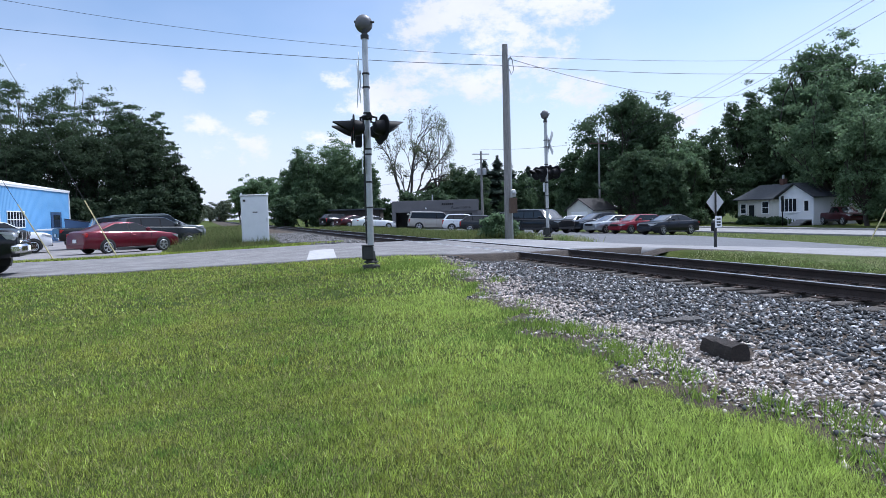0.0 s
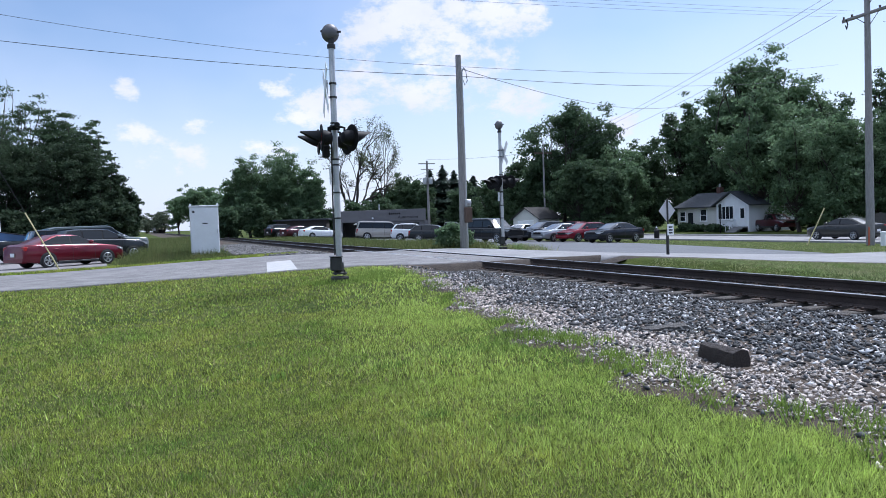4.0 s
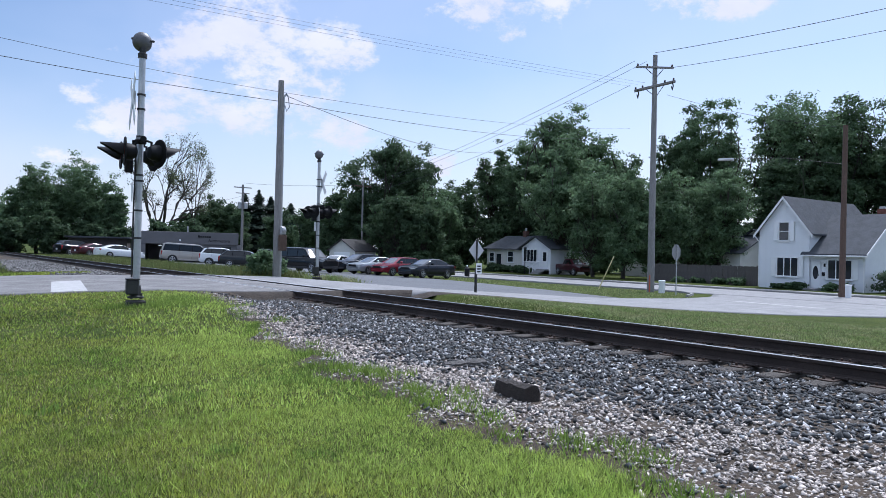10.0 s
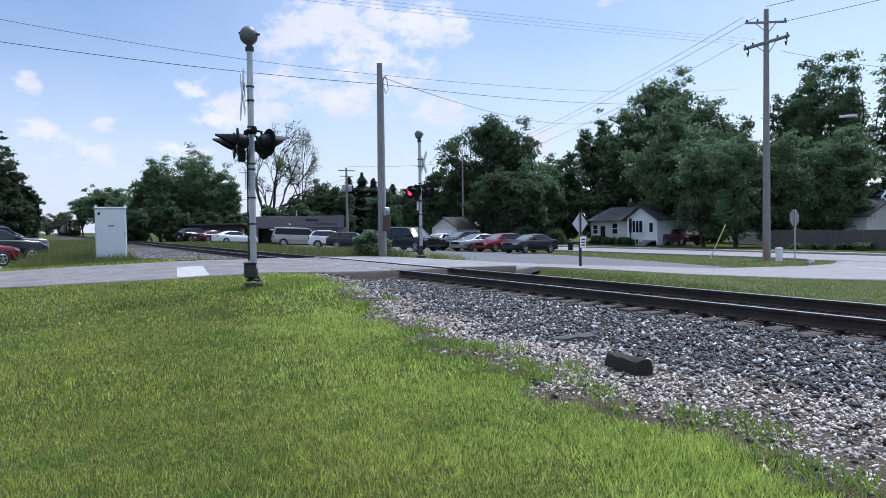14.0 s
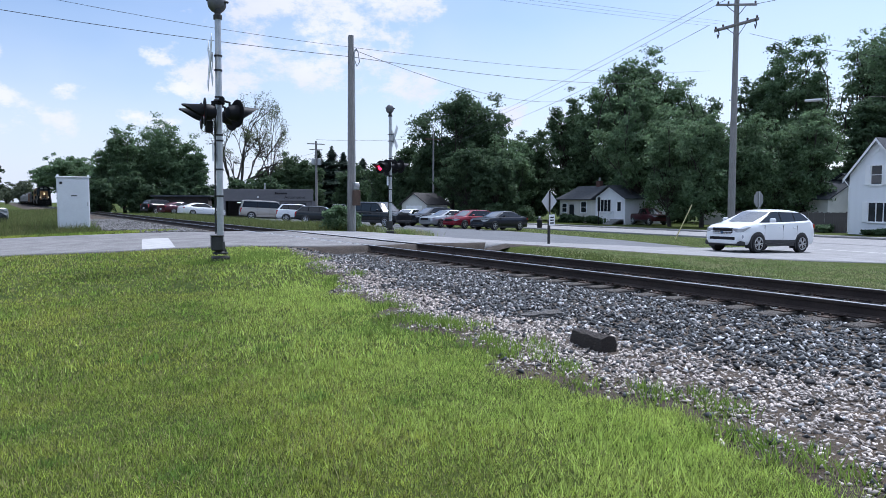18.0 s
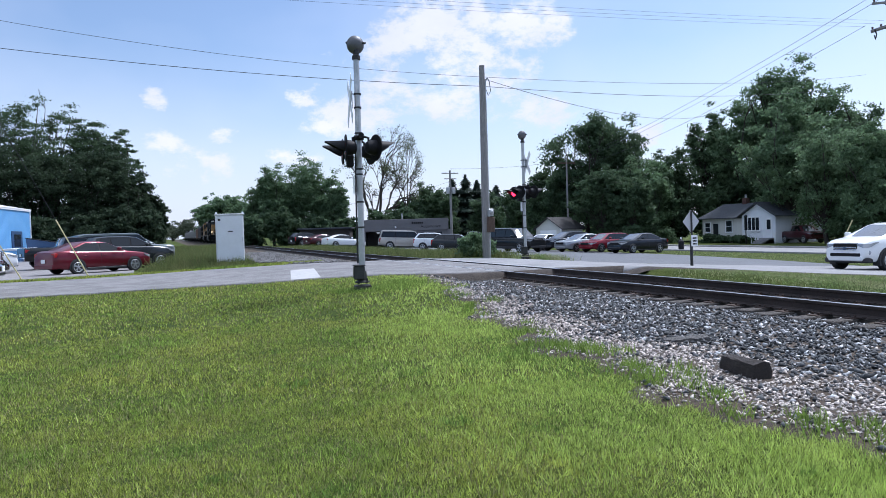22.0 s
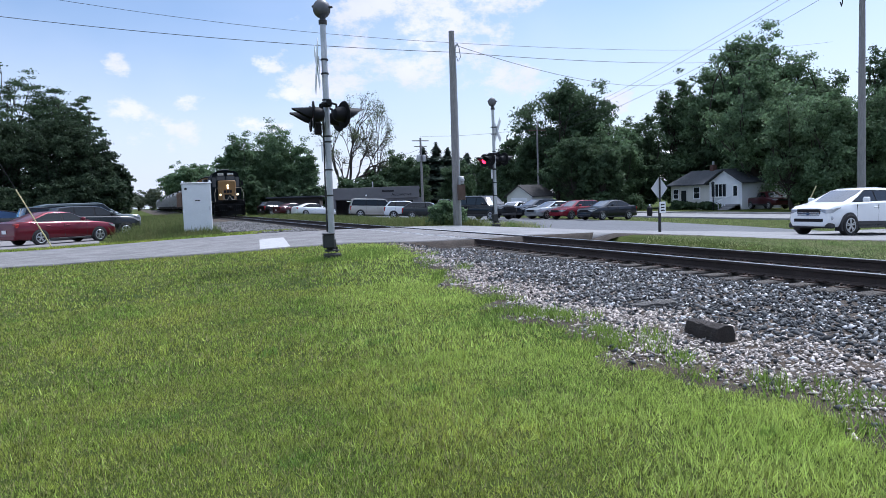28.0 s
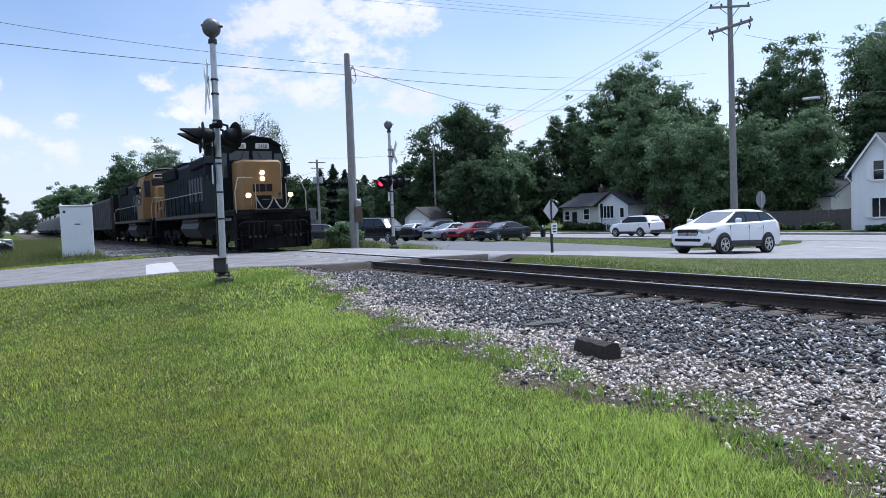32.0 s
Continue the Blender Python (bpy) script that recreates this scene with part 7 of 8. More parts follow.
for k, (x, y, h, w) in enumerate(((57.7, 64.4, 0.9, 0.8), (57.7, 66.6, 1.0, 0.9), (57.6, 62.0, 0.9, 0.8), (56.5, 60.2, 0.8, 0.8), (54.3, 70.3, 2.2, 1.6), (52.6, 72.5, 2.4, 1.8))):
    shrub(x, y, h, w, 330 + k, "dark", 1800, 0.14, "dark clipped shrub before the cottage")
for k, (x, y, h, w) in enumerate(((12.4, 29.5, 1.3, 0.55), (13.3, 29.9, 1.0, 0.5))):
    shrub(x, y, h, w, 350 + k, "mid" if k < 2 else "olive", 3600, 0.085, "leafy weed bush round the pole", "bush")

# ---- train: local x is forward, z from the rail head ----
M_NAVY = mat("locomotive blue", (0.006, 0.011, 0.014), 0.65, 0.0, 0.4, 3.0, 12, dirt=0.07, spec=0.12)
M_GOLD = mat("locomotive yellow", (0.225, 0.122, 0.036), 0.6, 0, 0.12, 3.0, 14, dirt=0.12)
M_UNDER = mat("sooty running gear", (0.011, 0.011, 0.011), 0.9, 0.0, 0.4, 2.0, 12, 0.2, spec=0.15)
M_TANK = mat("fuel tank", (0.05, 0.055, 0.055), 0.6, 0.1, 0.3, 2.0, 10, dirt=0.4)
M_RAILING = mat("pale handrail", (0.30, 0.27, 0.21), 0.6, 0, 0.15)
M_LIGHTON = mat("lit headlight", (0.4, 0.35, 0.25), 0.3, glow=(1.0, 0.76, 0.42), glow_strength=4.0)
M_CABGLASS = glass_mat("cab glass", (0.035, 0.042, 0.048), 0.05)
M_BOARD = mat("number board", (0.62, 0.63, 0.60), 0.5, 0, 0.05)
M_RUSTY = mat("dull stripe", (0.10, 0.07, 0.045), 0.7, 0, 0.3)
M_FADED = mat("faded lettering", (0.075, 0.085, 0.09), 0.6, 0, 0.3)


def truck(parent, x, axles):
    """A bogie: side frames, wheels, springs and brake gear."""
    half = 1.05 * axles
    b = part("bogie", Shape().box(x - half, -1.05, 0.45, x + half, 1.05, 0.75, 0.05), M_UNDER, parent, "sooty bogie")
    for s in (-1, 1):
        f = Shape().prism([(x - half - 0.2, 0.62), (x - half, 0.86), (x - 0.6, 0.90), (x - 0.4, 0.55), (x + 0.4, 0.55), (x + 0.6, 0.90), (x + half, 0.86), (x + half + 0.2, 0.62), (x + half, 0.45), (x - half, 0.45)], "y", s * 1.06, s * 1.22)
        part("side_frame", f, M_UNDER, b, "cast side frame")
        for k in range(axles):
            ax = x - half + 0.9 + (2 * half - 1.8) * k / max(1, axles - 1)
            part("axle_box", Shape().box(ax - 0.18, s * 1.2, 0.36, ax + 0.18, s * 1.32, 0.68, 0.03), M_UNDER, b)
            part("wheel", Shape().lathe([(0.50, -0.06), (0.53, -0.05), (0.50, 0.07), (0.30, 0.05)], 20, Matrix.Translation((ax, s * 0.78, 0.50)) @ pose(0, 0, 0, 90, 0, 0)), M_UNDER, b, "steel wheel", True)
        part("spring", Shape().tube([(x - 0.3, s * 1.14, 0.3), (x + 0.3, s * 1.14, 0.3)], 0.12, 8), M_UNDER, b)


def locomotive(label, lit=True):
    t = thing("locomotive", pose(0, 0, 0), label, "locomotive", "locomotives")
    L = 8.9
    lamp, side = (M_LIGHTON, M_NAVY) if lit else (M_LAMP, M_GOLD)
    part("frame_sill", Shape().box(-L + 0.3, -1.48, 1.42, L - 0.5, 1.48, 1.62, 0.02), M_NAVY, t, "dark blue walkway sill")
    for s in (-1, 1):
        part("sill_stripe", Shape().box(-L + 0.5, s * 1.482, 1.46, L - 2.4, s * 1.49, 1.60), M_RUSTY, t, "dull sill stripe")
    # short hood and cab
    nose = Shape().loft([[(x, a, b) for a, b in ((-w, 1.62), (-w, tp - 0.10), (-w + 0.10, tp), (w - 0.10, tp), (w, tp - 0.10), (w, 1.62))] for x, w, tp in ((L - 2.9, 0.84, 3.66), (L - 1.42, 0.84, 3.62), (L - 1.34, 0.79, 3.54))])
    n = part("nose", nose, M_GOLD, t, "yellow short hood", True)
    cab = [(-1.52, 1.62), (-1.52, 3.62), (-1.30, 4.30), (-0.80, 4.60), (0, 4.68), (0.80, 4.60), (1.30, 4.30), (1.52, 3.62), (1.52, 1.62)]
    c = part("cab", Shape().loft([[(x, a, b) for a, b in cab] for x in (L - 5.1, L - 2.75)]), side, t, "cab", True)
    part("cab_roof", Shape().loft([[(x, a * 1.03, b + 0.04) for a, b in cab[2:7]] + [(x, a * 0.98, b - 0.03) for a, b in reversed(cab[2:7])] for x in (L - 5.25, L - 2.62)]), M_NAVY, c)
    fx = L - 2.74
    for y0, y1, z0, z1 in ((-1.38, -1.02, 3.0, 4.0), (1.02, 1.38, 3.0, 4.0), (-0.92, -0.08, 3.70, 4.10), (0.08, 0.92, 3.70, 4.10)):
        part("cab_window", Shape().box(fx - 0.01, y0, z0 if abs(y0) > 1 and y0 < 0 or y0 > 1 else z0, fx + 0.015, y1, z1, 0.006), M_CABGLASS, c, "grey cab window")
    for s in (-1, 1):
        for x0, x1 in ((L - 4.9, L - 4.1), (L - 3.9, L - 3.1)):
            part("side_window", Shape().box(x0, s * 1.515, 2.95, x1, s * 1.53, 3.55, 0.006), M_CABGLASS, c, "grey cab side window")
        part("sunshade", Shape().box(L - 4.9, s * 1.52, 3.58, L - 3.1, s * 1.85, 3.64), M_NAVY, c)
        nb = part("number_board", Shape().box(fx - 0.02, s * 0.50 - 0.30, 4.18, fx + 0.07, s * 0.50 + 0.30, 4.42, 0.03), M_BOARD, c, "pale number board with dark bars")
        if lit:
            digits = lettering("2428", 0.20, M_BLACK, nb)
            digits.matrix_local = pose(fx + 0.074, s * 0.50, 4.228, 90, 0, 90)
        else:
            side_no = part("cab_number", Shape().box(L - 4.72, s * 1.531, 2.55, L - 3.28, s * 1.545, 2.92, 0.005), M_BLACK, c, "black number plate")
            digits = lettering("4057", 0.34, M_BOARD, side_no)
            digits.matrix_local = pose(L - 4.0, s * 1.549, 2.62, 90, 0, 180 if s > 0 else 0)
            part("bar", Shape().box(fx + 0.068, s * 0.50 - 0.22, 4.235, fx + 0.078, s * 0.50 + 0.22, 4.365), M_BLACK, nb)
    nx = L - 1.335
    for zz in (2.86, 3.10):
        part("headlight", Shape().lathe([(0.095, 0.0), (0.095, 0.06), (0.07, 0.075)], 16, Matrix.Translation((nx, 0, zz)) @ pose(0, 0, 0, 0, 90, 0)), lamp, n, "round headlight", True)
    # plain marks where the emblem stands
    for a, b, h in ((-0.40, -0.16, 0.30), (-0.12, 0.12, 0.30), (0.16, 0.40, 0.30)):
        part("emblem_bar", Shape().box(nx - 0.02, a, 2.50 - h / 2, nx + 0.006, b, 2.50 + h / 2), M_BLACK, n, "plain dark emblem shape")
    part("class_lamp", Shape().box(nx - 0.02, 0.66, 2.2, nx + 0.03, 0.74, 2.3), M_DARKMETAL, n)
    part("nose_door", Shape().box(nx - 0.01, -0.35, 1.70, nx + 0.02, 0.35, 2.2, 0.01), M_NAVY, n, "blue patch over the anticlimber")
    # long hood with doors, fans, radiator
    hood = [(-0.92, 1.62), (-0.92, 4.02), (-0.76, 4.22), (0, 4.28), (0.76, 4.22), (0.92, 4.02), (0.92, 1.62)]
    lh = part("long_hood", Shape().loft([[(x, a, b) for a, b in hood] for x in (-L + 0.55, -L + 0.60, L - 5.1)]), M_NAVY, t, "dark blue long hood", True)
    for s in (-1, 1):
        for k in range(13):
            x = -L + 1.0 + 0.85 * k
            part("hood_door", Shape().box(x, s * 0.92, 1.75, x + 0.80, s * 0.945, 3.55, 0.01), M_NAVY, lh, "hood door")
        part("radiator", Shape().box(-L + 0.8, s * 0.90, 3.60, -L + 4.6, s * 1.06, 4.20, 0.05), M_UNDER, lh, "flared radiator intake")
        part("dynamic_brake", Shape().box(-0.9, s * 0.90, 3.75, 2.2, s * 1.06, 4.22, 0.08), M_NAVY, lh, "brake blister")
        for k in range(5):
            part("letter_bar", Shape().box(0.0 + 0.62 * k - 1.6, s * 0.946, 2.25, 0.36 + 0.62 * k - 1.6, s * 0.952, 3.35), M_FADED, lh, "faded plain mark")
    for x in (-L + 1.5, -L + 2.7, -L + 3.9, 0.2, 1.3):
        part("roof_fan", Shape().lathe([(0.56, 4.24), (0.56, 4.46), (0.48, 4.50)], 18, Matrix.Translation((x, 0, 0))), M_UNDER, lh, "round roof fan")
    part("exhaust", Shape().box(2.4, -0.3, 4.22, 3.0, 0.3, 4.5, 0.03), M_UNDER, lh)
    part("horn", Shape().tube([(L - 4.6, 0.5, 4.65), (L - 4.6, 0.5, 4.85), (L - 4.2, 0.5, 4.87)], 0.05, 6), M_UNDER, c)
    part("roof_unit", Shape().box(L - 4.4, -0.45, 4.62, L - 3.3, 0.45, 4.84, 0.05), M_TANK, c, "pale cooling unit")
    # walkway rails
    for s in (-1, 1):
        for k in range(12):
            x = -L + 0.9 + 1.05 * k
            part("stanchion", Shape().tube([(x, s * 1.42, 1.62), (x, s * 1.42, 2.55)], 0.022, 5), M_NAVY, t)
        part("handrail", Shape().tube([(-L + 0.9, s * 1.42, 2.55), (L - 5.6, s * 1.42, 2.55)], 0.024, 5), M_RAILING, t, "pale handrail")
        part("corner_rail", Shape().tube([(L - 0.25, s * 1.42, 0.5), (L - 0.25, s * 1.42, 1.3), (L - 0.3, s * 1.44, 2.3), (L - 0.5, s * 1.25, 2.85), (L - 0.5, s * 0.65, 2.85)], 0.026, 6), M_RAILING, t, "pale corner handrail", True)
        part("rear_rail", Shape().tube([(-L + 0.2, s * 1.42, 0.5), (-L + 0.2, s * 1.42, 2.3), (-L + 0.35, s * 1.1, 2.7)], 0.026, 6), M_RAILING, t, "", True)
        part("ditch_light", Shape().lathe([(0.095, 0), (0.095, 0.10), (0.07, 0.12)], 14, Matrix.Translation((L - 0.52, s * 0.86, 2.18)) @ pose(0, 0, 0, 0, 90, 0)), lamp, t, "ditch light", True)
        part("cab_steps", Shape().box(L - 1.3, s * 1.2, 0.45, L - 0.35, s * 1.5, 0.52), M_UNDER, t)
        part("step_side", Shape().box(L - 0.42, s * 1.0, 0.42, L - 0.30, s * 1.52, 1.62, 0.02), M_UNDER, t)
    part("platform", Shape().box(L - 1.4, -1.50, 1.50, L - 0.25, 1.50, 1.64, 0.02), M_UNDER, t, "black end platform")
    part("pilot", Shape().box(L - 0.42, -1.50, 0.55, L - 0.22, 1.50, 1.52, 0.03), M_UNDER, t, "black pilot plate")
    plow = Shape().loft([[(L - 0.22, -1.52, 0.12), (L + 0.12, 0, 0.12), (L - 0.22, 1.52, 0.12), (L - 0.35, 1.52, 0.12), (L - 0.35, -1.52, 0.12)], [(L - 0.26, -1.50, 0.80), (L - 0.14, 0, 0.80), (L - 0.26, 1.50, 0.80), (L - 0.4, 1.50, 0.80), (L - 0.4, -1.50, 0.80)]])
    part("plow", plow, M_UNDER, t, "black snow plow")
    for s in (-1, 1):
        for k in range(4):
            y = s * (0.42 + 0.20 * k)
            part("air_hose", Shape().tube([(L - 0.20, y, 1.30 - 0.05 * k), (L - 0.02, y, 1.20), (L + 0.02, y + s * 0.03, 0.86), (L - 0.06, y + s * 0.02, 0.62)], 0.026, 6), M_BLACK, t, "black air hose", True)
            part("glad_hand", Shape().box(L - 0.10, y - 0.03, 0.54, L + 0.0, y + 0.07, 0.64, 0.015), M_DARKMETAL, t)
        for k in range(4):
            part("corner_step", Shape().box(L - 0.30, s * 1.02, 0.30 + 0.33 * k, L - 0.02, s * 1.50, 0.335 + 0.33 * k, 0.008), M_UNDER, t, "black corner step")
        part("step_stringer", Shape().box(L - 0.26, s * 1.47, 0.20, L - 0.06, s * 1.52, 1.52, 0.01), M_UNDER, t)
        part("grab_iron", Shape().tube([(nx, s * 0.52, 1.75), (nx + 0.09, s * 0.52, 1.80), (nx + 0.09, s * 0.52, 2.22), (nx, s * 0.52, 2.26)], 0.015, 5), M_RAILING, t)
        part("post", Shape().tube([(L - 0.30, s * 0.62, 1.62), (L - 0.30, s * 0.62, 2.62)], 0.022, 5), M_RAILING, t)
        part("mirror", Shape().box(L - 3.2, s * 1.62, 3.15, L - 3.14, s * 1.86, 3.55, 0.01), M_BLACK, t)
        part("wiper", Shape().tube([(fx + 0.03, s * 0.5, 3.70), (fx + 0.03, s * 0.30, 4.02)], 0.012, 4), M_BLACK, t)
    part("uncoupling_lever", Shape().tube([(L - 0.10, -1.40, 1.05), (L - 0.06, -1.25, 1.16), (L - 0.06, 1.25, 1.16), (L - 0.10, 1.40, 1.05)], 0.018, 5), M_DARKMETAL, t, "bent uncoupling lever")
    part("anticlimber", Shape().prism([(L - 0.25, 1.46), (L + 0.05, 1.50), (L + 0.08, 1.60), (L - 0.25, 1.66)], "y", -0.75, 0.75), M_UNDER, t, "ribbed anticlimber shelf")
    for k in range(7):
        part("plow_rib", Shape().box(L - 0.20, -1.35 + 0.45 * k - 0.02, 0.14, L + 0.02 + 0.06 * (1 - abs(k - 3) / 3), -1.35 + 0.45 * k + 0.02, 0.80, 0.008), M_UNDER, t)
    part("coupler_box", Shape().box(L - 0.26, -0.36, 0.60, L - 0.02, 0.36, 1.20, 0.04), M_UNDER, t, "coupler pocket")
    part("coupler", Shape().box(L - 0.3, -0.16, 0.72, L + 0.35, 0.16, 1.02, 0.06), M_UNDER, t, "knuckle coupler")
    part("drawgear", Shape().box(-L - 0.35, -0.16, 0.72, -L + 0.4, 0.16, 1.02, 0.06), M_UNDER, t)
    part("rear_pilot", Shape().box(-L + 0.2, -1.48, 0.5, -L + 0.4, 1.48, 1.5, 0.03), M_UNDER, t)
    hose = [(L + 0.0, -0.70 + 1.4 * u, 2.08 - 0.46 * abs(math.sin(u * math.pi * 2))) for u in np.linspace(0, 1, 17)]
    part("cable", Shape().tube(hose, 0.028, 6), M_RAILING, t, "looped pale cable", True)
    part("snow_shield", Shape().box(L - 0.26, -0.45, 1.62, L - 0.2, 0.45, 2.02, 0.03), M_NAVY, t, "dark blue plate")
    part("fuel_tank", Shape().loft([[(x, a, b) for a, b in ((-1.3, 1.25), (-1.42, 0.95), (-1.2, 0.55), (-0.8, 0.42), (0.8, 0.42), (1.2, 0.55), (1.42, 0.95), (1.3, 1.25))] for x in (-1.9, 1.9)]), M_TANK, t, "grey fuel tank", True)
    for s in (-1, 1):
        part("air_tank", Shape().tube([(-1.6, s * 1.25, 1.32), (1.8, s * 1.25, 1.32)], 0.13, 10), M_TANK, t, "grey air tank", True)
    truck(t, L - 3.6, 2)
    truck(t, -L + 3.6, 2)
    return t


def hopper_car(label, material, cylinder=True):
    """Grey covered hopper with rounded sides, ribs and sloped ends."""
    t = thing("hopper_car", pose(0, 0, 0), label, "railway wagon", "train wagons")
    if cylinder:
        ring = [(1.45 * math.cos(radians(a)), 2.65 + 1.75 * math.sin(radians(a))) for a in range(-50, 231, 14)]
        secs = [[(x, a * k, 2.65 + (b - 2.65) * k) for a, b in ring] for x, k in ((-7.6, 0.92), (-7.5, 1.0), (7.5, 1.0), (7.6, 0.92))]
    else:
        ring = [(-1.5, 1.1), (-1.5, 3.6), (-1.42, 3.7), (1.42, 3.7), (1.5, 3.6), (1.5, 1.1)]
        secs = [[(x, a, b) for a, b in ring] for x in (-7.6, 7.6)]
    part("body", Shape().loft(secs), material, t, "", True)
    for x in np.linspace(-7.0, 7.0, 9):
        for s in (-1, 1):
            part("rib", Shape().box(x - 0.06, s * 1.44, 1.3, x + 0.06, s * 1.53, 3.4, 0.02), material, t)
    part("sill", Shape().box(-8.2, -1.35, 1.0, 8.2, 1.35, 1.2, 0.02), M_UNDER, t)
    part("running_board", Shape().box(-7.4, -0.35, 4.42 if cylinder else 3.72, 7.4, 0.35, 4.48 if cylinder else 3.8), M_UNDER, t)
    part("end_ladder", Shape().box(7.7, -1.3, 1.2, 7.8, -0.9, 4.0), M_UNDER, t)
    for x in (-3.6, 0, 3.6):
        part("hopper", Shape().loft([[(x - 1.6, -1.2, 1.3), (x + 1.6, -1.2, 1.3), (x + 1.6, 1.2, 1.3), (x - 1.6, 1.2, 1.3)], [(x - 0.5, -0.6, 0.45), (x + 0.5, -0.6, 0.45), (x + 0.5, 0.6, 0.45), (x - 0.5, 0.6, 0.45)]]), material, t, "discharge hopper")
    part("coupler", Shape().box(8.0, -0.15, 0.72, 8.7, 0.15, 1.0, 0.05), M_UNDER, t)
    part("coupler", Shape().box(-8.7, -0.15, 0.72, -8.0, 0.15, 1.0, 0.05), M_UNDER, t)
    truck(t, 6.2, 1)
    truck(t, -6.2, 1)
    return t


TRAIN = []      # thing and its distance behind the pilot of the first engine
lead = locomotive("dark blue locomotive with a yellow nose and lit headlights")
lead.scale = (1.02, 1.0, 1.03)
TRAIN.append((lead, 9.15))
second = locomotive("dark blue locomotive with a yellow cab coupled behind the first", False)
second.scale = (1.02, 1.0, 1.03)
TRAIN.append((second, 9.15 + 19.0))
M_RUST = mat("rusty wagon", (0.15, 0.075, 0.04), 0.8, 0, 0.35, 3, 8, dirt=0.4)
M_HOPPER = mat("grey wagon", (0.30, 0.30, 0.29), 0.7, 0, 0.2, 3, 8, dirt=0.4)
M_DKWAGON = mat("dark wagon", (0.045, 0.04, 0.04), 0.8, 0, 0.3, 3, 8)
at_ = 9.15 + 19.0 + 9.4 + 8.7
TRAIN.append((hopper_car("dark open-topped wagon behind the engines", M_DKWAGON, False), at_))
TRAIN.append((hopper_car("rusty orange box-sided wagon in the train", M_RUST, False), at_ + 17.4))
grey = hopper_car("grey round-sided covered hopper wagon in the train", M_HOPPER, True)
TRAIN.append((grey, at_ + 34.8))
for k in range(7):
    TRAIN.append((copy_thing(grey, pose(0, 0, 0)), at_ + 52.2 + 17.4 * k))

# ---- stones and grass, as stuff ----
def stones(name, seed, count, place, size, material, label, keep=None):
    """Angular broken stones lying on the bed."""
    rng = np.random.default_rng(seed)
    x, y = place(rng, count)
    if keep is not None:
        k = keep(x, y, rng)
        x, y = x[k], y[k]
    n = len(x)
    s = size * rng.uniform(0.55, 1.35, n)
    z = ballast_z(x, y) + s * 0.18
    unit = np.array([(1, 0, 0.15), (0, 1, -0.1), (-1, 0, 0.1), (0, -1, -0.15), (0.15, 0.1, 0.8), (-0.1, 0, -0.8)], float) * 0.62
    P = unit[None] + rng.uniform(-0.22, 0.22, (n, 6, 3))
    P = P * (rng.uniform(0.6, 1.25, (n, 1, 3)) * np.array([1.15, 0.95, 0.7]))
    a, b = rng.uniform(0, 2 * np.pi, n), rng.normal(0, 0.5, n)
    ca, sa, cb, sb = np.cos(a), np.sin(a), np.cos(b), np.sin(b)
    X, Y, Z = P[..., 0], P[..., 1], P[..., 2]
    X, Z = X * cb[:, None] + Z * sb[:, None], -X * sb[:, None] + Z * cb[:, None]
    X, Y = X * ca[:, None] - Y * sa[:, None], X * sa[:, None] + Y * ca[:, None]
    V = np.stack([X * s[:, None] + x[:, None], Y * s[:, None] + y[:, None], Z * s[:, None] + z[:, None]], -1).reshape(-1, 3)
    q = np.array([(0, 1, 4), (1, 2, 4), (2, 3, 4), (3, 0, 4), (1, 0, 5), (2, 1, 5), (3, 2, 5), (0, 3, 5)])
    F = (q[None] + (np.arange(n) * 6)[:, None, None]).reshape(-1, 3)
    return bulk(name, V, F, material, label, "ballast", "stuff")


M_STONE = mat("grey ballast stone", (0.058, 0.061, 0.063), 0.8, 0, 0.3, 0.2, 40, 0.3, random=0.92)
M_BLUESTONE = mat("blue-grey broken stone", (0.46, 0.46, 0.465), 0.75, 0, 0.3, 0.2, 40, 0.3, random=0.6)
M_PALE = mat("pale limestone chips", (0.52, 0.455, 0.405), 0.85, 0, 0.3, 0.2, 40, 0.3, random=0.75)


def in_strip(x0, x1, y0, y1):
    return lambda rng, n: (rng.uniform(x0, x1, n), rng.uniform(y0, y1, n))


def past_edge(x, y, rng):
    bare = np.sin(y * 1.3 + 0.6) * np.sin(y * 0.47 + 1.1)
    return x > edge_x(y) + rng.normal(0.10, 0.14, len(x)) + 0.22 * np.maximum(bare, 0)


def pale_band(x, y):
    """0 on the small pale stones along the grass, 1 on the dark ballast shoulder."""
    b = edge_x(y) + np.interp(y, [2, 5, 10, 15], [2.0, 1.5, 0.85, 0.4]) + 0.12 * np.sin(y * 3)
    return smooth(b - 0.45, b + 0.45, x)


def upper(x, y, rng):
    mix = pale_band(x, y)
    return past_edge(x, y, rng) & (rng.uniform(size=len(x)) < 0.12 + 0.88 * mix) & ((np.abs(x - TRACK_X) < 0.66) | (np.abs(x - TRACK_X) > 0.88)) & ((np.abs(x - TRACK_X) > 1.33) | (np.abs((y + 6 + 0.26) % 0.52 - 0.26) > 0.12) | (rng.uniform(size=len(x)) < 0.12))


def lower(x, y, rng):
    mix = 1 - pale_band(x, y)
    return past_edge(x, y, rng) & (rng.uniform(size=len(x)) < 0.10 + 0.9 * mix)


stones("ballast_stones", 1, 44000, in_strip(3.2, 11.3, -2.5, 17.7), 0.052, M_STONE, "grey broken stones of the ballast", upper)
stones("ballast_stones_pale", 4, 17000, in_strip(3.2, 11.3, -2.5, 17.7), 0.044, M_BLUESTONE, "pale blue-grey stones among the ballast", upper)
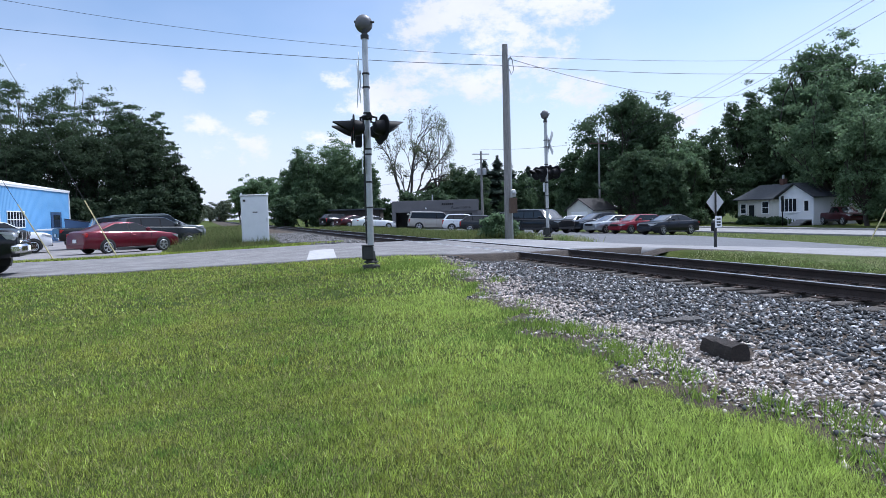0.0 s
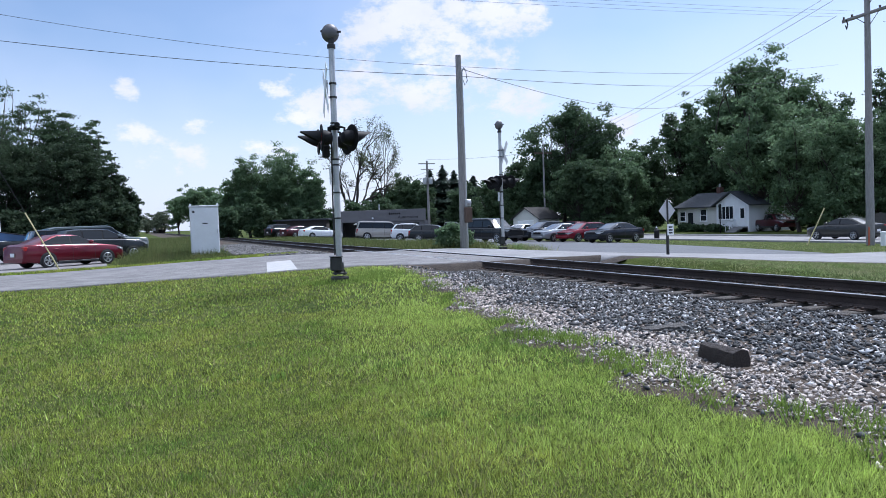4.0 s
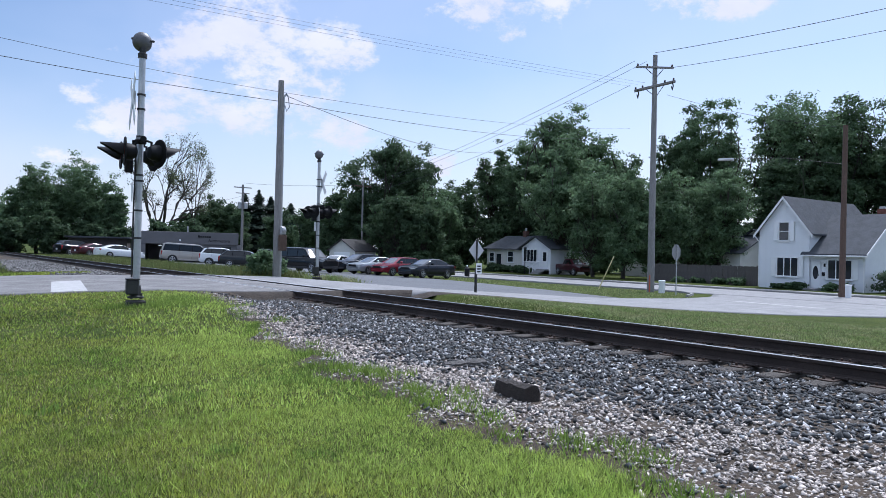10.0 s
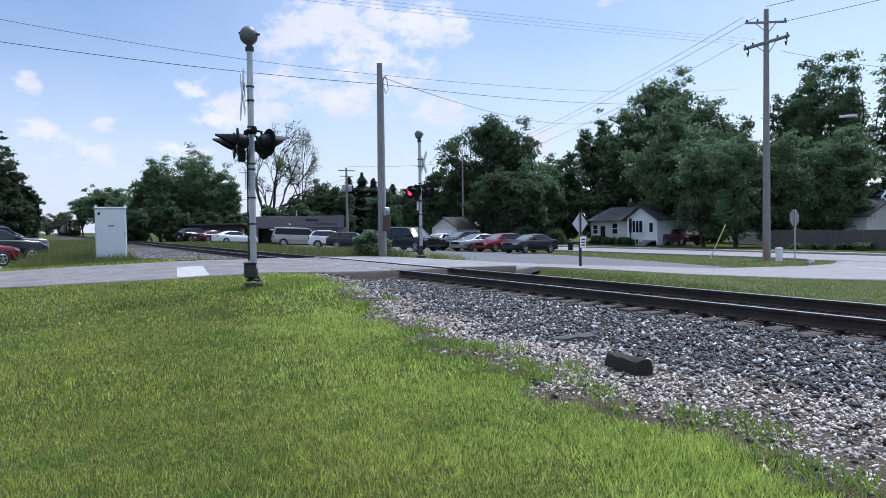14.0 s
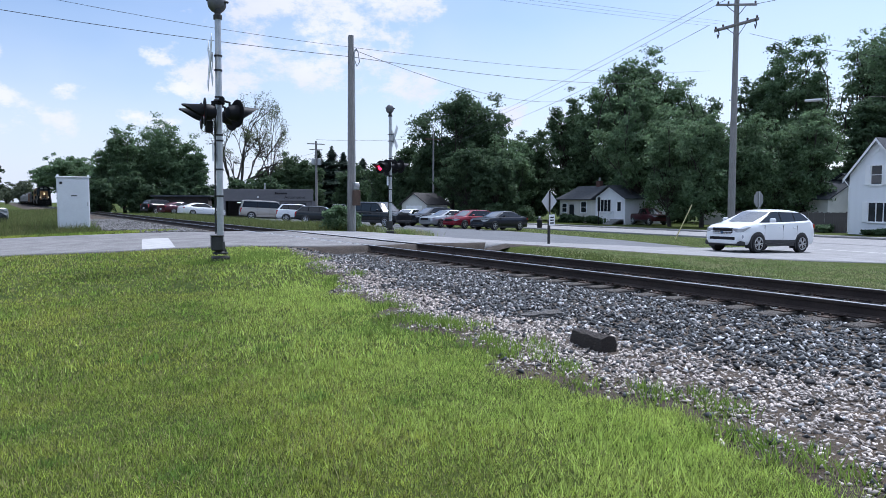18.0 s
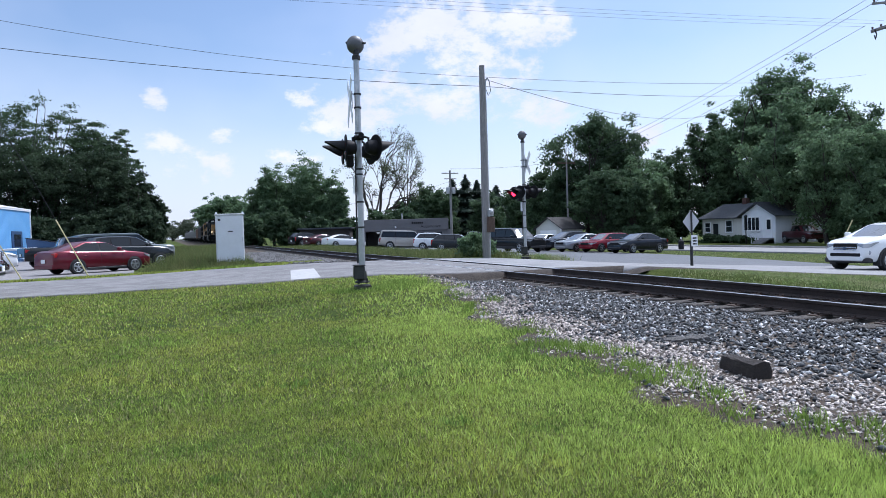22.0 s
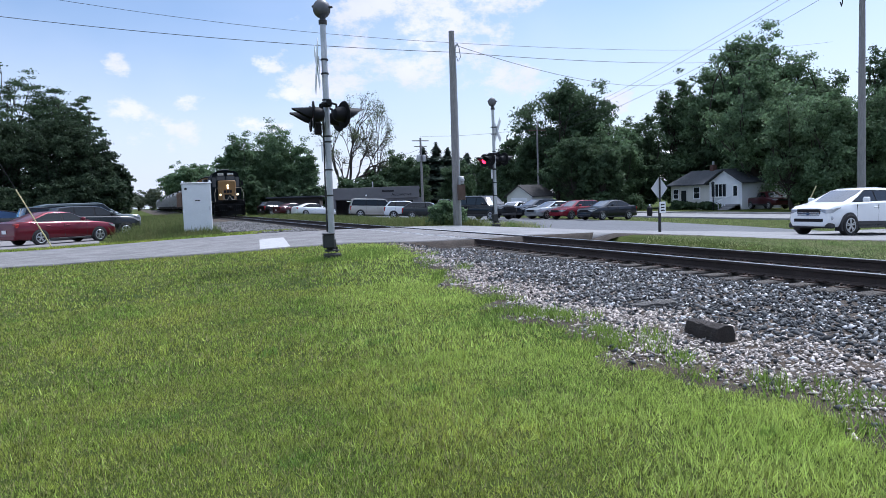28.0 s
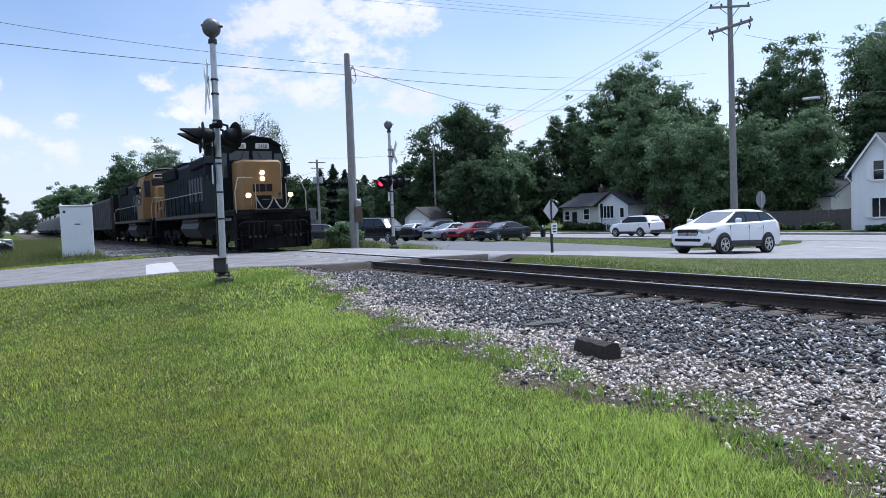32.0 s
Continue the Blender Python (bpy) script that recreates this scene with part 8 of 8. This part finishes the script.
stones("ballast_stones_fine", 2, 72000, in_strip(3.0, 7.2, -1.0, 17.7), 0.029, M_PALE, "pale small stones spilled below the ballast", lower)
stones("ballast_stones_beyond", 3, 12000, in_strip(3.4, 8.2, 29.2, 62), 0.085, mat("dull grey ballast", (0.17, 0.165, 0.16), 0.85, 0, 0.3, 0.2, 40, 0.3, random=0.7), "grey ballast stones beyond the road", lambda x, y, rng: (x > np.interp(y, [29, 31, 33], [5.2, 4.4, 3.55]) + 0.2 * np.sin(y)) & (rng.uniform(size=len(x)) < 0.75))
stones("ballast_stones_rusty", 6, 9000, in_strip(5.2, 8.2, 11.0, 17.5), 0.030, mat("rust-stained chips", (0.17, 0.105, 0.065), 0.9, 0, 0.35, 0.3, 40, 0.3, random=0.6), "rust-stained small stones below the crossing",
       lambda x, y, rng: past_edge(x, y, rng) & (rng.uniform(size=len(x)) < np.exp(-((y - 15.6) / 1.7) ** 2 - ((x - 6.9) / 0.8) ** 2)))

M_BLADE = mat("grass blades", (0.205, 0.300, 0.052), 0.7, 0, 0.62, 5.0, 8, random=0.8, tint=(0.370, 0.405, 0.080), spec=0.25, thin=0.35)
M_WEED = mat("dark green weeds", (0.150, 0.235, 0.050), 0.75, 0, 0.4, 2.0, 9, random=0.6, tint=(0.19, 0.29, 0.06), spec=0.25, thin=0.35)
M_LIME = mat("lime grass blades", (0.37, 0.48, 0.105), 0.7, 0, 0.4, 2.0, 9, random=0.6, tint=(0.48, 0.57, 0.15), spec=0.25, thin=0.35)
M_TALL = mat("tall grass", (0.115, 0.160, 0.050), 0.8, 0, 0.35, 3.0, 9, random=0.4, tint=(0.17, 0.175, 0.07), spec=0.2, thin=0.35)

M_TUFT = mat("rank tuft grass", (0.17, 0.26, 0.05), 0.75, 0, 0.3, 2.0, 9, random=0.55, tint=(0.24, 0.33, 0.07), spec=0.25, thin=0.35)
M_DRY = mat("straw blades", (0.40, 0.37, 0.17), 0.8, 0, 0.3, 2.0, 9, random=0.4, spec=0.2, thin=0.3)
M_STRIP = mat("dry strip grass", (0.20, 0.285, 0.090), 0.8, 0, 0.4, 2.5, 9, random=0.5, tint=(0.36, 0.35, 0.19), spec=0.2, thin=0.3)


def blades(name, seed, x, y, height, width, material, label, base=None, droop=0.40):
    """Grass as single leaning blades."""
    rng = np.random.default_rng(seed)
    n = len(x)
    z = (ground_z(x, y) if base is None else base(x, y)) - 0.005
    h = height * rng.uniform(0.55, 1.3, n)
    w = width * rng.uniform(0.7, 1.3, n)
    a = rng.uniform(0, 2 * np.pi, n)
    lean = rng.normal(0, droop, (n, 2)) * h[:, None]
    dx, dy = np.cos(a) * w / 2, np.sin(a) * w / 2
    V = np.stack([np.stack([x - dx, y - dy, z], -1), np.stack([x + dx, y + dy, z], -1), np.stack([x + lean[:, 0], y + lean[:, 1], z + h], -1)], 1).reshape(-1, 3)
    return bulk(name, V, np.arange(n * 3).reshape(-1, 3), material, label, "grass", "stuff")


def lawn():
    rng = np.random.default_rng(9)

    def sector(n, r0, r1):
        r = np.sqrt(rng.uniform(r0 * r0, r1 * r1, n))
        a = np.radians(rng.uniform(-20, 68, n))
        return r * np.sin(a) + 0.1, r * np.cos(a)

    def tufted(n, r0, r1, each, spread):
        """Blades gathered in tufts, each tuft with a vigour of its own."""
        cx, cy = sector(n // each, r0, r1)
        vig = np.exp(rng.normal(0, 0.26, len(cx)))
        m = len(cx) * each
        x = np.repeat(cx, each) + rng.normal(0, spread, m)
        y = np.repeat(cy, each) + rng.normal(0, spread, m)
        return x, y, np.repeat(vig, each)
    # scattered clumps of broad-leaved weeds
    sx, sy = sector(150, 2.6, 19.0)
    spots = list(zip(sx, sy, rng.uniform(0.04, 0.13, len(sx))))
    rows = []
    for n, r0, r1, h, w, each, spread in ((270000, 2.4, 6.5, 0.032, 0.0066, 7, 0.026), (210000, 6.5, 11.5, 0.036, 0.0110, 6, 0.040), (150000, 11.5, 22.5, 0.042, 0.021, 5, 0.07)):
        x, y, vig = tufted(n, r0, r1, each, spread)
        n = len(x)
        patch = np.sin(x * 1.7 + np.sin(y * 1.3) * 1.5) * np.sin(y * 1.9 + np.cos(x * 1.1))
        gap = edge_x(y) - x + rng.normal(0, 0.16, n) + 0.14 * np.sin(y * 7.1 + np.sin(y * 3.3) * 2)
        near_road = np.interp(x, [-20, -5, -2.4, 0, 2, 3.2, 4.6, 5.6, 6.3], [21.2, 21.6, 21.2, 20.5, 19.75, 19.65, 19.6, 19.2, 18.3])
        ok = (gap > 0.06) & (y < near_road + rng.normal(-0.05, 0.08, n)) & ((x + 0.3 * np.sin(y)) < 6.4)
        weed = ok & (rng.uniform(size=n) < 0.55 * np.exp(-((y - 6.9) / 1.3) ** 2) * np.clip(1.2 - gap / 0.9, 0, 1))
        for cx, cy, cr in spots:
            near = np.nonzero((np.abs(x - cx) < 2 * cr) & (np.abs(y - cy) < 2 * cr))[0]
            d = np.hypot((x[near] - cx) / 1.3, y[near] - cy)
            weed[near] |= ok[near] & (rng.uniform(size=len(near)) < 0.6 * np.exp(-(d / cr) ** 2))
        lime = ok & ~weed & (rng.uniform(size=n) < np.clip(1.25 - gap / 1.9, 0.03, 0.92) * (0.72 + 0.28 * patch))
        rows.append((x, y, h * vig * (1 + 0.25 * patch), w, ok & ~lime & ~weed, lime, weed))
    for k, (x, y, h, w, a, b, c) in enumerate(rows):
        dry = a & (rng.uniform(size=len(x)) < 0.18)
        a = a & ~dry
        blades("lawn_blades", 30 + k, x[a], y[a], h[a], w, M_BLADE, "short mown green grass blades")
        blades("dry_blades", 35 + k, x[dry], y[dry], h[dry], w * 1.1, M_DRY, "straw-coloured dry blades in the lawn")
        blades("edge_blades", 40 + k, x[b], y[b], h[b] * 1.35, w * 1.15, M_LIME, "bright lime grass along the stones")
        blades("weed_blades", 45 + k, x[c], y[c], h[c] * 1.25, w * 1.7, M_WEED, "broad dark green weeds in the lawn")
    # rank tufts at the mast, the apron and along the stones
    tx, ty = [], []
    for cx, cy, r, n in ((3.9, 14.6, 0.5, 900), (4.5, 14.9, 0.6, 900), (5.0, 15.6, 0.6, 900), (3.3, 14.8, 0.4, 500), (4.2, 6.9, 0.24, 300), (4.05, 7.3, 0.25, 260), (4.3, 8.6, 0.2, 160), (3.95, 4.6, 0.16, 90), (3.95, 3.6, 0.2, 90), (4.9, 16.4, 0.5, 500)):
        tx.append(cx + rng.normal(0, r * 0.5, n))
        ty.append(cy + rng.normal(0, r * 0.5, n))
    for _ in range(46):
        cy = rng.uniform(1.8, 14.0)
        cx = float(edge_x(cy)) + rng.normal(0.05, 0.2)
        tx.append(cx + rng.normal(0, 0.07, 60))
        ty.append(cy + rng.normal(0, 0.10, 60))
    tx, ty = np.concatenate(tx), np.concatenate(ty)
    blades("tufts", 50, tx, ty, 0.095, 0.012, M_TUFT, "rank green tufts at the edge of the stones", lambda x, y: np.maximum(ground_z(x, y), ballast_z(x, y)))
    gx, gy = rng.normal(14.9, 0.55, 1500), rng.normal(27.6, 0.45, 1500)
    blades("roadside_tuft", 51, gx, gy, 0.26, 0.022, M_STRIP, "dry pale tuft of grass at the lot's corner")
    # rough grass: verge by the cabinet, strip past the rails, weeds along the lot
    for name, n, place, h, w, lab in (("verge_grass", 62000, lambda n: (rng.uniform(-1.6, 6.8, n), 31.8 + 70 * rng.uniform(0, 1, n) ** 1.6), 0.62, 0.032, "tall rough grass by the cabinet"),
                                      ("strip_grass", 60000, lambda n: (rng.uniform(11.6, 19, n), rng.uniform(-2, 15.5, n)), 0.046, 0.015, "rough grass beyond the rails"),
                                      ("lot_weeds", 26000, lambda n: (rng.uniform(11.2, 15.4, n), rng.uniform(28.8, 75, n)), 0.36, 0.032, "tall weeds between the rails and the lot"),
                                      ("road_verge", 14000, lambda n: (rng.uniform(-14, 6, n), rng.normal(30.7, 0.25, n)), 0.10, 0.030, "short grass along the road"),
                                      ("island_grass", 16000, lambda n: (rng.uniform(26, 38, n), rng.uniform(19.5, 60, n)), 0.06, 0.035, "mown grass of the island")):
        x, y = place(n)
        if name == "strip_grass":
            lim = np.interp(x, [11.6, 12.2, 14.3, 16, 18, 22], [17.2, 17.0, 15.9, 14.2, 12.8, 12.2]) - 0.1
            x = np.where(rng.uniform(size=len(x)) < 0.25 * (x < 12.6), x + 1.2, x)
            k = y < lim
            x, y = x[k], y[k]
        if name == "lot_weeds":
            lim = np.interp(y, [28.8, 32, 50, 75], [14.6, 15.3, 16.8, 17.4])
            k = x < lim
            x, y = x[k], y[k]
        if name == "island_grass":
            k = (x > np.interp(y, [19.5, 21, 28.6, 40, 60], [27.5, 26.2, 28.8, 31.8, 33.6])) & (x < np.interp(y, [19.5, 21, 23, 24.5, 27, 60], [27.5, 30.5, 34, 36.2, 38, 38.2]))
            x, y = x[k], y[k]
        if name == "verge_grass":
            k = (x < np.interp(y, [31.8, 33, 39, 62, 102], [4.0, 3.45, 3.3, 4.4, 6.6]) + rng.normal(0, 0.12, len(x))) & (x > np.interp(y, [31.8, 34, 36, 40, 44], [-1.0, -0.9, -0.4, 0.2, 0.4]) + rng.normal(0, 0.15, len(x)))
            x, y = x[k], y[k]
            k = (np.abs(x - 2.6) > 0.62) | (np.abs(y - 34.4) > 0.55)
            x, y = x[k], y[k]
            h = h * np.clip((y - 31.6) / 3.4, 0.16, 1.0) * np.where(y < 42, np.clip((4.2 - x) / 1.2, 0.3, 1), 0.9)
        blades(name, 60 + n % 97, x, y, h, w, M_TALL if name in ("verge_grass", "lot_weeds") else (M_STRIP if name in ("strip_grass", "island_grass") else M_BLADE), lab)


lawn()


# ---- what moves ----
FLASH_FROM = 12.6


def on_track(y):
    return pose(TRACK_X, y, RAIL_Z + 0.001, 0, 0, -90)


def drive(ob, rows):
    """Rows of seconds, x, y and heading, kept on the ground."""
    walk(ob, [(t, stand(x, y, deg)) for t, x, y, deg in rows])


def roll(ob, path, t0, t1, step, r):
    """Turn a car's wheels by the way that it goes."""
    ts = [p[0] for p in path]
    far = [0.0]
    for a, b in zip(path[:-1], path[1:]):
        far.append(far[-1] + math.hypot(b[1] - a[1], b[2] - a[2]))
    for w in ob.children:
        if not w.name.startswith("wheel") or w.name.startswith("wheel_arch"):
            continue
        x, y, z = w.location
        start = float(np.interp(t0, ts, far))
        rows = [(0, pose(x, y, z))]
        for t in np.arange(t0, t1 + step, step):
            rows.append((float(t), pose(x, y, z, 0, math.degrees((float(np.interp(t, ts, far)) - start) / r), 0)))
        walk(w, rows + [(32, rows[-1][1])])


ESCAPE_WAY = [(0, 44.0, -34, 90), (8, 44.0, -34, 90), (11, 43.8, -22, 90), (12.5, 43.4, -6, 92), (13.5, 42.2, 6, 105), (14.2, 39.6, 12.2, 140), (14.9, 35.8, 15.1, 162), (15.7, 31.8, 16.5, 172),
              (16.5, 28.4, 17.3, 176), (17, 27.1, 17.55, 178), (18, 25.3, 17.85, 180), (19, 24.1, 17.98, 182), (20, 23.45, 18.03, 183), (20.6, 23.3, 18.05, 183), (32, 23.3, 18.05, 183)]


def motions():
    for ob, behind in TRAIN:
        walk(ob, [(t, on_track(28.0 + 12.4 * (32.0 - t) + behind)) for t in (0, 4, 8, 12, 16, 20, 24, 28, 32)])
    drive(ESCAPE, ESCAPE_WAY)
    roll(ESCAPE, ESCAPE_WAY, 14.2, 20.6, 0.08, 0.36)
    drive(MAROON, [(0, 43.5, 14.3, 90), (1, 43.5, 27.8, 90), (2, 43.5, 41.3, 90), (3, 43.5, 54.8, 90), (5, 43.6, 81.5, 90), (7, 43.8, 106, 90), (9, 43.9, 128, 90), (11, 43.9, 136, 90), (32, 43.9, 136, 90)])
    drive(SEDAN3, [(0, 43.5, -17.2, 90), (2, 43.5, 8.8, 90), (4, 43.5, 34.8, 90), (6, 43.5, 60.8, 90), (8, 43.5, 86.8, 90), (10, 43.8, 102.8, 90), (11, 43.8, 104.8, 90), (32, 43.8, 104.8, 90)])
    drive(WHITE2, [(0, 43.5, -70, 90), (23, 43.5, -70, 90), (25, 43.5, -52, 90), (27, 43.5, -25.3, 90), (29, 43.5, 1.7, 90), (30, 43.5, 15.2, 90), (31, 43.5, 28.7, 90), (32, 43.5, 42.2, 90)])
    drive(SEDAN2, [(0, 41.0, 138, 270), (21, 41.0, 138, 270), (24, 40.8, 122, 270), (26, 40.6, 100.2, 270), (28, 40.5, 72.8, 270), (29, 40.5, 59.1, 270), (30, 40.5, 45.4, 270), (31, 40.5, 31.7, 270), (32, 40.5, 18.0, 270)])
    # added flaps bare the two always-glowing lenses by turns, from the moment the train is sensed
    half = 0.631
    for k, (flap, side) in enumerate(BLANKING_FLAPS):
        x, y, z = flap.location
        shut, up = pose(x, y, z), pose(x, y, z, 0, -82 * side, 0)
        rows = [(0, shut)]
        first = int(math.ceil((FLASH_FROM - 19.0) / half))
        for n in range(first, int((32 - 19) / half) + 1):
            now, was = (up, shut) if (n + k) % 2 else (shut, up)
            if n == first:
                was = shut
            t = max(19.0 + n * half, 13.08)
            rows += [(t - 0.04, was), (t + 0.04, now)]
        walk(flap, rows + [(32.2, rows[-1][1])])


motions()
